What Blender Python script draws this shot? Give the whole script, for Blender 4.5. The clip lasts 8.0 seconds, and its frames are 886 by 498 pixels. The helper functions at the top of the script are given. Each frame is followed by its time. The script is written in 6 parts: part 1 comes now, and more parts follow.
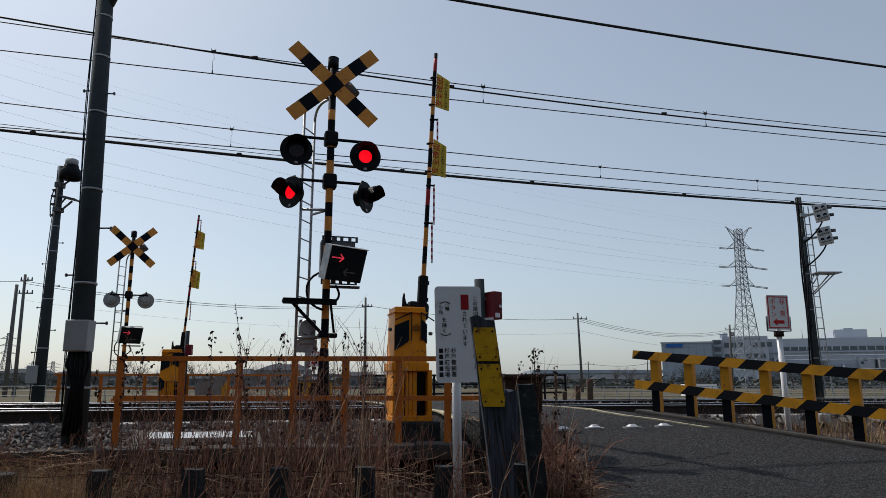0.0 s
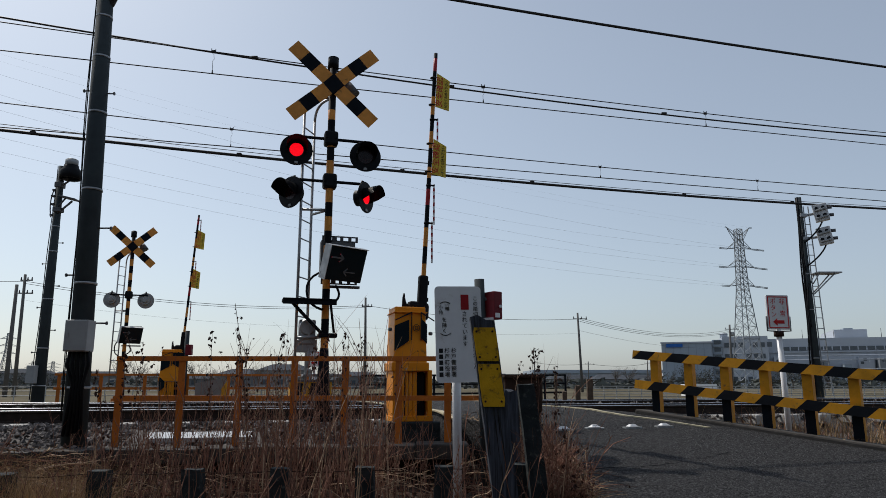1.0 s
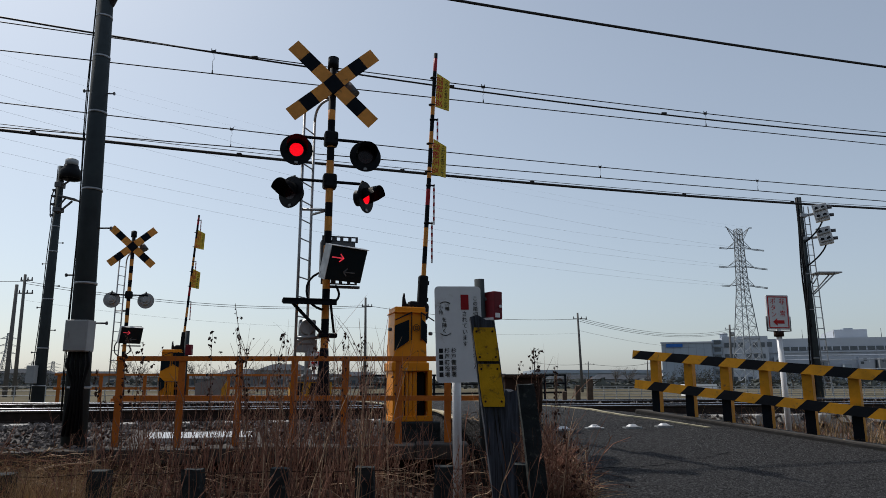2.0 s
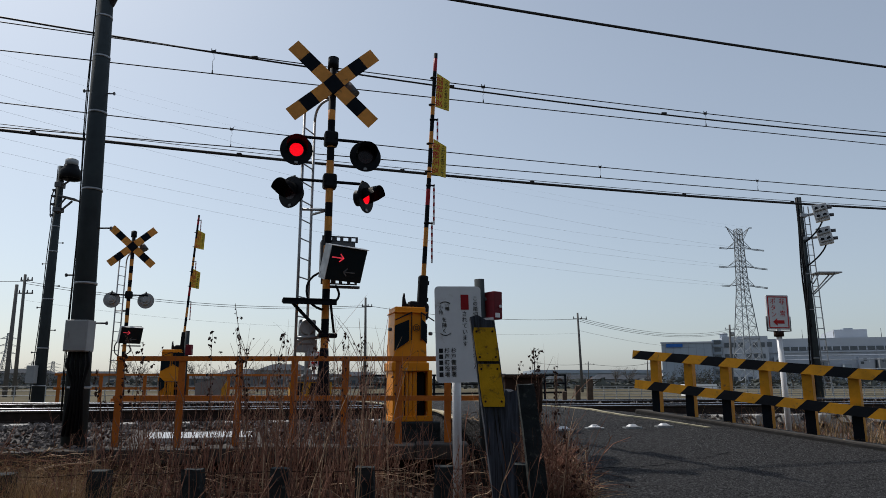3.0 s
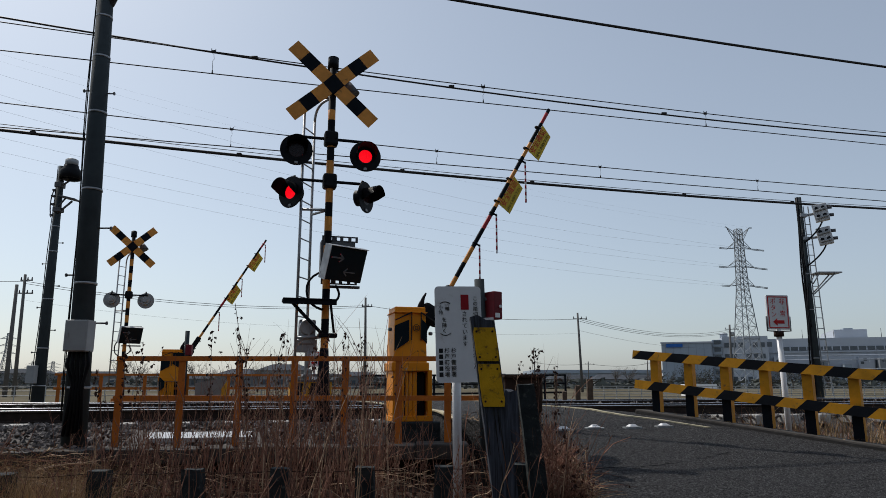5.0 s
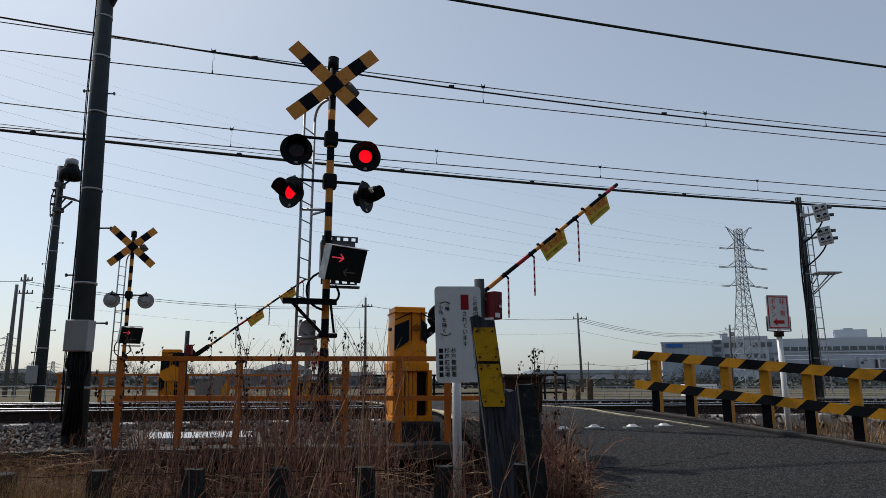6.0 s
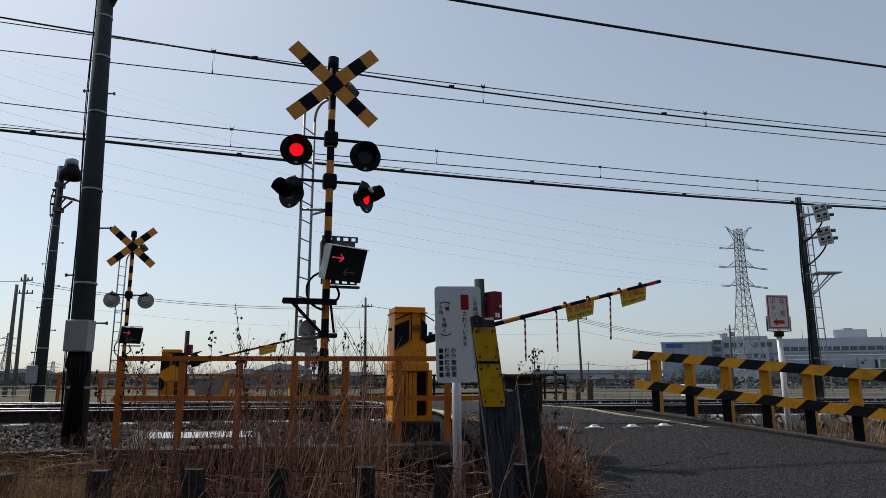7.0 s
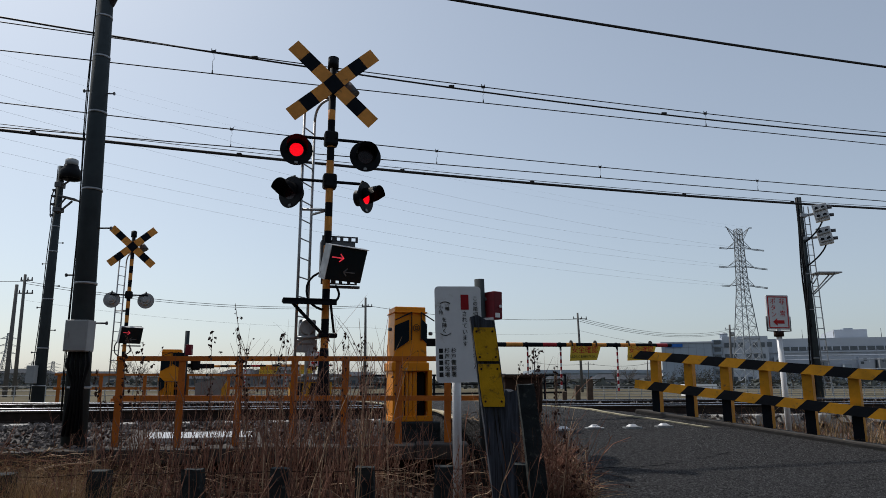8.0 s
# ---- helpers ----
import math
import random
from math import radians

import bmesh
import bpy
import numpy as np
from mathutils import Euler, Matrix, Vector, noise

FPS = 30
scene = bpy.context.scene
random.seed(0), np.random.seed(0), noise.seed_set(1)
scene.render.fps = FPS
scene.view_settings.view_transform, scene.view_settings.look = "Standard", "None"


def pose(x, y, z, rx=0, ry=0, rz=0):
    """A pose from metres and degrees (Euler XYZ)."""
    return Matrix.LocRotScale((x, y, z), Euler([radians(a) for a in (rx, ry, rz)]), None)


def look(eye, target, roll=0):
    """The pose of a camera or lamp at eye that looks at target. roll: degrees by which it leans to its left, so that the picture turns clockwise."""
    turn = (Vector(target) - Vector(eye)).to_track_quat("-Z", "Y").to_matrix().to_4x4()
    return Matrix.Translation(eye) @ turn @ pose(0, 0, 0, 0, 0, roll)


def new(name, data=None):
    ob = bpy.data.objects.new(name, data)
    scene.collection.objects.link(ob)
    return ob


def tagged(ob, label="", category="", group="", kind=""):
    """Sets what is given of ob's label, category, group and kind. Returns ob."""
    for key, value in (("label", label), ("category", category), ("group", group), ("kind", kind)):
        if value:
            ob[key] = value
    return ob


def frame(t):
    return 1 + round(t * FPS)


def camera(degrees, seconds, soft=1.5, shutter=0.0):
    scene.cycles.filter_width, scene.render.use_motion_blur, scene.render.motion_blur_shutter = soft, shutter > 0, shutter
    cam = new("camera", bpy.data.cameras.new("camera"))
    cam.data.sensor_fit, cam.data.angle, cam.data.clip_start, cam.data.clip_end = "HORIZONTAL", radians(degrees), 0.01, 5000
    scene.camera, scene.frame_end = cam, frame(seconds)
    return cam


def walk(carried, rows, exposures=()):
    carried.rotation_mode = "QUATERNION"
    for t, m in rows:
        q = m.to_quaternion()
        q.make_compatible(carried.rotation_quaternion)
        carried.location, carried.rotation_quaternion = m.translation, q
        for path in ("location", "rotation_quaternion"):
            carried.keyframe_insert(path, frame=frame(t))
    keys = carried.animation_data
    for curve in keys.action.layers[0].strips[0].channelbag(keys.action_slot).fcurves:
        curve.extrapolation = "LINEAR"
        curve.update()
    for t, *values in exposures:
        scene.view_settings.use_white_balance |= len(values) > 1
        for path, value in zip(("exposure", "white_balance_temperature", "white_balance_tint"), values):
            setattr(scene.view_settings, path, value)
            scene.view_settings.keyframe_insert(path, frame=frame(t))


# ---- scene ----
# camera: stands still
cam = camera(64.816, 8.0, soft=0.5)
EYE = (0.0, 0.0, 0.31)
STAND = pose(*EYE, 90 + 11.04, 0, 0)
walk(cam, [(0.0, STAND), (8.0, STAND)])

# ---- light ----
SUN_AZ = radians(-47)   # from straight ahead, to the left
SUN_EL = radians(51)
world = bpy.data.worlds.new("sky")
scene.world = world
world.use_nodes = True
wn = world.node_tree.nodes
sky = wn.new("ShaderNodeTexSky")
sky.sky_type = 'NISHITA'
sky.sun_disc = False
sky.sun_elevation = SUN_EL
sky.sun_rotation = SUN_AZ
sky.air_density = 1.0
sky.dust_density = 1.5
sky.ozone_density = 1.3
wn["Background"].inputs["Strength"].default_value = 0.086
haze = wn.new("ShaderNodeHueSaturation")
haze.inputs["Saturation"].default_value = 0.66
tint = wn.new("ShaderNodeMix")
tint.data_type, tint.blend_type = 'RGBA', 'MULTIPLY'
tint.inputs[0].default_value = 1.0
tint.inputs[7].default_value = (0.96, 1.0, 1.0, 1.0)
world.node_tree.links.new(sky.outputs[0], haze.inputs["Color"])
world.node_tree.links.new(haze.outputs[0], tint.inputs[6])
world.node_tree.links.new(tint.outputs[2], wn["Background"].inputs[0])
# an even veil of haze over the whole sky
veil = wn.new("ShaderNodeBackground")
veil.inputs["Color"].default_value = (0.115, 0.135, 0.168, 1.0)
both = wn.new("ShaderNodeAddShader")
world.node_tree.links.new(wn["Background"].outputs[0], both.inputs[0])
world.node_tree.links.new(veil.outputs[0], both.inputs[1])
world.node_tree.links.new(both.outputs[0], wn["World Output"].inputs["Surface"])
sun_lamp = bpy.data.lights.new("sun", 'SUN')
sun_lamp.energy = 3.1
sun_lamp.angle = radians(0.53)
sun_lamp.color = (1.0, 0.95, 0.88)
sun = new("sun", sun_lamp)
SUN_WAY = Vector((math.sin(SUN_AZ) * math.cos(SUN_EL), math.cos(SUN_AZ) * math.cos(SUN_EL), math.sin(SUN_EL)))
sun.matrix_world = look(SUN_WAY * 60, (0, 0, 0))
scene.view_settings.exposure = 0.0


# ---- materials ----
def mat(name, color, rough=0.6, metal=0.0, vary=0.25, scale=6.0, bump=0.15, bscale=60.0, glow=0.0, dirt=None, dirt_amount=0.5, dirt_scale=3.0, spec=0.22, per_object=0.0):
    m = bpy.data.materials.new(name)
    m.use_nodes = True
    nt = m.node_tree
    bs = nt.nodes["Principled BSDF"]
    bs.inputs["Roughness"].default_value = rough
    bs.inputs["Metallic"].default_value = metal
    bs.inputs["Specular IOR Level"].default_value = spec
    co = nt.nodes.new("ShaderNodeTexCoord")

    def noise_tex(sc, detail=5.0, roughness=0.6):
        n = nt.nodes.new("ShaderNodeTexNoise")
        n.inputs["Scale"].default_value = sc
        n.inputs["Detail"].default_value = detail
        n.inputs["Roughness"].default_value = roughness
        nt.links.new(co.outputs["Object"], n.inputs["Vector"])
        return n

    def mixed(kind, fac, a, b):
        n = nt.nodes.new("ShaderNodeMix")
        n.data_type = 'RGBA'
        n.blend_type = kind
        for sock, val in ((n.inputs[0], fac), (n.inputs[6], a), (n.inputs[7], b)):
            if isinstance(val, (int, float)):
                sock.default_value = val
            elif isinstance(val, tuple):
                sock.default_value = (*val, 1.0)
            else:
                nt.links.new(val, sock)
        return n.outputs[2]

    def ramp(src, lo, hi):
        n = nt.nodes.new("ShaderNodeMapRange")
        n.inputs["From Min"].default_value = lo
        n.inputs["From Max"].default_value = hi
        nt.links.new(src, n.inputs["Value"])
        return n.outputs["Result"]

    dark = tuple(c * (1 - vary) for c in color)
    light = tuple(min(1.0, c * (1 + vary * 0.7)) for c in color)
    out = mixed('MIX', ramp(noise_tex(scale).outputs["Fac"], 0.3, 0.7), dark, light)
    fine = noise_tex(scale * 9, 3.0)
    out = mixed('MULTIPLY', vary, out, mixed('MIX', fine.outputs["Fac"], (0.5, 0.5, 0.5), (1.25, 1.25, 1.25)))
    if per_object:
        info = nt.nodes.new("ShaderNodeObjectInfo")
        out = mixed('MULTIPLY', per_object, out, mixed('MIX', info.outputs["Random"], (0.45, 0.45, 0.45), (1.35, 1.35, 1.35)))
    if dirt:
        spots = ramp(noise_tex(dirt_scale, 8.0, 0.7).outputs["Fac"], 0.62 - dirt_amount * 0.25, 0.72 - dirt_amount * 0.1)
        out = mixed('MIX', spots, out, dirt)
    nt.links.new(out, bs.inputs["Base Color"])
    if bump:
        b = nt.nodes.new("ShaderNodeBump")
        b.inputs["Strength"].default_value = bump
        b.inputs["Distance"].default_value = 0.01
        nt.links.new(noise_tex(bscale, 6.0).outputs["Fac"], b.inputs["Height"])
        nt.links.new(b.outputs["Normal"], bs.inputs["Normal"])
    if glow:
        bs.inputs["Emission Color"].default_value = (*color, 1.0)
        bs.inputs["Emission Strength"].default_value = glow
    return m


M = {}
M["asphalt"] = mat("asphalt", (0.034, 0.0335, 0.035), 0.85, spec=0.14, vary=0.92, scale=42.0, bump=1.0, bscale=150, dirt=(0.034, 0.034, 0.036), dirt_amount=0.3, dirt_scale=0.9)
M["soil"] = mat("soil", (0.036, 0.027, 0.021), 0.95, vary=0.5, scale=0.7, bump=0.8, bscale=25, dirt=(0.06, 0.045, 0.032), dirt_amount=0.4, dirt_scale=2.0)
M["ballast"] = mat("ballast", (0.08, 0.07, 0.066), 0.85, vary=0.5, scale=7, bump=0.6, bscale=40, per_object=0.3)
M["field"] = mat("field", (0.135, 0.12, 0.088), 1.0, spec=0.0, vary=0.4, scale=0.05, bump=0.3)
M["concrete"] = mat("concrete", (0.38, 0.37, 0.35), 0.8, vary=0.25, scale=4, bump=0.4, dirt=(0.16, 0.15, 0.13), dirt_amount=0.5)
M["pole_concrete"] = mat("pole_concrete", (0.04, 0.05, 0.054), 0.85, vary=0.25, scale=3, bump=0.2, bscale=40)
M["old_concrete"] = mat("old_concrete", (0.03, 0.036, 0.038), 0.9, vary=0.5, scale=9, bump=0.9, bscale=50, dirt=(0.12, 0.125, 0.115), dirt_amount=0.18, dirt_scale=26)
M["yellow"] = mat("yellow_paint", (0.68, 0.275, 0.05), 0.5, vary=0.18, scale=5, bump=0.06, dirt=(0.2, 0.1, 0.03), dirt_amount=0.15, dirt_scale=9)
M["rail_yellow"] = mat("rail_yellow_paint", (0.63, 0.28, 0.012), 0.55, vary=0.2, scale=6, bump=0.1, dirt=(0.16, 0.1, 0.04), dirt_amount=0.12, dirt_scale=14)
M["orange"] = mat("orange_paint", (0.52, 0.145, 0.02), 0.5, vary=0.2, scale=4, bump=0.08, dirt=(0.22, 0.08, 0.03), dirt_amount=0.3, dirt_scale=8)
M["machine"] = mat("machine_orange", (0.8, 0.275, 0.012), 0.42, vary=0.12, scale=4, bump=0.04, dirt=(0.3, 0.13, 0.03), dirt_amount=0.12, dirt_scale=7)
M["black"] = mat("black_paint", (0.007, 0.009, 0.013), 0.7, spec=0.1, vary=0.25, scale=6, bump=0.05)
M["gloss_black"] = mat("lamp_black", (0.008, 0.009, 0.011), 0.55, spec=0.12, vary=0.2, scale=8, bump=0.03)
M["panel_black"] = mat("display_black", (0.006, 0.014, 0.019), 0.4, spec=0.1, vary=0.1, bump=0)
M["galv"] = mat("galvanised_steel", (0.36, 0.37, 0.38), 0.5, 0.6, vary=0.2, scale=9, bump=0.08)
M["grey_paint"] = mat("grey_paint", (0.32, 0.33, 0.33), 0.5, vary=0.12, scale=4, bump=0.04, dirt=(0.25, 0.24, 0.22), dirt_amount=0.15)
M["white"] = mat("white_sign", (0.8, 0.8, 0.8), 0.4, vary=0.07, scale=4, bump=0.02, dirt=(0.55, 0.53, 0.5), dirt_amount=0.12, dirt_scale=6)
M["red"] = mat("red_paint", (0.38, 0.015, 0.022), 0.45, vary=0.15, bump=0.03)
M["placard"] = mat("placard_yellow", (0.72, 0.5, 0.05), 0.5, vary=0.12, bump=0.03)
M["ink"] = mat("black_ink", (0.02, 0.02, 0.02), 0.5, vary=0.1, bump=0)
M["red_ink"] = mat("red_ink", (0.6, 0.03, 0.03), 0.5, vary=0.1, bump=0)
M["blue_ink"] = mat("blue_ink", (0.02, 0.12, 0.42), 0.5, vary=0.1, bump=0)
M["glow_red"] = mat("red_lamp_glow", (0.95, 0.003, 0.012), 0.4, vary=0.0, bump=0, glow=0.95)
M["lens_dark"] = mat("dark_red_lens", (0.02, 0.004, 0.005), 0.2, vary=0.1, bump=0)
M["arrow_dark"] = mat("unlit_arrow", (0.12, 0.13, 0.14), 0.5, vary=0.1, bump=0)
M["arrow_glow"] = mat("lit_arrow", (0.8, 0.05, 0.08), 0.4, vary=0.0, bump=0, glow=0.5)
M["rail_side"] = mat("rail_rust", (0.032, 0.022, 0.018), 0.8, vary=0.4, scale=8, bump=0.2)
M["rail_top"] = mat("rail_polished", (0.6, 0.6, 0.62), 0.22, 1.0, vary=0.1, bump=0.02)
M["wire"] = mat("dark_wire", (0.025, 0.022, 0.02), 0.6, vary=0.1, bump=0)
M["steel_dark"] = mat("dark_steel", (0.1, 0.1, 0.105), 0.55, 0.3, vary=0.2, bump=0.05)
M["wood"] = mat("weathered_wood", (0.07, 0.078, 0.098), 0.9, vary=0.85, scale=12, bump=0.8, bscale=30)
M["rust"] = mat("rusty_plate", (0.045, 0.024, 0.016), 0.85, vary=0.4, scale=8, bump=0.3)
M["weed"] = mat("dry_stalk", (0.21, 0.1, 0.066), 0.85, vary=0.35, scale=3, bump=0)
M["grass"] = mat("dry_grass", (0.38, 0.25, 0.13), 0.85, vary=0.4, scale=3, bump=0)
M["leaf"] = mat("withered_leaf", (0.06, 0.03, 0.022), 0.9, vary=0.4, scale=6, bump=0)
# both factory wall colours are paled and blued to carry distance haze
M["facade"] = mat("factory_hazed_white", (0.42, 0.45, 0.5), 0.6, vary=0.06, scale=0.1, bump=0)
M["facade_blue"] = mat("factory_hazed_blue_grey", (0.3, 0.35, 0.41), 0.6, vary=0.06, scale=0.1, bump=0)
M["glass_dark"] = mat("window_dark", (0.06, 0.075, 0.095), 0.15, spec=0.5, vary=0.1, bump=0)
M["house"] = mat("house_wall", (0.22, 0.225, 0.235), 0.8, vary=0.15, scale=0.5, bump=0, per_object=0.5)
M["roof"] = mat("house_roof", (0.075, 0.082, 0.095), 0.9, spec=0.03, vary=0.2, scale=0.5, bump=0, per_object=0.4)
# foliage colour lightened and greyed, with distance haze put into it
M["hazed_far_tree"] = mat("hazed_far_tree", (0.085, 0.092, 0.085), 0.95, vary=0.4, scale=0.3, bump=0)
M["bare_tree"] = mat("bare_twigs", (0.13, 0.11, 0.095), 0.95, vary=0.3, scale=0.4, bump=0)
M["line_yellow"] = mat("road_line_yellow", (0.46, 0.41, 0.28), 0.7, vary=0.3, scale=7, bump=0.2, dirt=(0.12, 0.11, 0.09), dirt_amount=0.35, dirt_scale=8)


# ---- mesh helpers ----
def box(bm, c, s, m=None, mi=0, bevel=0.0):
    r = bmesh.ops.create_cube(bm, size=1.0)
    vs = r["verts"]
    bmesh.ops.scale(bm, vec=s, verts=vs)
    fs = list({f for v in vs for f in v.link_faces})
    if bevel:
        es = list({e for v in vs for e in v.link_edges})
        rb = bmesh.ops.bevel(bm, geom=es, offset=bevel, segments=2, affect='EDGES', profile=0.5)
        fs = list(set(rb["faces"]) | {f for f in fs if f.is_valid})
        vs = list({v for f in fs for v in f.verts})
    bmesh.ops.translate(bm, vec=c, verts=vs)
    if m is not None:
        bmesh.ops.transform(bm, matrix=m, verts=vs)
    for f in fs:
        f.material_index = mi
    return vs


def tube(bm, a, b, r0, r1=None, seg=10, mi=0, caps=True):
    r1 = r0 if r1 is None else r1
    a, b = Vector(a), Vector(b)
    d = (b - a).normalized()
    u = d.orthogonal().normalized()
    w = d.cross(u)
    ring0, ring1 = [], []
    for i in range(seg):
        t = 2 * math.pi * i / seg
        o = u * math.cos(t) + w * math.sin(t)
        ring0.append(bm.verts.new(a + o * r0))
        ring1.append(bm.verts.new(b + o * r1))
    for i in range(seg):
        f = bm.faces.new((ring0[i], ring0[(i + 1) % seg], ring1[(i + 1) % seg], ring1[i]))
        f.material_index = mi
        f.smooth = seg > 6
    if caps:
        for ring in (list(reversed(ring0)), ring1):
            f = bm.faces.new(ring)
            f.material_index = mi
    return ring0 + ring1


def bent(bm, pts, r, seg=8, mi=0):
    """A round bar through points."""
    pts = [Vector(p) for p in pts]
    rings = []
    u = None
    for i, p in enumerate(pts):
        d = (pts[min(i + 1, len(pts) - 1)] - pts[max(i - 1, 0)]).normalized()
        u = d.orthogonal().normalized() if u is None else (u - d * u.dot(d)).normalized()
        w = d.cross(u)
        rr = r[i] if isinstance(r, (list, tuple)) else r
        rings.append([bm.verts.new(p + (u * math.cos(2 * math.pi * k / seg) + w * math.sin(2 * math.pi * k / seg)) * rr) for k in range(seg)])
    for a, b in zip(rings, rings[1:]):
        for k in range(seg):
            f = bm.faces.new((a[k], a[(k + 1) % seg], b[(k + 1) % seg], b[k]))
            f.material_index = mi
            f.smooth = seg > 4
    for ring in (list(reversed(rings[0])), rings[-1]):
        f = bm.faces.new(ring)
        f.material_index = mi


def arc(a, b, c, n=8):
    """Points on a smooth bend from a to c, drawn towards b."""
    a, b, c = Vector(a), Vector(b), Vector(c)
    return [a * (1 - t) ** 2 + b * 2 * t * (1 - t) + c * t * t for t in [i / n for i in range(n + 1)]]


def plate(bm, outline, z0, z1, m=None, mi=0):
    """A flat piece with an outline in x, y from z0 to z1."""
    lo = [bm.verts.new((x, y, z0)) for x, y in outline]
    hi = [bm.verts.new((x, y, z1)) for x, y in outline]
    n = len(outline)
    fs = [bm.faces.new(list(reversed(lo))), bm.faces.new(hi)]
    for i in range(n):
        fs.append(bm.faces.new((lo[i], lo[(i + 1) % n], hi[(i + 1) % n], hi[i])))
    for f in fs:
        f.material_index = mi
    if m is not None:
        bmesh.ops.transform(bm, matrix=m, verts=lo + hi)
    return lo + hi


def rounded(w, h, r, n=4):
    pts = []
    for cx, cy, a0 in ((w / 2 - r, h / 2 - r, 0), (-w / 2 + r, h / 2 - r, 90), (-w / 2 + r, -h / 2 + r, 180), (w / 2 - r, -h / 2 + r, 270)):
        for k in range(n + 1):
            a = radians(a0 + 90 * k / n)
            pts.append((cx + r * math.cos(a), cy + r * math.sin(a)))
    return pts


def finish(name, bm, mats):
    bmesh.ops.recalc_face_normals(bm, faces=bm.faces)
    me = bpy.data.meshes.new(name)
    bm.to_mesh(me)
    bm.free()
    for m in (mats if isinstance(mats, (list, tuple)) else [mats]):
        me.materials.append(M[m] if isinstance(m, str) else m)
    return me


def part(name, bm, mats, parent=None, label="", m=None):
    ob = new(name, finish(name, bm, mats))
    if parent is not None:
        ob.parent = parent
    if m is not None:
        ob.matrix_basis = m
    if label:
        tagged(ob, label)
    return ob


def thing(name, m, label, category, group="", kind=""):
    ob = new(name)
    ob.empty_display_size = 0.1
    ob.matrix_basis = m
    return tagged(ob, label, category, group, kind)


def lettering(name, body, size, mats, parent, m, depth=0.001, upright=False):
    """Raised letters as a mesh; upright sets one character below another."""
    bm = bmesh.new()
    chars = list(body) if upright else [body]
    for i, ch in enumerate(chars):
        cu = bpy.data.curves.new("letters", 'FONT')
        cu.body = ch
        cu.size = size
        cu.align_x = 'CENTER'
        cu.align_y = 'CENTER'
        cu.extrude = depth
        tmp = bpy.data.objects.new("letters", cu)
        scene.collection.objects.link(tmp)
        bpy.context.view_layer.update()
        me = bpy.data.meshes.new_from_object(tmp.evaluated_get(bpy.context.evaluated_depsgraph_get()))
        if upright:
            me.transform(Matrix.Translation((0, -i * size * 1.05, 0)))
        bm.from_mesh(me)
        bpy.data.objects.remove(tmp)
        bpy.data.meshes.remove(me)
        bpy.data.curves.remove(cu)
    return part(name, bm, mats, parent, m=m)


# ---- lie of the land: rails run at 16 degrees to the view; b counts across them ----
TURN = 16.0
TS, TC = math.sin(radians(TURN)), math.cos(radians(TURN))
TRACK_Y = 10.95
GAUGE = 1.067
SPACING = 3.5


def tr(a, b, z=0.0):
    """From along the rails, across them, up, to the world."""
    return Vector((a * TC - b * TS, TRACK_Y + a * TS + b * TC, z))


def ab(x, y):
    y -= TRACK_Y
    return x * TC + y * TS, -x * TS + y * TC


def steps(v, table):
    """Straight lines between the rows of a table."""
    if v <= table[0][0]:
        return table[0][1]
    for (v0, z0), (v1, z1) in zip(table, table[1:]):
        if v <= v1:
            return z0 + (z1 - z0) * (v - v0) / (v1 - v0)
    return table[-1][1]


ROAD_Z = [(-14, -0.95), (-9.5, -0.85), (-6.5, -0.47), (-3.2, -0.09), (-2.2, 0.0), (5.6, 0.0), (9, -0.15), (14, -0.5), (40, -0.55)]
LAND_Z = [(-14, -0.98), (-9.5, -0.9), (-6.0, -0.66), (-4.2, -0.56), (-3.4, -0.46), (-2.4, -0.34), (-1.5, -0.21), (0.75, -0.21), (1.75, -0.06), (2.75, -0.21), (5.0, -0.21), (6.0, -0.35), (7.5, -0.4), (12, -0.55), (20, -0.6)]


def road_z(x, y):
    return steps(ab(x, y)[1], ROAD_Z)


DITCH = [(-7.5, 0.0), (-6.0, 0.06), (-4.6, 0.13), (-3.5, 0.16), (-2.9, 0.1), (-2.5, 0.0)]


def land_z(x, y):
    b = ab(x, y)[1]
    return steps(b, LAND_Z) - (steps(b, DITCH) if x < 1.3 else 0.0)
M["chipped"] = mat("chipped_yellow", (0.7, 0.38, 0.012), 0.6, vary=0.2, scale=8, bump=0.3, dirt=(0.05, 0.03, 0.02), dirt_amount=0.3, dirt_scale=22)
M["dark_concrete"] = mat("dark_concrete", (0.062, 0.056, 0.051), 0.9, vary=0.35, scale=5, bump=0.6, bscale=40, dirt=(0.06, 0.055, 0.05), dirt_amount=0.5, dirt_scale=3)
M["post_brown"] = mat("post_brown", (0.1, 0.07, 0.05), 0.9, vary=0.3, scale=8, bump=0.4)
M["grey_brown"] = mat("grey_brown_paint", (0.24, 0.21, 0.19), 0.8, vary=0.2, scale=4, bump=0.2)
M["galv_far"] = mat("pylon_steel", (0.22, 0.24, 0.26), 0.6, 0.2, vary=0.1, scale=0.5, bump=0)
M["pole_far"] = mat("utility_pole_grey", (0.12, 0.115, 0.11), 0.8, vary=0.2, scale=1, bump=0)


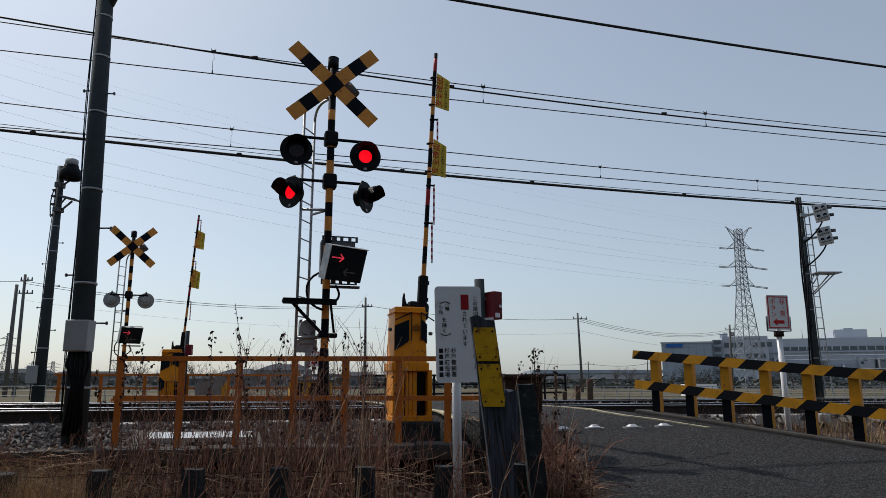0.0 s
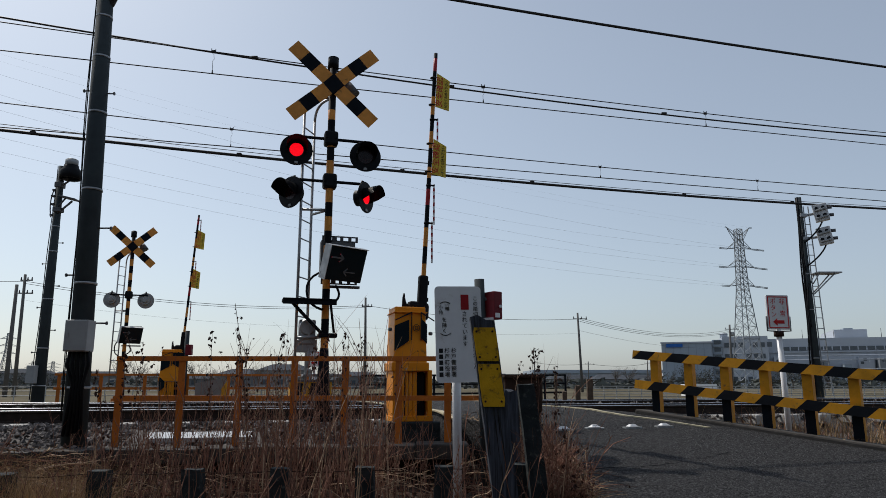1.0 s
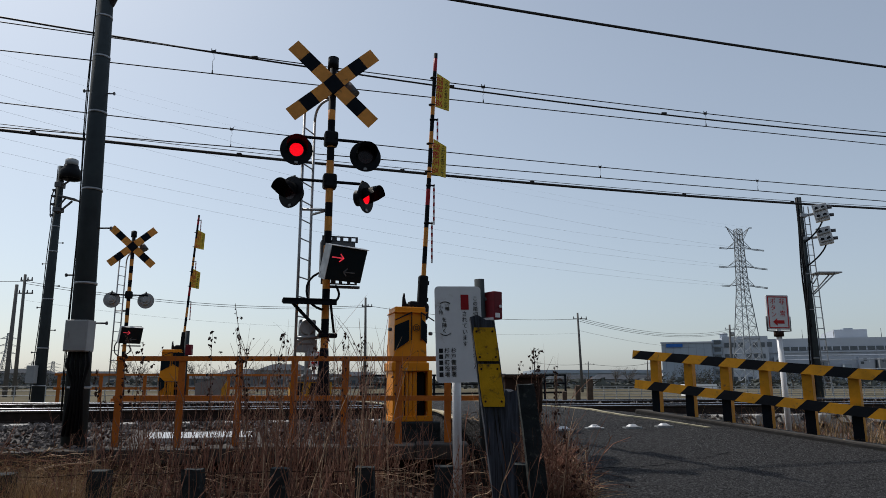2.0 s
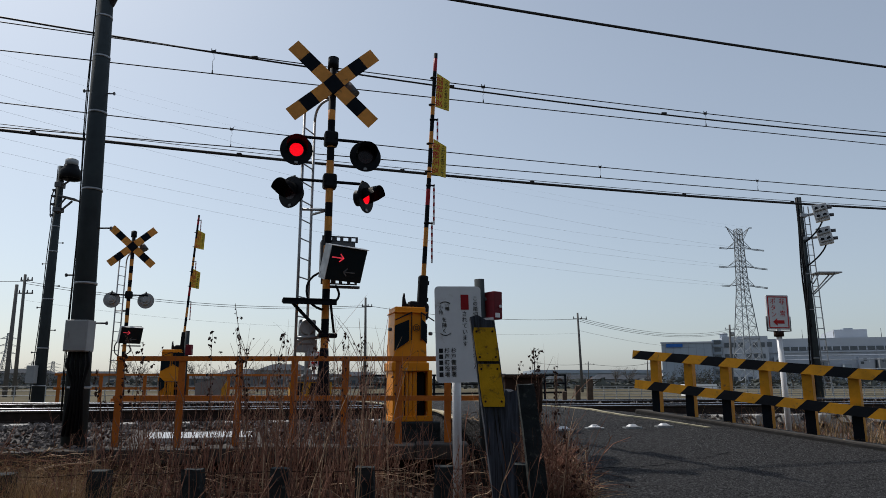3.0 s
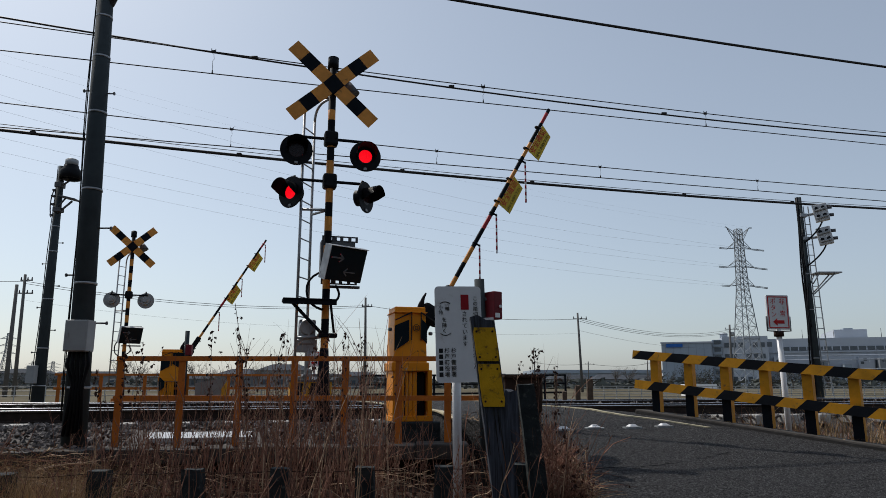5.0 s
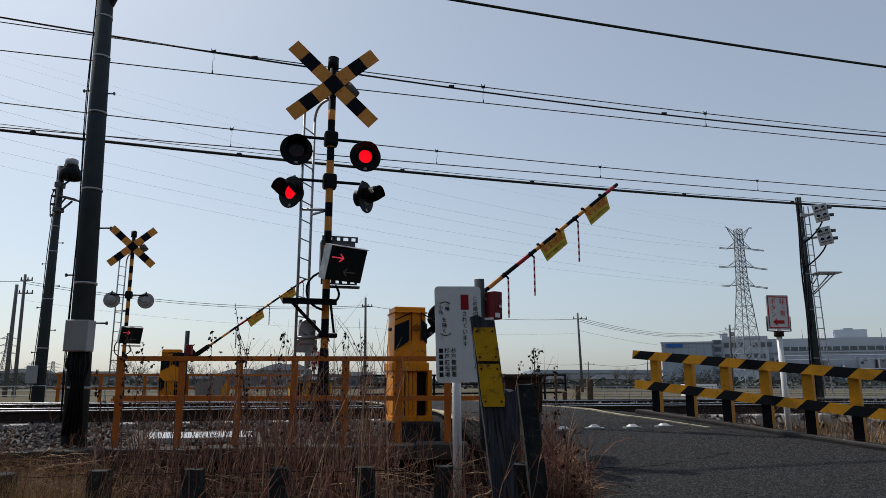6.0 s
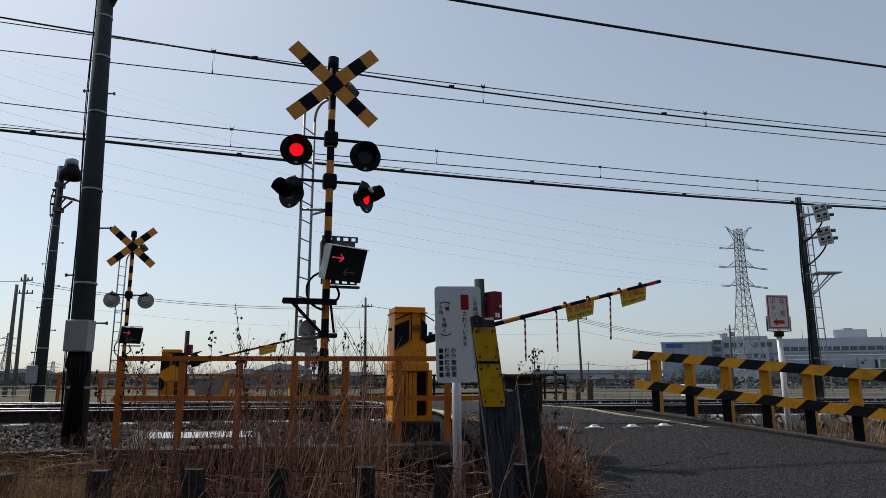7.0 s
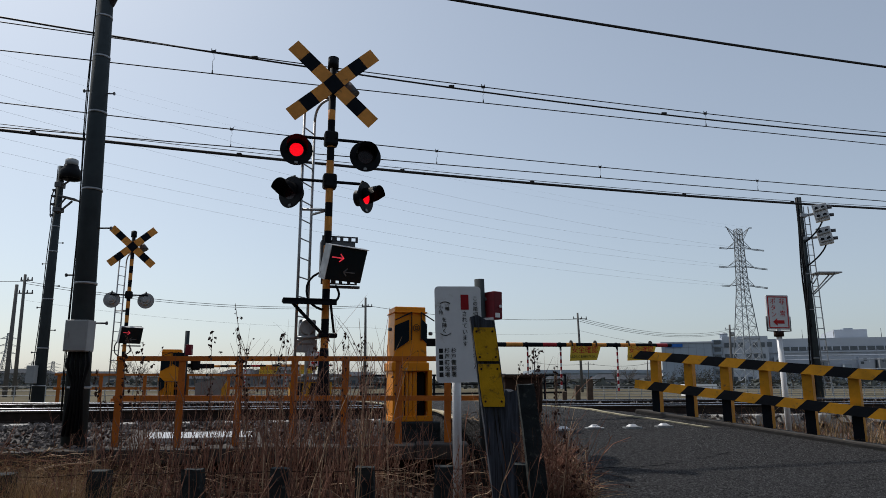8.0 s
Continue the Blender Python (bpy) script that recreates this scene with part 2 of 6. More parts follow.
def islands(m, amount):
    """Gives each loose piece of a joined mesh a shade of its own."""
    nt = m.node_tree
    bs = nt.nodes["Principled BSDF"]
    src = bs.inputs["Base Color"].links[0].from_socket
    geo = nt.nodes.new("ShaderNodeNewGeometry")
    rng = nt.nodes.new("ShaderNodeMapRange")
    rng.inputs["To Min"].default_value = 1 - amount
    rng.inputs["To Max"].default_value = 1 + amount
    mul = nt.nodes.new("ShaderNodeVectorMath")
    mul.operation = 'SCALE'
    nt.links.new(geo.outputs["Random Per Island"], rng.inputs["Value"])
    nt.links.new(src, mul.inputs[0])
    nt.links.new(rng.outputs["Result"], mul.inputs["Scale"])
    nt.links.new(mul.outputs[0], bs.inputs["Base Color"])


M["stone"] = mat("ballast_stone", (0.135, 0.12, 0.115), 0.85, vary=0.35, scale=9, bump=0.3, bscale=60)
for key, amount in (("weed", 0.5), ("grass", 0.45), ("leaf", 0.5), ("stone", 0.55), ("hazed_far_tree", 0.4)):
    islands(M[key], amount)

M["case_grey"] = mat("case_grey", (0.13, 0.135, 0.14), 0.5, vary=0.2, scale=5, bump=0.05)
M["lid"] = mat("pale_lid", (0.5, 0.5, 0.5), 0.35, spec=0.5, vary=0.15, scale=5, bump=0.2)


def along_grain(m, stretch):
    """Draws the noise out along one axis, for timber."""
    nt = m.node_tree
    co = [n for n in nt.nodes if n.bl_idname == "ShaderNodeTexCoord"][0]
    mp = nt.nodes.new("ShaderNodeMapping")
    mp.inputs["Scale"].default_value = stretch
    for link in list(nt.links):
        if link.from_node == co:
            to = link.to_socket
            nt.links.remove(link)
            nt.links.new(mp.outputs[0], to)
    nt.links.new(co.outputs["Object"], mp.inputs["Vector"])


along_grain(M["wood"], (5.0, 5.0, 0.2))
def aggregate(m, size, low, high, depth):
    """Breaks a surface into small stones, each with a shade and a height of its own."""
    nt = m.node_tree
    bs = nt.nodes["Principled BSDF"]
    src = bs.inputs["Base Color"].links[0].from_socket
    co = nt.nodes.new("ShaderNodeTexCoord")
    vo = nt.nodes.new("ShaderNodeTexVoronoi")
    vo.inputs["Scale"].default_value = 1.0 / size
    nt.links.new(co.outputs["Object"], vo.inputs["Vector"])
    sep = nt.nodes.new("ShaderNodeSeparateColor")
    nt.links.new(vo.outputs["Color"], sep.inputs[0])
    rng = nt.nodes.new("ShaderNodeMapRange")
    rng.inputs["From Min"].default_value = 0.25
    rng.inputs["To Min"].default_value, rng.inputs["To Max"].default_value = low, high
    nt.links.new(sep.outputs[0], rng.inputs["Value"])
    mul = nt.nodes.new("ShaderNodeVectorMath")
    mul.operation = 'SCALE'
    nt.links.new(src, mul.inputs[0])
    nt.links.new(rng.outputs["Result"], mul.inputs["Scale"])
    nt.links.new(mul.outputs[0], bs.inputs["Base Color"])
    b = nt.nodes.new("ShaderNodeBump")
    b.inputs["Strength"].default_value = 1.0
    b.inputs["Distance"].default_value = depth
    nt.links.new(sep.outputs[1], b.inputs["Height"])
    nt.links.new(bs.inputs["Normal"].links[0].from_socket, b.inputs["Normal"])
    nt.links.new(b.outputs["Normal"], bs.inputs["Normal"])


aggregate(M["asphalt"], 0.011, 0.35, 2.2, 0.006)
M["grit"] = mat("asphalt_chips", (0.055, 0.054, 0.055), 0.75, vary=0.3, scale=20, bump=0)
islands(M["grit"], 0.85)
M["straw"] = mat("pale_straw", (0.4, 0.27, 0.17), 0.7, vary=0.3, scale=5, bump=0)
islands(M["straw"], 0.45)
# dark colour of the added wall that blocks sky light from behind
M["hedge"] = mat("fill_block_dark", (0.035, 0.04, 0.025), 0.95, vary=0.5, scale=1.2, bump=0.5, bscale=12)
# red paint with the shade on the button boxes put into its colour
M["red_box"] = mat("red_paint_shaded", (0.17, 0.012, 0.02), 0.5, vary=0.2, bump=0.04, dirt=(0.08, 0.01, 0.012), dirt_amount=0.3, dirt_scale=9)



# ---- ground ----
ROAD_LEFT, ROAD_RIGHT = -0.7, 1.52     # edges of the crossing, along the rails
LEFT_EDGE = [(-14, -3.6), (-10.5, -2.4), (-6.3, -0.77), (-4.6, -0.18), (-3.2, -0.45), (-2.4, ROAD_LEFT), (50, ROAD_LEFT)]
RIGHT_EDGE = [(-14, 9.0), (-9, 5.5), (-4.73, 2.92), (-2.55, 1.85), (-2.1, ROAD_RIGHT), (50, ROAD_RIGHT)]


def road_grit():
    """Coarse chips that stand proud of the worn asphalt."""
    rs = np.random.RandomState(31)
    octa = np.array([(1, 0, 0), (-1, 0, 0), (0, 1, 0), (0, -1, 0), (0, 0, 0.8)], float)
    tri = [(0, 2, 4), (2, 1, 4), (1, 3, 4), (3, 0, 4)]
    vs, fs = [], []
    for i in range(26000):
        b = -6.8 + 4.6 * rs.rand() ** 1.15
        p = tr(1.0, b)
        left, right = on_road(p.x, p.y)
        w = tr(left + 0.02 + (min(right, 4.5) - left - 0.04) * rs.rand(), b)
        z = road_z(w.x, w.y) + noise.noise((w.x * 0.6, w.y * 0.6, 3)) * 0.008 - 0.001
        r = rs.uniform(0.004, 0.0095)
        n0 = len(vs)
        turn = rs.uniform(0, 1.57)
        c, d = math.cos(turn), math.sin(turn)
        for x, y, h in octa * rs.uniform(0.6, 1.3, (5, 1)) * r:
            vs.append((w.x + x * c - y * d, w.y + x * d + y * c, z + h))
        fs.extend([tuple(n0 + k for k in f) for f in tri])
    me = bpy.data.meshes.new("road_grit")
    me.from_pydata(vs, [], fs)
    me.materials.append(M["grit"])
    tagged(new("road_grit", me), "coarse dark stone chips proud of the worn asphalt", "stone chips", kind="stuff")


def on_road(x, y):
    b = ab(x, y)[1]
    return steps(b, LEFT_EDGE), steps(b, RIGHT_EDGE)


def ground():
    bm = bmesh.new()
    along = sorted({round(math.copysign(abs(t) ** 3.2, t) * 2400, 3) for t in np.linspace(-1, 1, 121)})
    across = [-300, -120, -50, -25, -18] + [round(v, 2) for v in np.arange(-14, 14.01, 0.35)] + [17, 22, 30, 45, 70, 110, 180, 300, 600, 1200, 2400]
    grid = []
    for b in across:
        row = []
        for a in along:
            p = tr(a, b)
            z = land_z(p.x, p.y)
            left, right = on_road(p.x, p.y)
            if left - 0.15 < a < right + 0.15 and b < 40:
                z = min(z, road_z(p.x, p.y) - 0.06)
            elif ROAD_RIGHT < a < 14 and -2.3 < b < -0.95:
                z -= 0.28
            elif b < 14:
                z += noise.noise((p.x * 0.8, p.y * 0.8, 0)) * 0.06
            row.append(bm.verts.new((p.x, p.y, z)))
        grid.append(row)
    for j in range(len(across) - 1):
        for i in range(len(along) - 1):
            f = bm.faces.new((grid[j][i], grid[j][i + 1], grid[j + 1][i + 1], grid[j + 1][i]))
            f.material_index = 1 if across[j] > 8 else 2 if -2.9 < across[j] < 5.6 else 0
            f.smooth = True
    return tagged(part("ground", bm, ["soil", "field", "ballast"]), "dry winter ground of soil and stubble fields", "ground", kind="structure")


def road():
    bm = bmesh.new()
    rows = []
    bs = list(np.arange(-14, 14.01, 0.4)) + [18, 24, 32, 39]
    for b in bs:
        p = tr(1.0, b)
        left, right = on_road(p.x, p.y)
        right = min(right, 16.0)
        row = []
        for k in range(25):
            a = left + (right - left) * k / 24
            w = tr(a, b)
            row.append(bm.verts.new((w.x, w.y, road_z(w.x, w.y) + noise.noise((w.x * 0.6, w.y * 0.6, 3)) * 0.008)))
        rows.append(row)
    for r0, r1 in zip(rows, rows[1:]):
        for k in range(24):
            bm.faces.new((r0[k], r0[k + 1], r1[k + 1], r1[k])).smooth = True
    ext = bmesh.ops.extrude_face_region(bm, geom=list(bm.faces))
    bmesh.ops.translate(bm, vec=(0, 0, -0.5), verts=[v for v in ext["geom"] if isinstance(v, bmesh.types.BMVert)])
    return tagged(part("road", bm, ["asphalt"]), "worn grey asphalt road rising to the crossing", "road", kind="structure")


ground()
road()
road_grit()

# an unseen plain wall, added behind the viewpoint to block sky fill
bm = bmesh.new()
box(bm, (0, -9.0, 3.1), (64, 1.2, 8.4))
tagged(part("wall_south", bm, ["hedge"]), "unseen dark wall added behind the viewpoint to block sky light", "wall", kind="structure")
bm = bmesh.new()
CRACK = ((1.123, 5.65, -0.345), (1.351, 5.776, -0.338), (1.62, 5.852, -0.338), (1.957, 6.044, -0.327), (2.249, 6.26, -0.313), (2.596, 6.571, -0.289))
for p, q in zip(CRACK, CRACK[1:]):
    for k in range(6):
        a, b = Vector(p).lerp(Vector(q), k / 6), Vector(p).lerp(Vector(q), (k + 1) / 6)
        a.y += noise.noise(a * 9) * 0.05
        b.y += noise.noise(b * 9) * 0.05
        a.z, b.z = road_z(a.x, a.y) + 0.004, road_z(b.x, b.y) + 0.004
        tube(bm, a, b, 0.0028, 0.0028, 4, caps=False)
bmesh.ops.remove_doubles(bm, verts=bm.verts, dist=0.004)
tagged(part("road_crack", bm, ["black"]), "thin crack filled with black tar in the asphalt", "road marking", kind="structure")


# ---- tracks ----
def rail_bar(bm, b):
    a0, a1 = -60.0, 90.0
    prof = [(-0.06, -0.15), (0.06, -0.15), (0.06, -0.138), (0.012, -0.12), (0.012, -0.04), (0.033, -0.03), (0.033, -0.004), (0.027, 0.0), (-0.027, 0.0), (-0.033, -0.004), (-0.033, -0.03), (-0.012, -0.04), (-0.012, -0.12), (-0.06, -0.138)]
    r0 = [bm.verts.new(tr(a0, b + y, z)) for y, z in prof]
    r1 = [bm.verts.new(tr(a1, b + y, z)) for y, z in prof]
    n = len(prof)
    for i in range(n):
        f = bm.faces.new((r0[i], r0[(i + 1) % n], r1[(i + 1) % n], r1[i]))
        f.material_index = 1 if i in (6, 7, 8) else 0
    bm.faces.new(r0)
    bm.faces.new(r1)


def track(b):
    t = thing("railway_track", Matrix(), "ballasted railway track with rusty rails and concrete sleepers", "railway track", "two parallel tracks", "structure")
    for side in (-1, 1):
        bm = bmesh.new()
        rail_bar(bm, b + side * GAUGE / 2)
        part("rail", bm, ["rail_side", "rail_top"], t, "rusty steel rail with a polished top")
    bm = bmesh.new()
    box(bm, (0, 0, 0), (0.22, 2.0, 0.15), bevel=0.015)
    me = finish("sleeper", bm, "concrete")
    a = -13.0
    while a < 22:
        if not (ROAD_LEFT - 0.3 < a < ROAD_RIGHT + 0.3):
            s = new("sleeper", me)
            s.parent = t
            p = tr(a, b, -0.228)
            s.matrix_basis = pose(p.x, p.y, p.z, 0, 0, TURN)
        a += 0.62


track(0.0)
track(SPACING)


# ---- overhead wires ----
def catenary(b, contact, carrying, droppers):
    """Two wires over a track from a = -12 to 18 and on; each is (height at -12, height at 18, sag)."""
    t = thing("overhead_line", Matrix(), "thin dark overhead line wires with droppers", "overhead line", "overhead lines over the tracks")

    def height(w, a):
        k = (a + 12.0) / 30.0
        return w[0] + (w[1] - w[0]) * k - 4 * w[2] * k * (1 - k)
    for name, w in (("contact_wire", contact), ("carrying_wire", carrying)):
        bm = bmesh.new()
        bent(bm, [tr(a, b, height(w, a)) for a in np.arange(-21, 28, 1.5)], 0.0085 if b < 1 else 0.0105, 6)
        part(name, bm, ["wire"], t)
    for a in droppers:
        bm = bmesh.new()
        zm, zc = height(carrying, a), height(contact, a)
        mid = tr(a + 0.015, b, zm - 0.12)
        bent(bm, [tr(a, b, zm), mid, tr(a - 0.005, b, zm - 0.15), tr(a, b, zc)], 0.0035, 5)
        box(bm, tr(a, b, zm), (0.06, 0.035, 0.045), bevel=0.008)
        tube(bm, tr(a - 0.03, b, zm), tr(a - 0.03, b, zm + 0.05), 0.006, seg=5)
        tube(bm, tr(a + 0.03, b, zm), tr(a + 0.03, b, zm + 0.05), 0.006, seg=5)
        tube(bm, tr(a, b, zc), tr(a, b, zc + 0.06), 0.014, 0.008, 6)
        part("dropper", bm, ["wire"], t)


catenary(0.0, (4.946, 5.252, 0.068), (5.553, 5.65, 0.304), [-3.664, 0.711, 5.117])
catenary(SPACING, (4.98, 5.141, 0.017), (5.612, 5.521, 0.252), [-3.435, 0.862, 4.824, 9.201])


# ---- crossing signals ----
FACE = pose(0, 0, 0, 90, 0, 0)      # a flat piece turned upright, facing -y


def striped(bm, a, b, r, bands, seg=16):
    """A round bar from a to b, painted in bands of (start, end, colour slot)."""
    a, b = Vector(a), Vector(b)
    d = (b - a).normalized()
    for s0, s1, mi in bands:
        tube(bm, a + d * s0, a + d * s1, r, r, seg, mi, caps=(s1 == bands[-1][1]))
    bmesh.ops.remove_doubles(bm, verts=bm.verts, dist=0.0005)


def alternating(s0, s1, width, first=0):
    out, s, k = [], s0, first
    while s < s1 - 1e-6:
        out.append((s, min(s + width, s1), k))
        s += width
        k = 1 - k
    return out


def flasher(parent, m, lamps, back):
    """Round backplate, hood and a turning lens: one side glows, the other is dark."""
    bm = bmesh.new()
    n = 36
    loops = []
    for r, y in ((0.094, 0.12), (0.094, 0.0), (0.195, 0.0), (0.198, 0.006), (0.195, 0.012), (0.104, 0.012), (0.1, 0.13)):
        loops.append([bm.verts.new((r * math.cos(2 * math.pi * k / n), y, r * math.sin(2 * math.pi * k / n))) for k in range(n)])
    for l0, l1 in zip(loops, loops[1:]):
        for k in range(n):
            bm.faces.new((l0[k], l0[(k + 1) % n], l1[(k + 1) % n], l1[k]))
    bm.faces.new(loops[0])
    bm.faces.new(loops[-1])
    if back != "gloss_black":
        tube(bm, (0, 0.12, 0), (0, 0.17, 0), 0.075, 0.05, 20)
    head = part("lamp_head", bm, [back], parent, "round lamp head with a wide backplate")
    head.matrix_basis = m
    bm = bmesh.new()
    bent(bm, [(0, 0.06, 0.09), (0, 0.08, 0.16), (0, 0.05, 0.22)], 0.018, 8)
    part("hanger", bm, ["gloss_black"], head)
    bm = bmesh.new()
    rings = []
    for y, r, drop in ((0.0, 0.118, 1.0), (-0.1, 0.125, 0.6), (-0.2, 0.132, 0.28)):
        ring = []
        for k in range(17):
            a = radians(90 - 118 * drop ** 0.35 + 2 * 118 * drop ** 0.35 * k / 16)
            ring.append((r * math.cos(a), y, r * math.sin(a)))
        rings.append(ring)
    vs = [[bm.verts.new(p) for p in ring] for ring in rings]
    for r0, r1 in zip(vs, vs[1:]):
        for k in range(16):
            bm.faces.new((r0[k], r0[k + 1], r1[k + 1], r1[k])).smooth = True
    ext = bmesh.ops.solidify(bm, geom=list(bm.faces), thickness=0.004)
    part("hood", bm, ["gloss_black"], head)
    bm = bmesh.new()
    box(bm, (0, -0.008, -0.165), (0.042, 0.012, 0.03), bevel=0.003)
    part("label_plate", bm, ["grey_paint"], head, "small grey maker's plate")
    bm = bmesh.new()
    disc = [(0.0925 * math.cos(2 * math.pi * k / 32), 0.0925 * math.sin(2 * math.pi * k / 32)) for k in range(32)]
    plate(bm, [(x * 0.9, y * 0.9) for x, y in disc], 0.0005, 0.004, FACE, 0)
    plate(bm, disc, -0.004, -0.0005, FACE, 1)
    for k in range(60):
        rr, a = 0.078 * math.sqrt((k + 0.5) / 60), k * 2.39996
        tube(bm, (rr * math.cos(a), -0.004, rr * math.sin(a)), (rr * math.cos(a), -0.0055, rr * math.sin(a)), 0.005, 0.003, 6, 0)
        tube(bm, (rr * math.cos(a), 0.004, rr * math.sin(a)), (rr * math.cos(a), 0.0055, rr * math.sin(a)), 0.005, 0.003, 6, 1)
    lens = part("lens", bm, ["glow_red", "lens_dark"], head, "round red signal lens")
    lens.location = (0, 0.002, 0)
    lamps.append(lens)
    return head


def arrow_shape(bm, cx, cz, w, way, y0, y1, mi):
    """A slim arrow with an open head, pointing along +x or -x."""
    t = w * (0.085 if mi == 0 else 0.12)
    box(bm, (cx, (y0 + y1) / 2, cz), (w, abs(y1 - y0), t), mi=mi)
    for s in (-1, 1):
        m = Matrix.Translation((cx + way * w / 2, (y0 + y1) / 2, cz)) @ pose(0, 0, 0, 0, way * s * 42, 0)
        box(bm, (-way * w * 0.2, 0, 0), (w * 0.45, abs(y1 - y0), t), m, mi=mi)


def ladder(bm, p, q, h0, h1, step):
    for o in (p, q):
        tube(bm, (o[0], o[1], h0), (o[0], o[1], h1), 0.017, seg=8)
    h = h0 + 0.2
    while h < h1:
        tube(bm, (p[0], p[1], h), (q[0], q[1], h), 0.009, seg=6)
        h += step


def crossing_signal(m, height, cross_h, bars, ind_h, shelf_h, label, near):
    t = thing("crossing_signal", m, label, "crossing signal", "signals of the level crossing")
    lamps, arrows = [], []
    bm = bmesh.new()
    striped(bm, (0, 0, 0), (0, 0, height), 0.046, alternating(0.82, height - 0.72, 0.178, 0) + [(height - 0.72, height, 1)])
    tube(bm, (0, 0, 0), (0, 0, 0.83), 0.1, 0.05, 16, 1)
    part("pole", bm, ["yellow", "black"], t, "steel pole with yellow and black bands")
    bm = bmesh.new()
    box(bm, (0, 0, 0.02), (0.34, 0.34, 0.05), bevel=0.008)
    for sx in (-1, 1):
        for sy in (-1, 1):
            tube(bm, (sx * 0.13, sy * 0.13, 0.04), (sx * 0.13, sy * 0.13, 0.09), 0.014, seg=6)
    part("base_plate", bm, ["black"], t)
    bm = bmesh.new()
    tube(bm, (0, 0, height - 0.16), (0, 0, height - 0.01), 0.068, 0.068, 20)
    tube(bm, (0, 0, height - 0.01), (0, 0, height + 0.01), 0.06, 0.03, 20)
    part("cap", bm, ["gloss_black"], t)
    # crossed boards
    for k, ang in enumerate((-42, 42)):
        bm = bmesh.new()
        L = 1.385
        for i in range(7):
            x0 = -L / 2 + L * i / 7
            plate(bm, [(x0, -0.09), (x0 + L / 7, -0.09), (x0 + L / 7, 0.09), (x0, 0.09)], 0, 0.006, pose(0, -0.075 - 0.012 * k, cross_h) @ FACE @ pose(0, 0, 0, 0, 0, ang), i % 2)
        bmesh.ops.remove_doubles(bm, verts=bm.verts, dist=0.0005)
        part("crossed_board", bm, ["yellow", "black"], t, "board painted in yellow and black blocks")
    bm = bmesh.new()
    box(bm, (0, -0.03, cross_h), (0.13, 0.11, 0.13), bevel=0.008)
    part("board_clamp", bm, ["yellow" if not near else "galv"], t)
    # warning speaker
    bm = bmesh.new()
    sx = 0.15
    tube(bm, (0.03, 0.1, cross_h + 0.2), (sx + 0.04, 0.12, cross_h + 0.1), 0.045, 0.07, 14)
    tube(bm, (sx + 0.04, 0.12, cross_h + 0.1), (sx + 0.11, 0.1, cross_h - 0.05), 0.07, 0.11, 18)
    part("speaker", bm, ["steel_dark"], t, "small weathered warning loudspeaker")
    for bar_h, lamps_at in bars:
        bm = bmesh.new()
        tube(bm, (-0.44, 0, bar_h), (0.44, 0, bar_h), 0.019, seg=10)
        part("lamp_bar", bm, ["black"], t)
        bm = bmesh.new()
        box(bm, (0, 0, bar_h), (0.17, 0.15, 0.19), bevel=0.03)
        for s in (-1, 1):
            tube(bm, (s * 0.06, -0.07, bar_h), (s * 0.06, -0.09, bar_h), 0.014, seg=6)
        part("clamp", bm, ["gloss_black"], t)
        for x, dz, yaw in lamps_at:
            flasher(t, pose(x, -0.05 if near else 0.05, bar_h + dz, 0, 0, yaw), lamps, "gloss_black" if near else "grey_paint")
    # arrow display with its case
    iy = -0.24 if near else -0.26
    ix = 0.2 if near else 0.17
    w, h = 0.52, 0.41
    bm = bmesh.new()
    turn_m = pose(ix, iy, ind_h, 0, 0, 26) @ pose(0, 0, 0, 20, 0, 0)
    box(bm, (0, 0.06, 0), (w, 0.12, h), turn_m, bevel=0.012)
    disp = part("arrow_display", bm, ["panel_black"], t, "black display box with train direction arrows")
    bm = bmesh.new()
    box(bm, (0, 0.03, h / 2 + 0.003), (w + 0.012, 0.1, 0.006), turn_m)
    side = [(0.12, -h / 2), (-0.02, -h / 2), (-0.02, h / 2), (0.12, h / 2)]
    plate(bm, side, -w / 2 - 0.006, -w / 2, turn_m @ Matrix(((0, 0, 1, 0), (1, 0, 0, 0), (0, 1, 0, 0), (0, 0, 0, 1))))
    part("display_hood", bm, ["galv"], disp, "grey steel side hood")
    bm = bmesh.new()
    arrow_shape(bm, 0.06, -0.09, 0.16, -1, -0.006, -0.002, 0)
    o = part("arrow", bm, ["arrow_dark"], disp, "unlit grey arrow")
    o.matrix_basis = turn_m
    lit_at = -0.14 if near else -0.12
    bm = bmesh.new()
    arrow_shape(bm, 0.0, 0.0, 0.16, 1, -0.004, -0.001, 0)
    arrow_shape(bm, 0.0, 0.0, 0.16, 1, 0.001, 0.004, 1)
    o = part("arrow", bm, ["arrow_glow", "arrow_dark"], disp, "red train direction arrow")
    o.matrix_basis = turn_m @ pose(lit_at, -0.006, 0.07)
    arrows.append((o, turn_m @ pose(lit_at, -0.006, 0.07)))
    for s in (-1, 1):
        bm = bmesh.new()
        box(bm, (ix - 0.02, 0.0, ind_h + s * (h / 2 + 0.03)), (0.44, 0.05, 0.03), bevel=0.004)
        part("bracket", bm, ["steel_dark"], t)
    if near:
        bm = bmesh.new()
        box(bm, (0.14, 0.16, ind_h + 0.14), (0.42, 0.16, 0.42), bevel=0.012)
        box(bm, (0.14, 0.075, ind_h + 0.14), (0.38, 0.012, 0.38), bevel=0.004)
        for s in (-1, 1):
            tube(bm, (0.14 + s * 0.15, 0.07, ind_h + 0.25), (0.14 + s * 0.15, 0.06, ind_h + 0.25), 0.012, seg=8)
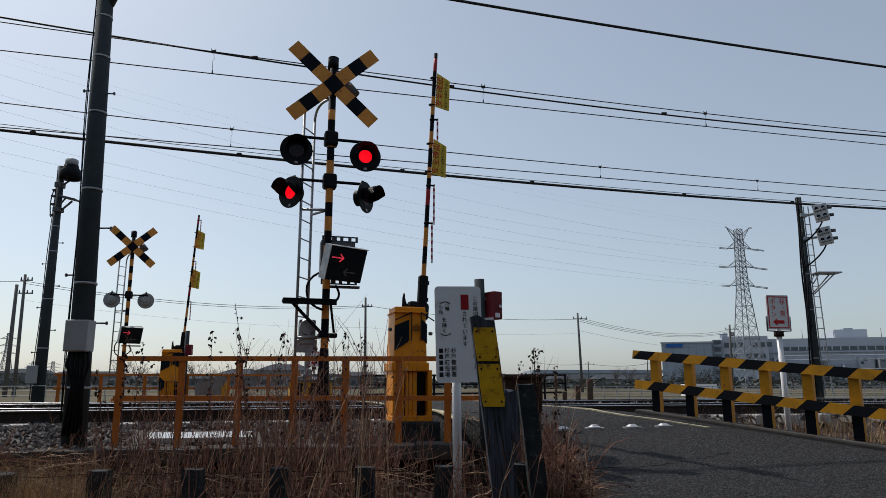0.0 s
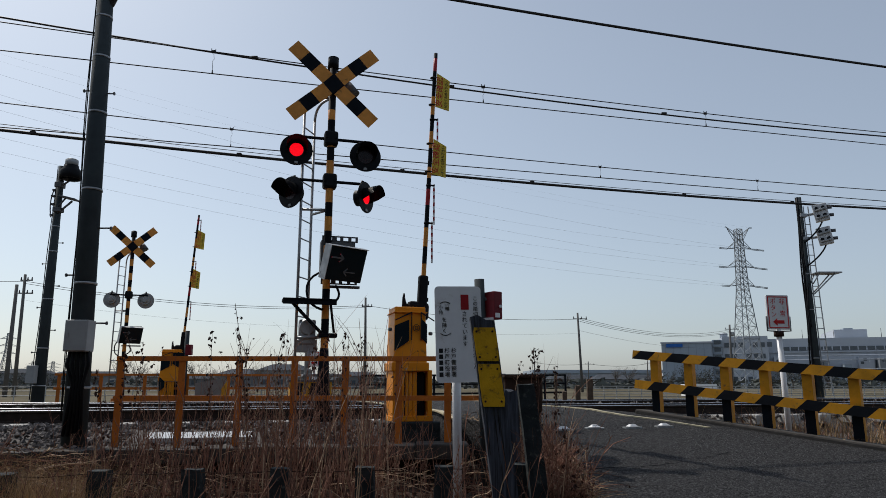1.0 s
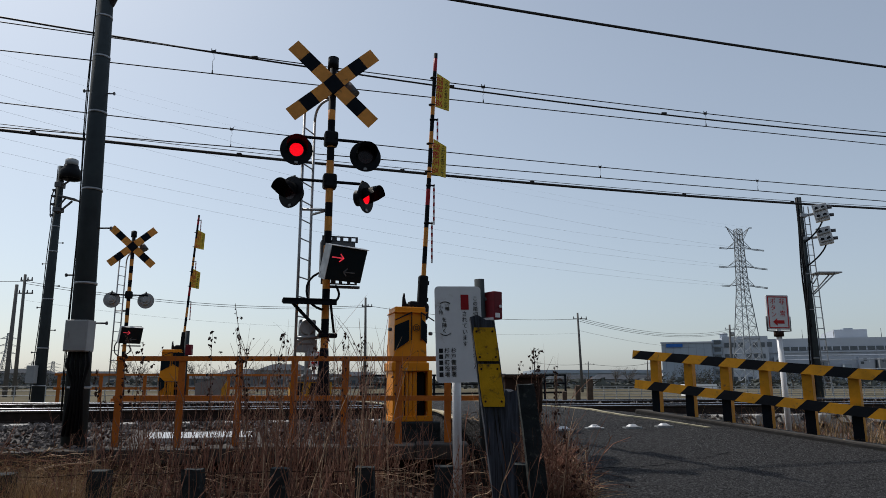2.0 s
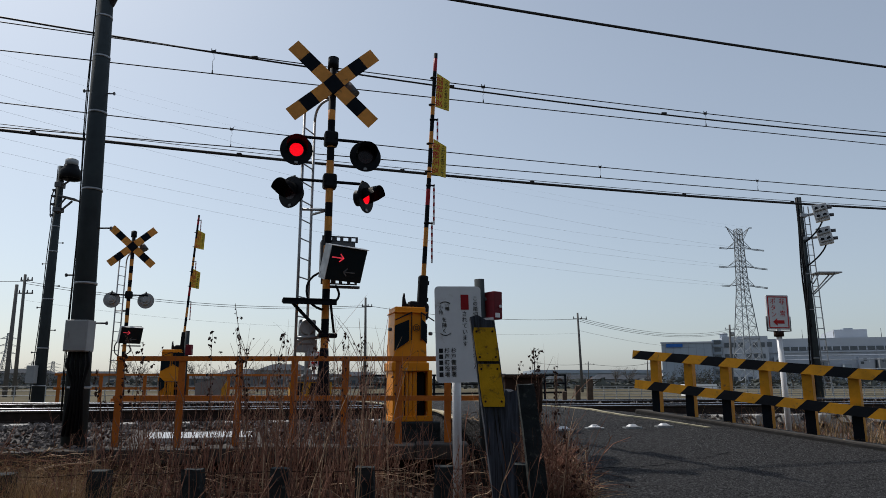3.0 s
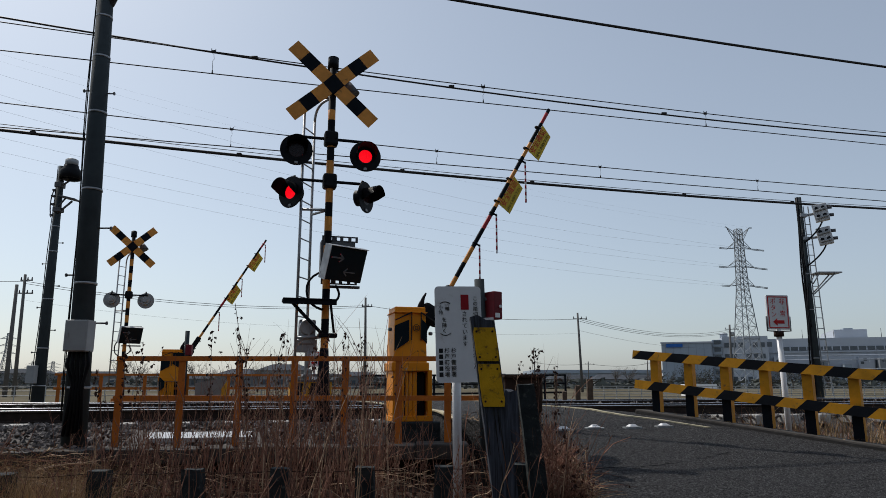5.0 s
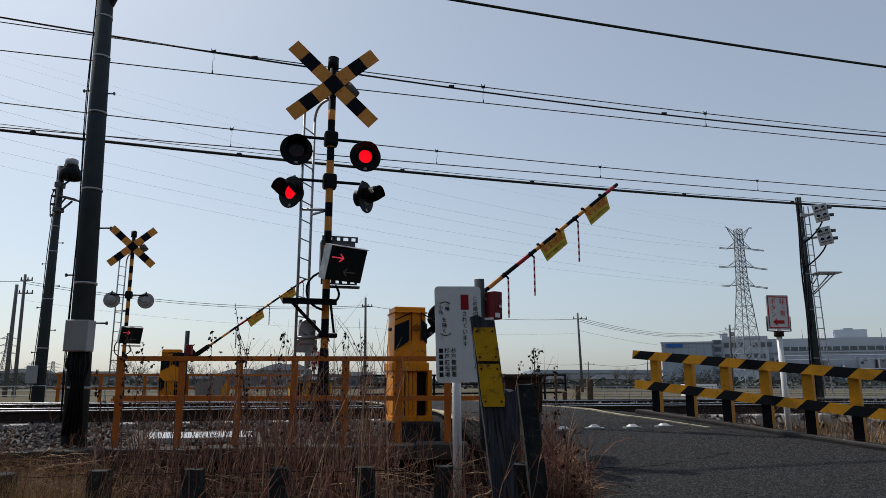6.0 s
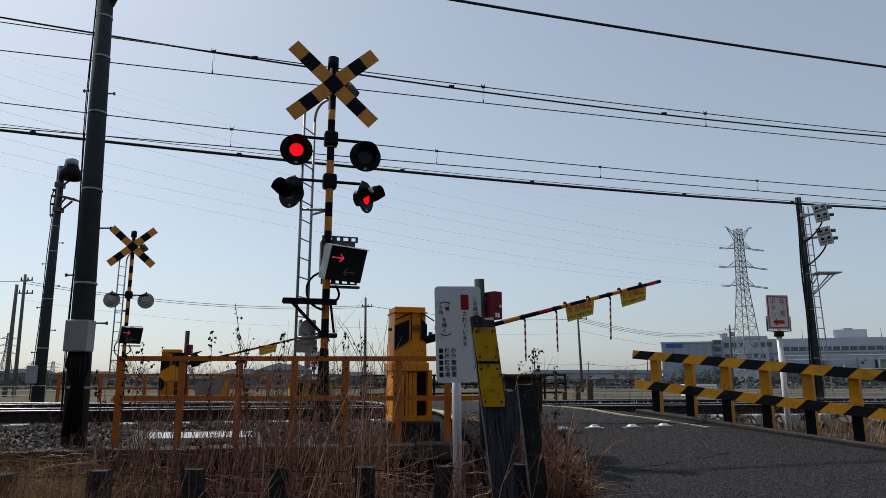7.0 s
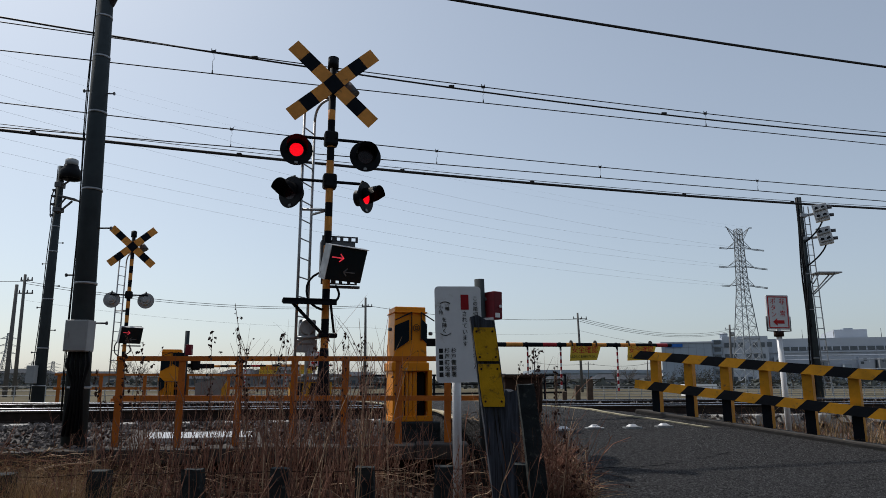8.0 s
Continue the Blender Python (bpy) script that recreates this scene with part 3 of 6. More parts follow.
        rc = part("relay_case", bm, ["case_grey"], t, "dark grey steel relay case")
        for dz in (0.37, -0.16):
            bm = bmesh.new()
            for x0, x1 in ((-0.06, 0.0), (0.06, 0.12), (0.16, 0.2), (0.26, 0.3), (0.35, 0.38)):
                box(bm, ((x0 + x1) / 2, 0.08, ind_h + dz), (x1 - x0, 0.008, 0.05))
            for e in (-0.028, 0.028):
                box(bm, (0.16, 0.08, ind_h + dz + e), (0.44, 0.012, 0.016))
            part("slotted_bracket", bm, ["steel_dark"], rc, "dark slotted mounting strip")
    for pts in (arc((-0.05, 0.05, ind_h - 0.05), (-0.3, 0.05, ind_h - 0.15), (-0.2, 0, ind_h - 0.42)), arc((-0.2, 0, ind_h - 0.42), (-0.12, -0.02, ind_h - 0.5), (-0.04, -0.05, ind_h - 0.52)), arc((0.1, -0.05, ind_h - 0.22), (0.22, -0.05, ind_h - 0.38), (0.04, -0.05, ind_h - 0.45))):
        bm = bmesh.new()
        bent(bm, pts, 0.014, 8)
        part("cable", bm, ["gloss_black"], t)
    if shelf_h:
        bm = bmesh.new()
        box(bm, (-0.2, -0.05, shelf_h), (0.62, 0.26, 0.035), bevel=0.006)
        box(bm, (-0.2, -0.17, shelf_h - 0.02), (0.62, 0.02, 0.07), bevel=0.004)
        bent(bm, [(-0.4, -0.05, shelf_h - 0.02), (-0.02, -0.03, shelf_h - 0.4)], 0.02, 8)
        bent(bm, [(0.05, -0.05, shelf_h), (0.1, -0.05, shelf_h - 0.37)], 0.015, 8)
        box(bm, (0.03, 0, shelf_h - 0.4), (0.22, 0.14, 0.05), bevel=0.008)
        part("step_platform", bm, ["black"], t, "small black step platform on a brace")
    bm = bmesh.new()
    p, q = ((-0.335, 0.02), (-0.185, 0.26)) if near else ((-0.3, 0.1), (-0.17, 0.3))
    ladder(bm, p, q, 0.3, cross_h - 0.38, 0.235)
    for o in (p, q):
        bent(bm, arc((o[0], o[1], cross_h - 0.4), (o[0], o[1], cross_h - 0.12), (0, 0.05, cross_h - 0.14)), 0.017, 8)
    for hh in (cross_h - 1.62, 0.95):
        for o in (p, q):
            bent(bm, [(o[0], o[1], hh), (0, 0.04, hh + 0.02)], 0.016, 6)
    part("ladder", bm, ["galv"], t, "narrow galvanised steel ladder")
    if near:
        bm = bmesh.new()
        tube(bm, (-0.2, 0.15, 1.08), (-0.2, 0.05, 1.08), 0.1, 0.095, 20)
        tube(bm, (-0.2, 0.05, 1.08), (-0.2, 0.03, 1.08), 0.1, 0.08, 24)
        box(bm, (-0.2, 0.12, 0.86), (0.24, 0.12, 0.15), bevel=0.012)
        box(bm, (-0.2, 0.1, 1.02), (0.2, 0.1, 0.3), bevel=0.02)
        box(bm, (-0.18, 0.035, 1.06), (0.03, 0.02, 0.2), bevel=0.004)
        tube(bm, (-0.18, 0.04, 0.6), (-0.18, 0.04, 0.8), 0.018, seg=8)
        part("bell", bm, ["galv"], t, "round grey warning bell in a case")
        bm = bmesh.new()
        box(bm, (0.02, 0.2, 0.52), (0.5, 0.2, 0.03), bevel=0.005)
        part("shelf", bm, ["galv"], t)
    return t, lamps, arrows


SIG = -0.094
near_signal, near_lamps, near_arrows = crossing_signal(
    pose(-1.4, 8.3, SIG, 0, 0, 16), 4.52, 4.12,
    [(3.42, ((-0.42, -0.19, 0), (0.43, -0.2, 0))), (2.87, ((-0.47, -0.18, -48), (0.45, -0.18, 52)))],
    1.8, 1.38, "yellow and black crossing signal with crossed boards and flashing red lamps", True)
far_signal, far_lamps, far_arrows = crossing_signal(
    pose(-7.88, 17.4, -0.05, 0, 0, 16), 4.22, 3.8,
    [(2.58, ((-0.39, -0.13, 180), (0.4, -0.13, 180)))],
    1.55, 0.0, "crossing signal seen from behind across the tracks, with grey lamp backs", False)


# ---- barriers ----
def barrier(m, arm_yaw, pivot, label, near):
    t = thing("crossing_barrier", m, label, "crossing barrier", "barriers of the level crossing")
    bm = bmesh.new()
    vs = box(bm, (-0.03, 0, 0.955), (0.385, 0.4, 0.65), bevel=0.012)
    for v in vs:
        if v.co.z > 1.2:
            v.co.x = -0.03 + (v.co.x + 0.03) * 0.93
            v.co.y *= 0.85
    box(bm, (-0.03, 0, 1.215), (0.39, 0.405, 0.012), bevel=0.004)
    box(bm, (-0.03, 0.0, 0.605), (0.43, 0.42, 0.1), bevel=0.012)
    case = part("housing", bm, ["machine"], t, "orange steel machine housing")
    bm = bmesh.new()
    plate(bm, [(-0.215, 0.78), (-0.05, 0.89), (-0.05, 1.13), (-0.215, 1.06)], 0.2, 0.204, FACE)
    plate(bm, [(0.16, 0.86), (0.09, 0.93), (0.09, 1.15), (0.16, 1.08)], 0.2, 0.204, FACE)
    if not near:
        plate(bm, [(-0.22, 0.32), (-0.12, 0.42), (-0.12, 0.55), (-0.22, 0.66)], 0.212, 0.216, FACE)
        plate(bm, [(0.22, 0.32), (0.12, 0.42), (0.12, 0.55), (0.22, 0.66)], 0.212, 0.216, FACE)
        plate(bm, [(0.0, 0.95), (0.215, 0.8), (0.215, 1.2), (0.0, 1.2)], 0.2, 0.206, FACE)
    part("dark_panel", bm, ["panel_black"], case, "black angled front panel")
    bm = bmesh.new()
    for s, x in ((-1, -0.02), (1, 0.09)):
        plate(bm, [(x - 0.006, 0.9), (x + 0.006, 0.9), (x + 0.006, 1.22), (x - 0.006, 1.22)], 0.2, 0.205, FACE)
        plate(bm, [(x, 1.205), (x, 1.222), (x + s * (0.2 - s * x * 0.5), 1.13), (x + s * (0.2 - s * x * 0.5), 1.115)], 0.2, 0.2055, FACE)
    for k in range(24):
        a0, a1 = 2 * math.pi * k / 24, 2 * math.pi * (k + 1) / 24
        plate(bm, [(0.035 + r * math.cos(a), 1.04 + r * math.sin(a)) for r, a in ((0.04, a0), (0.04, a1), (0.034, a1), (0.034, a0))], 0.2, 0.205, FACE)
    plate(bm, [(0.02, 1.02), (0.05, 1.02), (0.05, 1.026), (0.026, 1.026), (0.026, 1.06), (0.02, 1.06)], 0.2, 0.205, FACE)
    plate(bm, [(0.055, 1.06), (0.025, 1.06), (0.025, 1.054), (0.049, 1.054), (0.049, 1.02), (0.055, 1.02)], 0.2, 0.205, FACE)
    part("stripe", bm, ["ink"], case)
    bm = bmesh.new()
    box(bm, (0, 0, 0.04), (0.46, 0.4, 0.06), bevel=0.006)
    for s in (-1, 1):
        box(bm, (s * 0.2, 0, 0.29), (0.05, 0.38, 0.56), bevel=0.006)
    box(bm, (0, 0.15, 0.3), (0.4, 0.03, 0.5))
    part("pedestal", bm, ["machine"], t, "ribbed orange steel pedestal")
    for x, w in ((-0.13, 0.08), (-0.06, 0.03), (-0.02, 0.04), (0.03, 0.05)):
        bm = bmesh.new()
        box(bm, (x, -0.15, 0.3), (w, 0.03, 0.5), bevel=0.004)
        part("rib", bm, ["machine"], t)
    bm = bmesh.new()
    box(bm, (0.02, 0, 0.3), (0.28, 0.22, 0.5), bevel=0.02)
    part("motor_case", bm, ["gloss_black"], t, "black drive inside the pedestal")
    bm = bmesh.new()
    box(bm, (0, 0, -0.12), (0.6, 0.56, 0.26), bevel=0.02)
    part("footing", bm, ["old_concrete"], t, "weathered concrete footing")
    bm = bmesh.new()
    for x, z in ((-0.245, 1.02), (-0.245, 0.7), (0.225, 0.98)):
        tube(bm, (x, -0.16, z), (x - 0.03, -0.17, z), 0.02, seg=10)
    part("lock", bm, ["steel_dark"], t)
    if not near:
        # the older machine across the tracks has a wider housing
        for piece in list(t.children) + list(case.children):
            piece.data.transform(Matrix.Translation((-0.035, 0, 0)) @ Matrix.Diagonal((1.17, 1.0, 1.0, 1.0)))
    # the boom, along its own x
    bm = bmesh.new()
    L = 3.63
    cuts = [0.72, 0.92, 1.13, 1.36, 1.64, 1.84, 1.98, 2.12, 2.36, 2.58, 2.8, 3.04, 3.38]
    cols = [0, 1, 0, 1, 2, 1, 0, 1, 0, 1, 0, 1]
    for s0, s1, mi in zip(cuts, cuts[1:], cols):
        tube(bm, (s0, 0, 0), (s1, 0, 0), 0.029 - s0 * 0.0015, 0.029 - s1 * 0.0015, 14, mi, caps=False)
    tube(bm, (0.6, 0, 0), (0.72, 0, 0), 0.028, 0.02792, 14, 0, caps=False)
    tube(bm, (3.38, 0, 0), (3.56, 0, 0), 0.02402, 0.024, 14, 2, caps=False)
    tube(bm, (3.56, 0, 0), (L, 0, 0), 0.024, 0.023, 14, 1)
    bmesh.ops.remove_doubles(bm, verts=bm.verts, dist=0.0006)
    bmesh.ops.translate(bm, vec=(0, 0, -0.023), verts=bm.verts)
    arm = part("boom", bm, ["yellow", "black", "red"], t, "slim yellow and black boom with red bands")
    bm = bmesh.new()
    box(bm, (0.58, 0, -0.02), (0.4, 0.085, 0.11), bevel=0.02)
    box(bm, (0.36, 0.02, 0.02), (0.22, 0.12, 0.27), bevel=0.05)
    box(bm, (0.16, 0.05, 0), (0.4, 0.03, 0.09), bevel=0.01)
    tube(bm, (0, -0.02, 0), (0, 0.1, 0), 0.07, 0.07, 16)
    for k, dx in enumerate((0.33, 0.4)):
        bent(bm, arc((dx - 0.02, 0.02, 0.11), (dx - 0.02, 0.02, 0.21), (dx + 0.15, 0.02, 0.2), 6), [0.035, 0.034, 0.032, 0.028, 0.024, 0.018, 0.01], 8)
    for dx in (0.5, 0.7):
        tube(bm, (dx, 0, -0.04), (dx, 0, -0.085), 0.008, seg=6)
        box(bm, (dx, 0, -0.09), (0.045, 0.012, 0.012))
    part("boom_holder", bm, ["gloss_black"], arm, "black cast boom holder with springs")
    for x0 in ((2.01, 2.88) if near else (1.82, 2.78)):
        bm = bmesh.new()
        plate(bm, [(x0, -0.225), (x0 + 0.4, -0.215), (x0 + 0.47, -0.04), (x0 + 0.02, -0.04)], 0.034, 0.038, FACE, 0)
        for xx in (x0 + 0.05, x0 + 0.41):
            tube(bm, (xx - 0.006, 0, 0), (xx + 0.006, 0, 0), 0.034, seg=14, mi=1)
            box(bm, (xx, -0.034, -0.035), (0.012, 0.006, 0.05), mi=1)
        words = [("安全確認", 0.1, x0 + 0.225, -0.09, 2), ("しばらくお待ち下さい", 0.041, x0 + 0.195, -0.175, 1)]
        for body, size, cx, cz, mi in words:
            cu = bpy.data.curves.new("letters", 'FONT')
            cu.body, cu.size, cu.align_x, cu.align_y, cu.extrude = body, size, 'CENTER', 'CENTER', 0.001
            cu.space_character = 0.98
            tmp = bpy.data.objects.new("letters", cu)
            scene.collection.objects.link(tmp)
            bpy.context.view_layer.update()
            me = bpy.data.meshes.new_from_object(tmp.evaluated_get(bpy.context.evaluated_depsgraph_get()))
            me.transform(pose(cx, -0.0395, cz) @ FACE)
            n0 = len(bm.faces)
            bm.from_mesh(me)
            bm.faces.ensure_lookup_table()
            for f in bm.faces[n0:]:
                f.material_index = mi
            bpy.data.objects.remove(tmp)
            bpy.data.meshes.remove(me)
            bpy.data.curves.remove(cu)
        part("placard", bm, ["placard", "ink", "red_ink"], arm, "yellow placard with red and black writing")
    tassels = []
    rods_at = ((1.42, 0.44), (1.89, 0.44), (2.74, 0.48)) if near else ((1.5, 0.42), (2.47, 0.42), (3.5, 0.42))
    for x0, ln in rods_at:
        bm = bmesh.new()
        box(bm, (x0, -0.02, -0.055), (0.016, 0.02, 0.075))
        tube(bm, (x0 - 0.01, 0, -0.023), (x0 + 0.01, 0, -0.023), 0.032, seg=12)
        part("rod_clip", bm, ["black"], arm)
    for x0, ln in rods_at:
        bm = bmesh.new()
        box(bm, (0, 0, -0.005), (0.016, 0.016, 0.05), mi=1)
        k, z = 0, -0.03
        while z > -ln:
            tube(bm, (0, 0, z), (0, 0, z - 0.045), 0.012, 0.012, 8, k % 2, caps=False)
            z -= 0.045
            k += 1
        bmesh.ops.remove_doubles(bm, verts=bm.verts, dist=0.001)
        ta = part("warning_rod", bm, ["red", "white"], arm, "thin hanging rod with red and white bands")
        ta.location = (x0, -0.02, -0.085)
        tassels.append((ta, x0))
    return t, arm, tassels, arm_yaw, pivot


near_barrier = barrier(pose(-0.39, 8.1, SIG, 0, 0, 16), 6.35, (0.099, -0.028, 0.891), "orange crossing barrier machine with a yellow and black boom", True)
far_barrier = barrier(pose(-6.22, 16.4, -0.16, 0, 0, 16), 6.35, (0.09, 0.05, 0.92), "crossing barrier across the tracks with a yellow and black boom", False)



# ---- railway masts ----
def between(p, q, t):
    return Vector(p).lerp(Vector(q), t)


def mast(pos, top, r0, r1, label, bands, bolts, cables):
    base = Vector(pos)
    t = thing("catenary_mast", Matrix.Translation(base), label, "pole", "masts beside the tracks")
    up = Vector(top) - base
    bm = bmesh.new()
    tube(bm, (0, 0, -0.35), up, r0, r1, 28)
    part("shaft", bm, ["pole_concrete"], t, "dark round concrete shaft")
    for k in bands:
        bm = bmesh.new()
        r = r0 + (r1 - r0) * k + 0.003
        c = up * k
        tube(bm, c - Vector((0, 0, 0.012)), c + Vector((0.0, 0, 0.012)), r, r, 28)
        part("steel_band", bm, ["galv"], t, "thin bright steel band")
    for k, side, ln in bolts:
        bm = bmesh.new()
        r = r0 + (r1 - r0) * k
        c = up * k
        tube(bm, c, c + Vector((side * (r + ln), 0, 0)), 0.009, seg=8)
        tube(bm, c + Vector((side * (r + ln), 0, 0)), c + Vector((side * (r + ln + 0.012), 0, 0)), 0.02, seg=10)
        part("step_bolt", bm, ["steel_dark"], t)
    for dx, dy, r in cables:
        bm = bmesh.new()
        pts = []
        for i in range(15):
            k = i / 14
            rr = r0 + (r1 - r0) * k
            pts.append(up * k + Vector((-rr - 0.009 * abs(dx) - 0.006 * abs(dx) * math.sin(i * 0.9), dy * rr, 0)))
        bent(bm, pts, r, 8)
        part("cable", bm, ["gloss_black"], t)
    return t, up


near_mast, nm_up = mast((-3.781, 7.4, -0.05), (-3.938, 7.4, 5.433), 0.122, 0.08, "dark round concrete railway mast with steel bands and a grey case",
                        (0.061, 0.26, 0.449, 0.612, 0.734, 0.825), ((0.183, 1, 0.13), (0.277, -1, 0.1), (0.371, 1, 0.12), (0.661, -1, 0.07), (0.655, 1, 0.07)), ((-2.2, -0.3, 0.0055), (-1, -0.35, 0.006)))
# grey case on the mast, with cable bundle below
bm = bmesh.new()
NC = (-3.729, 7.2, 0.805)
nb = Vector((-3.781, 7.4, -0.05))
box(bm, Vector(NC) - nb, (0.235, 0.17, 0.32), bevel=0.008)
box(bm, Vector(NC) - nb + Vector((0, -0.088, 0)), (0.215, 0.01, 0.3), bevel=0.004)
case = part("control_case", bm, ["grey_paint"], near_mast, "light grey steel control case")
bm = bmesh.new()
box(bm, Vector(NC) - nb + Vector((-0.075, -0.097, 0.0)), (0.018, 0.012, 0.05), bevel=0.003)
part("latch", bm, ["galv"], case)
for k in range(5):
    bm = bmesh.new()
    o = Vector(NC) - nb + Vector((-0.08 + 0.045 * k, 0.0, -0.15))
    bent(bm, [o, o + Vector((0.01 * (k - 2), 0.0, -0.14)), o + Vector((0.02 * (2 - k), 0.03, -0.34)), o + Vector((-0.02, 0.05, -0.85))], 0.018, 8)
    part("cable", bm, ["gloss_black"], near_mast)
bm = bmesh.new()
bent(bm, [nm_up * 0.855 + Vector((0.05, 0, 0)), nm_up * 0.93 + Vector((0.36, -0.05, 0.25)), nm_up + Vector((0.9, -0.1, 0.5))], 0.05, 8)
part("brace", bm, ["steel_dark"], near_mast)

bm = bmesh.new()
tube(bm, nm_up, nm_up + Vector((-0.03, 0, 1.1)), 0.08, 0.072, 20)
part("shaft_top", bm, ["pole_concrete"], near_mast)
bm = bmesh.new()
tube(bm, nm_up + Vector((-0.03, 0, 0.95)), Vector((-3.94, 8.9, 6.39)) - nb, 0.025, seg=8)
part("cable_arm", bm, ["steel_dark"], near_mast)

far_mast, fm_up = mast((-8.241, 14.5, 0.017), (-8.253, 14.5, 4.96), 0.126, 0.061, "dark concrete mast with a horn loudspeaker on top",
                       (0.057, 0.21, 0.416, 0.621, 0.73), ((0.193, -1, 0.1), (0.285, 1, 0.1), (0.38, -1, 0.1), (0.472, 1, 0.1), (0.567, -1, 0.1), (0.658, 1, 0.1)), ((-1.5, -0.3, 0.009),))
h = fm_up + Vector((0.27, -0.12, -0.12))
bm = bmesh.new()
tube(bm, h + Vector((0.0, 0, 0.1)), h + Vector((0.0, 0, 0.22)), 0.13, 0.13, 20)
tube(bm, h + Vector((0.0, 0, 0.22)), h + Vector((0.0, 0, 0.245)), 0.13, 0.09, 20)
horn = part("horn_driver", bm, ["grey_paint"], far_mast, "pale grey round driver housing of the horn")
bm = bmesh.new()
rings = [(0.145, 0.1), (0.15, 0.05), (0.2, -0.01), (0.22, -0.08), (0.215, -0.2), (0.19, -0.2), (0.19, -0.1), (0.08, -0.02)]
loops = [[bm.verts.new(h + Vector((r * math.cos(2 * math.pi * k / 28), r * math.sin(2 * math.pi * k / 28), z))) for k in range(28)] for r, z in rings]
for l0, l1 in zip(loops, loops[1:]):
    for k in range(28):
        bm.faces.new((l0[k], l0[(k + 1) % 28], l1[(k + 1) % 28], l1[k])).smooth = True
bm.faces.new(loops[0])
bm.faces.new(loops[-1])
part("horn", bm, ["gloss_black"], far_mast, "dark bell-shaped horn loudspeaker")
bm = bmesh.new()
box(bm, fm_up + Vector((0.1, -0.06, -0.3)), (0.2, 0.08, 0.05), bevel=0.008)
bent(bm, [fm_up + Vector((0.0, -0.05, -0.5)), fm_up + Vector((0.24, -0.08, -0.34))], 0.022, 8)
box(bm, fm_up + Vector((0.0, 0, -0.42)), (0.16, 0.18, 0.12), bevel=0.015)
part("bracket", bm, ["steel_dark"], far_mast)
bm = bmesh.new()
o = fm_up + Vector((0.28, -0.1, -0.74))
box(bm, o, (0.36, 0.2, 0.035), pose(o.x, o.y, o.z, 0, 14, 0) @ Matrix.Translation(-o), bevel=0.006)
bent(bm, [fm_up + Vector((0.03, -0.05, -1.06)), fm_up + Vector((0.34, -0.08, -0.8))], 0.024, 8)
bent(bm, [fm_up + Vector((0.03, -0.05, -0.92)), fm_up + Vector((0.2, -0.08, -0.72))], 0.018, 8)
box(bm, fm_up + Vector((0.04, -0.04, -0.98)), (0.17, 0.17, 0.1), bevel=0.012)
part("floodlight", bm, ["steel_dark"], far_mast, "small tilted floodlight on a braced bracket")
bm = bmesh.new()
for dz, w in ((-0.55, 0.06), (-0.68, 0.09), (-0.86, 0.08), (-1.1, 0.06)):
    box(bm, fm_up + Vector((-0.07, -0.06, dz)), (w, 0.1, 0.04), bevel=0.008)
bent(bm, arc(fm_up + Vector((-0.07, -0.08, -0.55)), fm_up + Vector((-0.16, -0.08, -0.8)), fm_up + Vector((-0.08, -0.08, -1.15))), 0.012, 6)
part("cable_clamps", bm, ["steel_dark"], far_mast)
bm = bmesh.new()
box(bm, Vector((-8.297, 14.3, 0.522)) - Vector((-8.241, 14.5, 0.017)), (0.17, 0.14, 0.36), bevel=0.01)
part("control_case", bm, ["grey_paint"], far_mast, "small grey control case")

# detector pole
dp, dt = Vector((10.04, 19, 0.043)), Vector((10.012, 19, 5.49))
det, du = mast(tuple(dp), tuple(dt), 0.116, 0.058, "dark pole carrying two detector boxes, a step and a ladder", (0.18, 0.42, 0.6, 0.8), (), ((-1, -0.4, 0.028), (-3.0, 0.3, 0.022)))
for z0, xo, runs in ((5.02, 0.48, 1), (4.36, 0.52, 1)):
    c = Vector((xo, -0.12, z0)) - Vector((0, 0, dp.z))
    m = pose(c.x, c.y, c.z, 0, -9, -28)
    bm = bmesh.new()
    box(bm, (0, 0, 0), (0.36, 0.2, 0.48), m, bevel=0.018)
    unit = part("detector_box", bm, ["lid"], det, "pale grey detector box")
    for dz in (-0.1, 0.12):
        bm = bmesh.new()
        for dx in (-0.08, 0.08):
            tube(bm, (dx, -0.1, dz), (dx, -0.14, dz), 0.045, 0.045, 14)
        bmesh.ops.transform(bm, matrix=m, verts=bm.verts)
        part("lens_ring", bm, ["gloss_black"], unit, "dark round lens ring")
        bm = bmesh.new()
        tube(bm, (-0.15, -0.13, dz - 0.06), (0.15, -0.13, dz - 0.04), 0.03, 0.03, 10)
        tube(bm, (0.17, 0.05, dz), (0.3, 0.05, dz - 0.02), 0.045, 0.045, 12, 1)
        bmesh.ops.transform(bm, matrix=m, verts=bm.verts)
        part("lens_hood", bm, ["grey_paint", "steel_dark"], unit)
    bm = bmesh.new()
    bent(bm, [Vector((0.0, 0, c.z - 0.06)), c + Vector((-0.16, 0.05, -0.02))], 0.035, 8)
    box(bm, (0.02, 0, c.z - 0.06), (0.2, 0.2, 0.1), bevel=0.015)
    part("bracket", bm, ["galv"], det)
    for k in range(runs):
        bm = bmesh.new()
        bent(bm, arc(c + Vector((-0.02 + 0.07 * k, -0.05, -0.27)), c + Vector((-0.15, -0.05, -0.55)), Vector((-0.06, -0.14, c.z - 0.85)), 10), 0.022, 8)
        part("cable", bm, ["gloss_black"], det)
bm = bmesh.new()
zs = 3.32 - dp.z
box(bm, (0.46, -0.1, zs), (0.66, 0.42, 0.035), bevel=0.006)
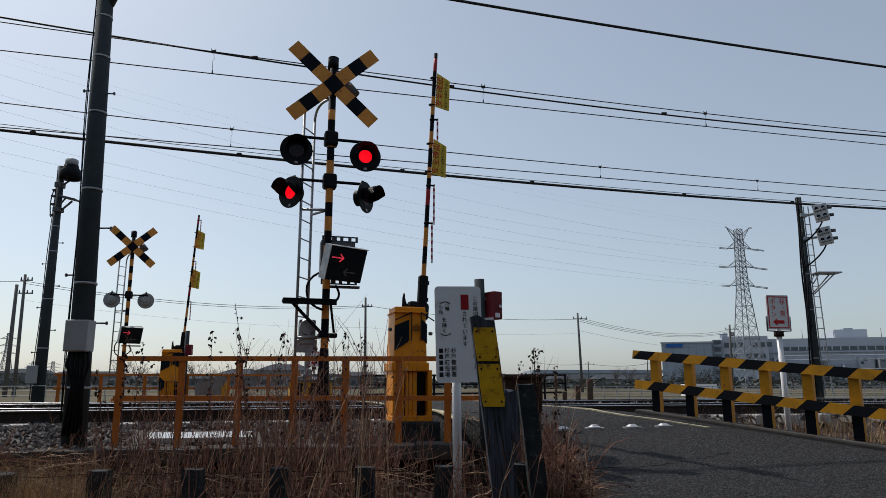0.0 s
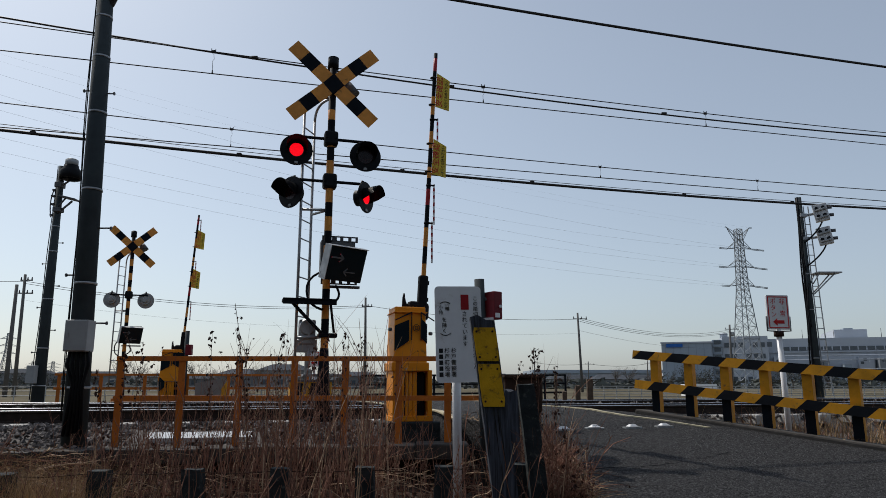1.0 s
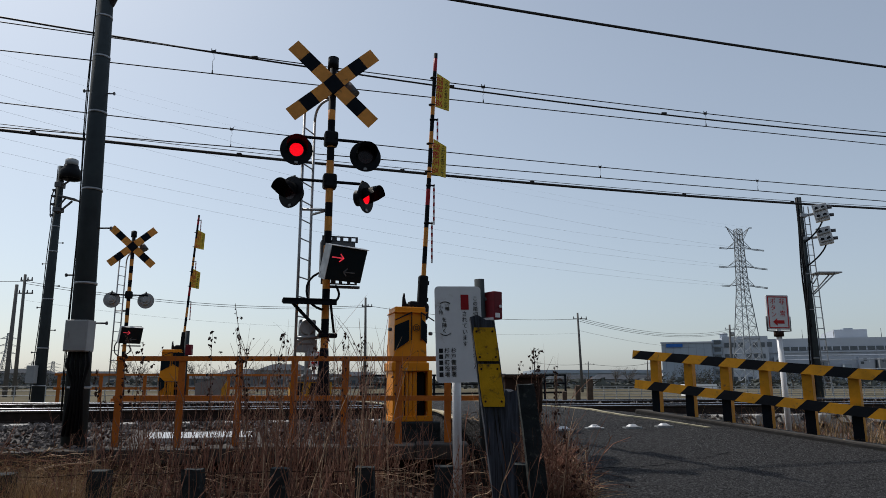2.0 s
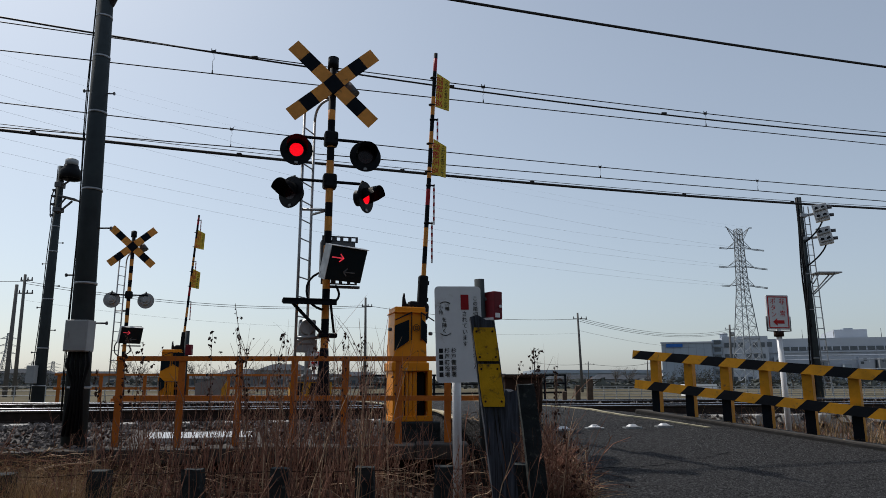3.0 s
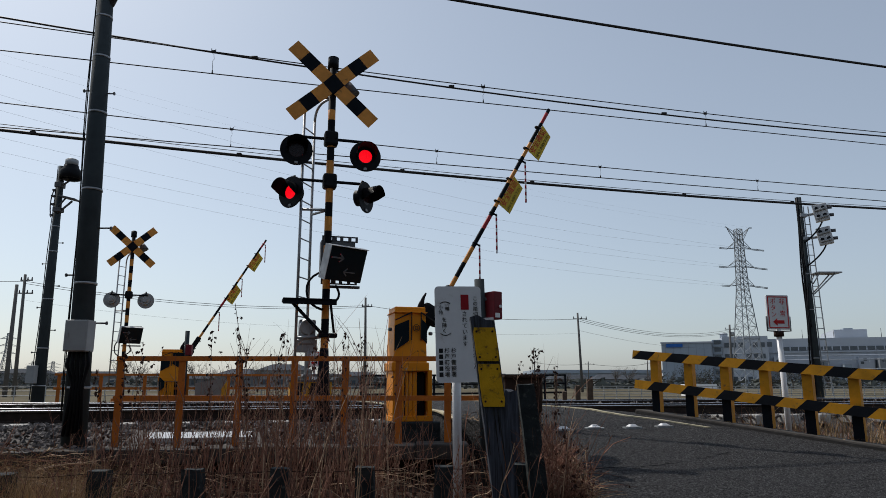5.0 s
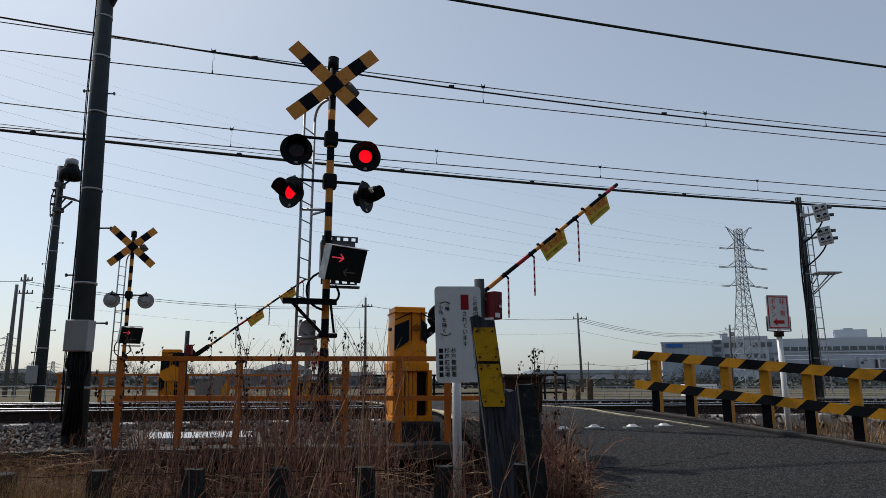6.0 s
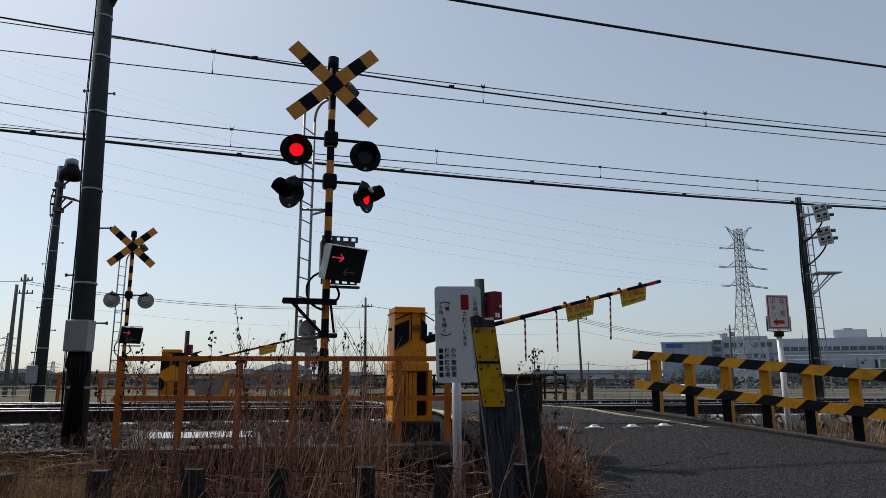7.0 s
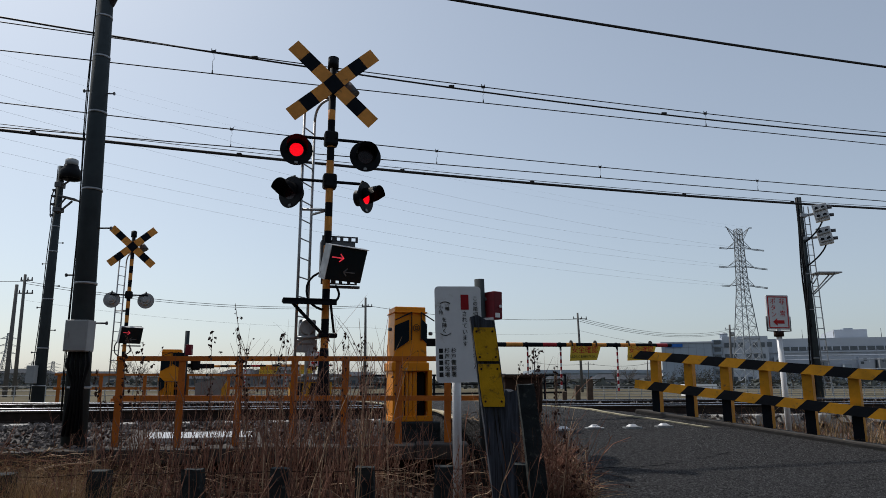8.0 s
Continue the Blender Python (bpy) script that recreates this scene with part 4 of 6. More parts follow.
for dy in (-0.25, 0.05):
    bent(bm, [(0.62, dy, zs - 0.02), (0.06, dy * 0.5, zs - 0.58)], 0.02, 6)
    bent(bm, [(0.2, dy, zs - 0.02), (0.06, dy * 0.5, zs - 0.3)], 0.016, 6)
part("step_platform", bm, ["galv"], det)
bm = bmesh.new()
for x0, x1 in ((0.13, 0.07), (0.33, 0.2)):
    tube(bm, (x0, -0.05, 0.0), (du.x + x1, -0.05, du.z * 0.95), 0.016, seg=6)
for k in range(17):
    h = 0.06 + 0.053 * k
    tube(bm, (0.13 - 0.06 * h + du.x * h, -0.05, du.z * h), (0.33 - 0.13 * h + du.x * h, -0.05, du.z * h), 0.011, seg=6)
part("ladder", bm, ["galv"], det)
for z0 in (0.83, 0.55):
    bm = bmesh.new()
    bent(bm, arc((-0.04, -0.1, du.z * z0), (-0.17, -0.1, du.z * (z0 - 0.1)), (-0.08, -0.1, du.z * (z0 - 0.22)), 10), 0.02, 8)
    part("cable", bm, ["gloss_black"], det)


# ---- more overhead cables ----
def line_between(name, p, q, sag, r, label, clamps=(), group=""):
    p, q = Vector(p), Vector(q)
    t = thing(name, Matrix(), label, "cable", group)
    bm = bmesh.new()
    pts = []
    for i in range(25):
        k = i / 24
        c = p.lerp(q, k)
        c.z -= sag * 4 * k * (1 - k)
        pts.append(c)
    bent(bm, pts, r, 6)
    part("strand", bm, ["wire"], t)
    for k in clamps:
        c = p.lerp(q, k)
        c.z -= sag * 4 * k * (1 - k) - 0.01
        bm = bmesh.new()
        box(bm, c + Vector((0, 0, r * 0.7)), (0.1, 0.05, 0.05), bevel=0.008)
        part("clamp", bm, ["wire"], t)
    return t


line_between("power_cable", (-6.824, 8, 6.45), (10.729, 13.5, 6.574), 0.147, 0.024, "thick black overhead power cable")
line_between("feeder_cable", (-7.699, 9.2, 5.747), (11.924, 15, 5.682), 0.281, 0.015, "black feeder cable above the near track", (0.236, 0.4, 0.61))
line_between("feeder_cable", (-9.847, 12.2, 5.122), (16.368, 21, 5.535), 0.22, 0.031, "thick black bundled cable above the far track", (0.0725, 0.2116, 0.3404, 0.4578, 0.616, 0.7452))
line_between("ground_wire", (-9.864, 12.2, 5.253), (16.384, 21, 5.618), 0.259, 0.007, "thin wire above the bundled cable")


# ---- orange fences ----
def fence(name, x0, x1, y0, y1, z_top, z_mid, z_low, posts, r, label):
    """A straight fence with steel angle posts and two rails."""
    t = thing(name, pose(x0, y0, z_low), label, "fence", "orange fences by the tracks")

    def at(k, z, dy=0.0):
        return Vector(((x1 - x0) * k, (y1 - y0) * k + dy, z - z_low))
    for k in posts:
        bm = bmesh.new()
        p = at(k, z_low)
        box(bm, (p.x, p.y, (z_top - z_low) / 2), (r, 0.008, z_top - z_low))
        box(bm, (p.x - r / 2 + 0.004, p.y + r / 2, (z_top - z_low) / 2), (0.008, r, z_top - z_low))
        part("post", bm, ["orange"], t)
    for z, hh in ((z_top, 0.05), (z_mid, 0.05)):
        bm = bmesh.new()
        a, b = at(0, z, -0.012), at(1, z, -0.012)
        d = (b - a)
        m = Matrix.Translation((a + b) / 2) @ Vector((1, 0, 0)).rotation_difference(d).to_matrix().to_4x4()
        box(bm, (0, 0, 0), (d.length + 0.06, 0.008, hh), m)
        box(bm, (0, 0.03, hh / 2 - 0.004), (d.length + 0.06, 0.06, 0.008), m)
        part("rail", bm, ["orange"], t)
    return t


fence("steel_fence", -3.291, 0.398, 7.2, 7.25, 0.576, 0.181, -0.341,
      (0.004, 0.172, 0.33, 0.482, 0.622, 0.77, 0.905), 0.07, "orange painted steel fence half hidden in dry weeds")
fence("steel_fence", -8.506, -2.275, 15.6, 17.4, 0.541, 0.237, -0.3,
      (0.01, 0.14, 0.28, 0.42, 0.56, 0.7, 0.84, 0.98), 0.08, "orange painted steel fence across the tracks")
fence("steel_fence", -6.2, -3.279, 13.4, 15.2, 0.038, -0.017, -0.34, (0.02, 0.3, 0.6, 0.97), 0.06, "low orange steel fence beside the far track")


# ---- yellow and black guard rail ----
def guard_rail():
    p0, p1 = Vector((2.445, 9.0, 0.692)), Vector((4.599, 6.75, 0.362))
    q0, q1 = Vector((2.454, 9.0, 0.324)), Vector((4.55, 6.75, -0.008))
    b0, b1 = Vector((2.62, 8.84, -0.053)), Vector((4.033, 7.2, -0.271))
    t = thing("guard_rail", Matrix.Translation(b0), "guard rail with slanted yellow and black stripes beside the road", "guard rail")
    for a, b, n, first in ((p0, p1, 14, 0.03), (q0, q1, 13, 0.088)):
        d = b - a
        L = d.length
        m = Matrix.Translation(a - b0) @ Vector((1, 0, 0)).rotation_difference(d).to_matrix().to_4x4()
        bm = bmesh.new()
        hh = 0.053
        marks = [0.0] + [L * (first + 0.0717 * i) for i in range(n)] + [L]
        for i in range(n + 1):
            x0, x1 = marks[i], marks[i + 1]
            s = 0.1
            if not i:
                x1 = max(x1, s + 0.01)
            pts = [(x0 - (s if i else 0), -hh), (x1 - s, -hh), (x1, hh), (x0, hh)]
            if i == n:
                pts[1] = (x1, -hh)
            vs = plate(bm, pts, 0.0, 0.05, m @ FACE, i % 2)
        bmesh.ops.remove_doubles(bm, verts=bm.verts, dist=0.0005)
        part("rail", bm, ["rail_yellow", "black"], t, "slanted yellow and black rail")
    for i in range(7):
        # each post stands against the back of both rails
        kk = 0.085 + 0.1425 * i
        c = p0.lerp(p1, kk)
        c.z = b0.lerp(b1, 0.0075 + 0.209 * i).z
        zt, zq = p0.lerp(p1, kk).z + 0.02, q0.lerp(q1, kk).z - 0.02
        c -= b0
        bm = bmesh.new()
        yaw = pose(c.x, c.y, 0, 0, 0, -42) 
        for z0, z1, mi in ((c.z - 0.12, zq - b0.z, 1), (zq - b0.z, zt - b0.z, 0)):
            vs = plate(bm, [(-0.05, 0.0), (0.05, 0.0), (0.05, 0.1), (-0.05, 0.1), (-0.05, 0.09), (0.039, 0.09), (0.039, 0.011), (-0.05, 0.011)], z0, z1, yaw, mi)
        bmesh.ops.remove_doubles(bm, verts=bm.verts, dist=0.0005)
        for f in bm.faces:
            if abs(f.normal.z) < 0.5 and f.calc_center_median().length and f.material_index == 1 and (yaw.inverted() @ f.calc_center_median()).x > 0.049:
                f.material_index = 0
        part("post", bm, ["rail_yellow", "black"], t, "channel steel post, yellow above and black below")
    # kerb under it
    bm = bmesh.new()
    d = (b1 - b0)
    m = Matrix.Translation(b0 - Vector((0, 0, 0.0))) @ Vector((1, 0, 0)).rotation_difference(d).to_matrix().to_4x4()
    box(bm, (d.length * 0.9, 0.03, -0.035), (d.length * 2.0, 0.3, 0.16), m, bevel=0.02)
    tagged(part("kerb", bm, ["dark_concrete"]), "low weathered concrete kerb under the guard rail", "kerb", kind="structure")


guard_rail()


# ---- signs ----
def text_sign():
    t = thing("warning_sign", pose(*(0.107, 5.3, -0.336)), "white notice board with black writing on a white pole", "sign")
    base = Vector((0.107, 5.3, -0.336))
    c = Vector((0.12, 5.3, 0.691)) - base
    bm = bmesh.new()
    lean = Vector((c.x - 0.02, 0.03, c.z + 0.3))
    tube(bm, (0, 0.03, -0.4), lean, 0.033, seg=18)
    part("pole", bm, ["white"], t, "white painted steel pipe")
    W, H = 0.362, 0.722
    m = pose(c.x, c.y, c.z, 0, 0, 12) @ pose(0, 0, 0, 0, -1.5, 0) @ FACE
    bm = bmesh.new()
    plate(bm, rounded(W, H, 0.03), -0.003, 0.0, m)
    board = part("board", bm, ["white"], t, "white rounded board")
    for s in (-0.2, 0.2):
        bm = bmesh.new()
        box(bm, (0, s, -0.012), (0.12, 0.03, 0.016), m)
        part("clip", bm, ["galv"], t)

    def col(body, x, top, size):
        lettering("writing", body, size, ["ink"], board, m @ pose(x, top - size * 0.5, 0.0015), 0.0008, True)
    col("この踏切", 0.135, 0.285, 0.038)
    col("車の通行が", 0.135, 0.05, 0.062)
    col("されています", 0.048, 0.17, 0.043)
    col("二輪", -0.085, 0.245, 0.036)
    col("小特", -0.135, 0.215, 0.036)
    col("を除く", -0.11, 0.125, 0.04)
    lettering("writing", "（", 0.085, ["ink"], board, m @ pose(-0.11, 0.262, 0.0015, 0, 0, -90), 0.0008)
    lettering("writing", "）", 0.085, ["ink"], board, m @ pose(-0.11, -0.03, 0.0015, 0, 0, -90), 0.0008)
    col("杉戸警察署", -0.045, -0.105, 0.042)
    col("杉戸町役場", -0.095, -0.105, 0.042)
    bm = bmesh.new()
    for k in range(5):
        box(bm, (-0.142, -0.125 - 0.044 * k, 0.001), (0.03, 0.033, 0.0016), m)
    part("writing", bm, ["ink"], board)
    bm = bmesh.new()
    box(bm, (0.052, 0.24, 0.0012), (0.062, 0.115, 0.0016), m)
    part("red_block", bm, ["red"], board, "red block on the board")


text_sign()


def red_button():
    base = Vector((0.384, 6.3, -0.26))
    top = Vector((0.33, 6.3, 1.256))
    t = thing("emergency_button_post", pose(base.x, base.y, base.z), "dark square post with a red emergency button box", "button post")
    u = top - base
    bm = bmesh.new()
    tube(bm, (0, 0, -0.3), u, 0.048, 0.045, 14)
    part("post", bm, ["pole_concrete"], t)
    c = Vector((0.445, 6.3, 1.013)) - base
    bm = bmesh.new()
    m = pose(c.x, c.y, c.z, 0, 0, 35)
    box(bm, (0, 0, 0), (0.1, 0.17, 0.25), m, bevel=0.008)
    b = part("button_box", bm, ["red_box"], t, "red steel emergency button box")
    bm = bmesh.new()
    tube(bm, (0.02, -0.086, -0.01), (0.02, -0.1, -0.01), 0.014, seg=12)
    box(bm, (-0.01, -0.088, -0.09), (0.05, 0.004, 0.04))
    part("latch", bm, ["white"], b).matrix_basis = m
    bm = bmesh.new()
    bent(bm, [u * 0.9, c + Vector((-0.03, 0, 0.05))], 0.018, 6)
    part("bracket", bm, ["steel_dark"], t)


red_button()


def button_sign(base, c, w, h, label, yaw, words):
    base, c = Vector(base), Vector(c)
    t = thing("emergency_sign", pose(base.x, base.y, base.z), label, "sign", "emergency button signs")
    c -= base
    bm = bmesh.new()
    tube(bm, (0, 0, -0.35), (c.x, 0.03, c.z - h / 2), 0.034, 0.031, 16)
    part("pole", bm, ["white"], t, "white pole with rust stains")
    bm = bmesh.new()
    tube(bm, (c.x, 0.03, c.z - h / 2 - 0.08), (c.x, 0.03, c.z - h / 2 - 0.02), 0.056, 0.056, 12)
    part("collar", bm, ["rust"], t, "rusty collar")
    m = pose(c.x, c.y, c.z, 0, 0, yaw) @ FACE
    bm = bmesh.new()
    plate(bm, rounded(w, h, 0.012), -0.02, 0.0, m)
    board = part("board", bm, ["white"], t)
    bm = bmesh.new()
    for x, y, sx, sy in ((0, h / 2 - 0.022, w - 0.03, 0.012), (0, -h / 2 + 0.022, w - 0.03, 0.012), (-w / 2 + 0.02, 0, 0.012, h - 0.05), (w / 2 - 0.02, 0, 0.012, h - 0.05)):
        box(bm, (x, y, 0.0015), (sx, sy, 0.002), m)
    part("border", bm, ["red_ink"], board, "red border line")
    if words:
        lettering("writing", "非", 0.078, ["red_ink"], board, m @ pose(w * 0.2, h * 0.3, 0.0015), 0.0008)
        lettering("writing", "常", 0.078, ["red_ink"], board, m @ pose(w * 0.2, -h * 0.05, 0.0015), 0.0008)
        lettering("writing", "ボタン", 0.074, ["red_ink"], board, m @ pose(-w * 0.2, h * 0.31, 0.0015), 0.0008, True)
    bm = bmesh.new()
    plate(bm, [(-0.075, -h * 0.28), (-0.02, -h * 0.28 + 0.045), (-0.02, -h * 0.28 + 0.02), (0.07, -h * 0.28 + 0.02), (0.07, -h * 0.28 - 0.02), (-0.02, -h * 0.28 - 0.02), (-0.02, -h * 0.28 - 0.045)], 0.0005, 0.0022, m)
    part("arrow", bm, ["red_ink"], board)
    bm = bmesh.new()
    for s in (-1, 1):
        bent(bm, [(s * (w / 2 + 0.008), -h * 0.12, -0.01), (s * (w / 2 + 0.008), -h / 2 - 0.015, -0.01), (0, -h / 2 - 0.02, -0.02)], 0.009, 6)
    bmesh.ops.transform(bm, matrix=m, verts=bm.verts)
    part("frame_clip", bm, ["steel_dark"], t)


button_sign((3.998, 8.3, -0.24), (3.99, 8.3, 1.162), 0.285, 0.41, "white emergency button sign with red writing and arrow", 8, True)
button_sign((-2.979, 16.5, 0.014), (-3.011, 16.5, 0.919), 0.24, 0.34, "small white and red emergency sign across the tracks", 8, False)


# ---- leaning stakes in the weeds ----
def stake(name, p, q, w, d, mats, label, group="", jag=0.0, taper=1.0, seed=1):
    rnd = random.Random(seed)
    p, q = Vector(p), Vector(q)
    t = thing(name, Matrix.Translation(p), label, "stake", group)
    bm = bmesh.new()
    up = q - p
    n = 7
    rings = []
    for i in range(n + 1):
        k = i / n
        c = up * k
        s = 1 + (taper - 1) * k
        ring = []
        for sx, sy in ((-1, -1), (-0.4, -1.03), (0.3, -0.98), (1, -1), (1.02, 0), (1, 1), (0, 1), (-1, 1), (-1.02, 0)):
            j = rnd.uniform(-1, 1) * 0.004 if i < n else 0
            ring.append(bm.verts.new(c + Vector((sx * w / 2 * s + j, sy * d / 2 * s + j, (rnd.uniform(-jag, jag * 0.3) if i == n else 0)))))
        rings.append(ring)
    for r0, r1 in zip(rings, rings[1:]):
        m_ = len(r0)
        for k in range(m_):
            bm.faces.new((r0[k], r0[(k + 1) % m_], r1[(k + 1) % m_], r1[k]))
    bm.faces.new(rings[-1])
    bm.faces.new(list(reversed(rings[0])))
    part("shaft", bm, mats, t)
    return t, up


WP, WQ = (0.415, 4.5, -0.626), (0.25, 4.5, 0.745)
ws, wu = stake("wooden_stake", WP, WQ, 0.155, 0.1, ["wood"], "split weathered timber stake with chipped yellow plates", jag=0.03, seed=4)
for y0, y1 in ((585, 646), (651, 727)):
    bm = bmesh.new()
    a0 = (960 - y0) / (960 - 563)
    a1 = (960 - y1) / (960 - 563)
    c0, c1 = wu * a0, wu * a1
    n = 6
    rows = []
    for i in range(n + 1):
        c = c0.lerp(c1, i / n)
        e = 0.0 if 0 < i < n else 0.006
        rows.append([(c.x - 0.073 + e + random.uniform(0, 0.004), c.y - 0.063, c.z), (c.x + 0.073 - e - random.uniform(0, 0.004), c.y - 0.063, c.z)])
    outline = [r[0] for r in rows] + [r[1] for r in reversed(rows)]
    f0 = [bm.verts.new(v) for v in outline]
    f1 = [bm.verts.new((v[0], v[1] + 0.006, v[2])) for v in outline]
    bm.faces.new(f0)
    bm.faces.new(list(reversed(f1)))
    for i in range(len(outline)):
        j = (i + 1) % len(outline)
        bm.faces.new((f0[i], f0[j], f1[j], f1[i]))
    part("yellow_plate", bm, ["chipped"], ws, "chipped yellow reflector plate")
    bm = bmesh.new()
    for fx, fz in ((-0.05, 0.12), (0.05, 0.12), (-0.05, 0.88), (0.05, 0.88)):
        c = c0.lerp(c1, fz)
        tube(bm, (c.x + fx, c.y - 0.062, c.z), (c.x + fx, c.y - 0.067, c.z), 0.007, seg=8)
    part("nail", bm, ["rust"], ws)
rnd = random.Random(2)
for k in range(9):
    bm = bmesh.new()
    x = rnd.uniform(-0.065, 0.065)
    z0 = rnd.uniform(0.05, 0.75)
    z1 = min(0.98, z0 + rnd.uniform(0.12, 0.5))
    a, b = wu * z0, wu * z1
    bent(bm, [(a.x + x, a.y - 0.051, a.z), ((a.x + b.x) / 2 + x + 0.004, a.y * 0.5 + b.y * 0.5 - 0.0515, (a.z + b.z) / 2), (b.x + x, b.y - 0.051, b.z)], [0.0015, 0.004, 0.001], 5)
    part("split", bm, ["ink"], ws)
stake("concrete_stake", (0.632, 4.6, -0.647), (0.532, 4.6, 0.317), 0.115, 0.11, ["old_concrete"], "leaning dark concrete stake in dry weeds", "old concrete stakes", 0.01, 0.9, 7)
stake("wooden_stake", (0.526, 5.2, -0.47), (0.495, 5.2, 0.277), 0.09, 0.08, ["wood"], "thin grey timber stake behind the others", jag=0.02, seed=9)
STAKES = ((-2.831, 4.7, -0.249), (-2.237, 4.75, -0.234), (-1.632, 4.75, -0.226), (-1.056, 4.75, -0.219), (-0.51, 4.75, -0.212), (0.007, 4.75, -0.205), (0.492, 4.75, -0.191))
for i, q in enumerate(STAKES):
    lean = ((i * 37) % 5 - 2) * 0.012
    stake("concrete_stake", (q[0] + lean, q[1], -0.78), q, 0.122, 0.11, ["old_concrete"], "short weathered concrete stake of a wire fence", "old concrete stakes", 0.008, 0.97, 20 + i)
bm = bmesh.new()
pts = []
for i, q in enumerate(STAKES):
    pts.append(Vector(q) + Vector((0, -0.05, -0.015)))
    if i < len(STAKES) - 1:
        mid = Vector(q).lerp(Vector(STAKES[i + 1]), 0.5)
        pts.append(mid + Vector((0, -0.05, -0.028)))
bent(bm, pts, 0.003, 5)
tagged(part("fence_wire", bm, ["rust"]), "thin rusty wire strung between concrete stakes", "wire")


# ---- trackside concrete: edging under the fence, bright trough lids ----
bm = bmesh.new()
e0, e1 = Vector((-4.503, 7.0, -0.323)), Vector((0.256, 7.1, -0.257))
N = 9
for i in range(N):
    a, b = e0.lerp(e1, i / N), e0.lerp(e1, (i + 0.985) / N)
    c = (a + b) / 2
    bm2 = bmesh.new()
    box(bm2, (0, 0, 0.01), ((b - a).length, 0.42, 0.13), bevel=0.012)
    ob = part("edging_block", bm2, ["dark_concrete"])
    ob.matrix_basis = pose(c.x, c.y + 0.12, c.z - 0.08 + (i % 3) * 0.006, 0, 0, math.degrees(math.atan2(b.y - a.y, b.x - a.x)))
    tagged(ob, "dark stained concrete edging block below the fence", "edging", "edging blocks below the fence")
bm.free()
# soil-dark block added, set back, so the gap below the edging looks shaded
bm = bmesh.new()
c = e0.lerp(e1, 0.5)
box(bm, (0, 0, 0), ((e1 - e0).length, 0.24, 0.6), pose(c.x, c.y + 0.34, c.z - 0.44, 0, 0, math.degrees(math.atan2(e1.y - e0.y, e1.x - e0.x))))
tagged(part("edging_footing", bm, ["soil"]), "dark soil block added to deepen the shade below the edging", "footing", kind="structure")
for i in range(4):
    p = Vector((-3.085, 7.9, -0.303)).lerp(Vector((-2.319, 8.25, -0.312)), i / 3)
    bm2 = bmesh.new()
    box(bm2, (0, 0, 0), (0.29, 0.42, 0.05), bevel=0.006)
    ob = part("trough_lid", bm2, ["lid"])
    ob.matrix_basis = pose(p.x, p.y, p.z + 0.05, 5, 0, 16)
    tagged(ob, "pale concrete cable trough lid on the ballast edge", "trough lid", "cable trough lids")
bm = bmesh.new()
box(bm, (0, 0, 0), (1.2, 0.44, 0.12), bevel=0.006)
ob = part("cable_trough", bm, ["dark_concrete"])
p = Vector((-3.085, 7.9, -0.303)).lerp(Vector((-2.319, 8.25, -0.312)), 0.5)
ob.matrix_basis = pose(p.x, p.y, p.z - 0.037, 5, 0, 16)
tagged(ob, "shallow concrete cable trough beside the ballast", "cable trough")

# ---- crossing deck: painted lines, studs ----
LINE_A = [(-4.4, 2.25), (-3.74, 1.93), (-3.44, 1.78), (-3.1, 1.63), (-2.86, 1.48), (-2.34, 1.34), (-1.2, 1.43), (10, 1.44)]
for a0, wd, mname in ((ROAD_LEFT - 0.02, 0.09, "line_yellow"), (ROAD_RIGHT - 0.1, 0.05, "line_yellow")):
    bm = bmesh.new()
    rows = []
    bs = list(np.arange(-3.75 if a0 > 0 else -2.9, 6.01, 0.15))
    for b in bs:
        row = []
        for da in (0, wd):
            w = tr((a0 if a0 < 0 else steps(b, LINE_A)) + da, b)
            row.append((w.x, w.y, road_z(w.x, w.y) + 0.012))
        rows.append(row)
    vs = [[bm.verts.new(v) for v in r] for r in rows]
    for r0, r1 in zip(vs, vs[1:]):
        bm.faces.new((r0[0], r0[1], r1[1], r1[0]))
    ext = bmesh.ops.extrude_face_region(bm, geom=list(bm.faces))
    bmesh.ops.translate(bm, vec=(0, 0, -0.016), verts=[v for v in ext["geom"] if isinstance(v, bmesh.types.BMVert)])
    tagged(part("edge_line", bm, [mname]), "worn pale yellow line along the road edge", "road marking", kind="structure")
for p in ((1.245, 7.446, -0.149), (1.603, 7.612, -0.142), (2.034, 7.73, -0.143), (2.419, 7.872, -0.14)):
    z = road_z(p[0], p[1])
    s = thing("road_stud", pose(p[0], p[1], z, 0, 0, 16), "white reflective road stud on dark asphalt", "road stud", "road studs across the lane")
    bm = bmesh.new()
    plate(bm, rounded(0.2, 0.11, 0.03), -0.01, 0.012)
    part("base", bm, ["grey_paint"], s)
    bm = bmesh.new()
    vs = box(bm, (0, 0, 0.026), (0.11, 0.08, 0.03), bevel=0.008)
    for v in vs:
        if v.co.z > 0.03:
            v.co.x *= 0.6
            v.co.y *= 0.6
    part("reflector", bm, ["white"], s)
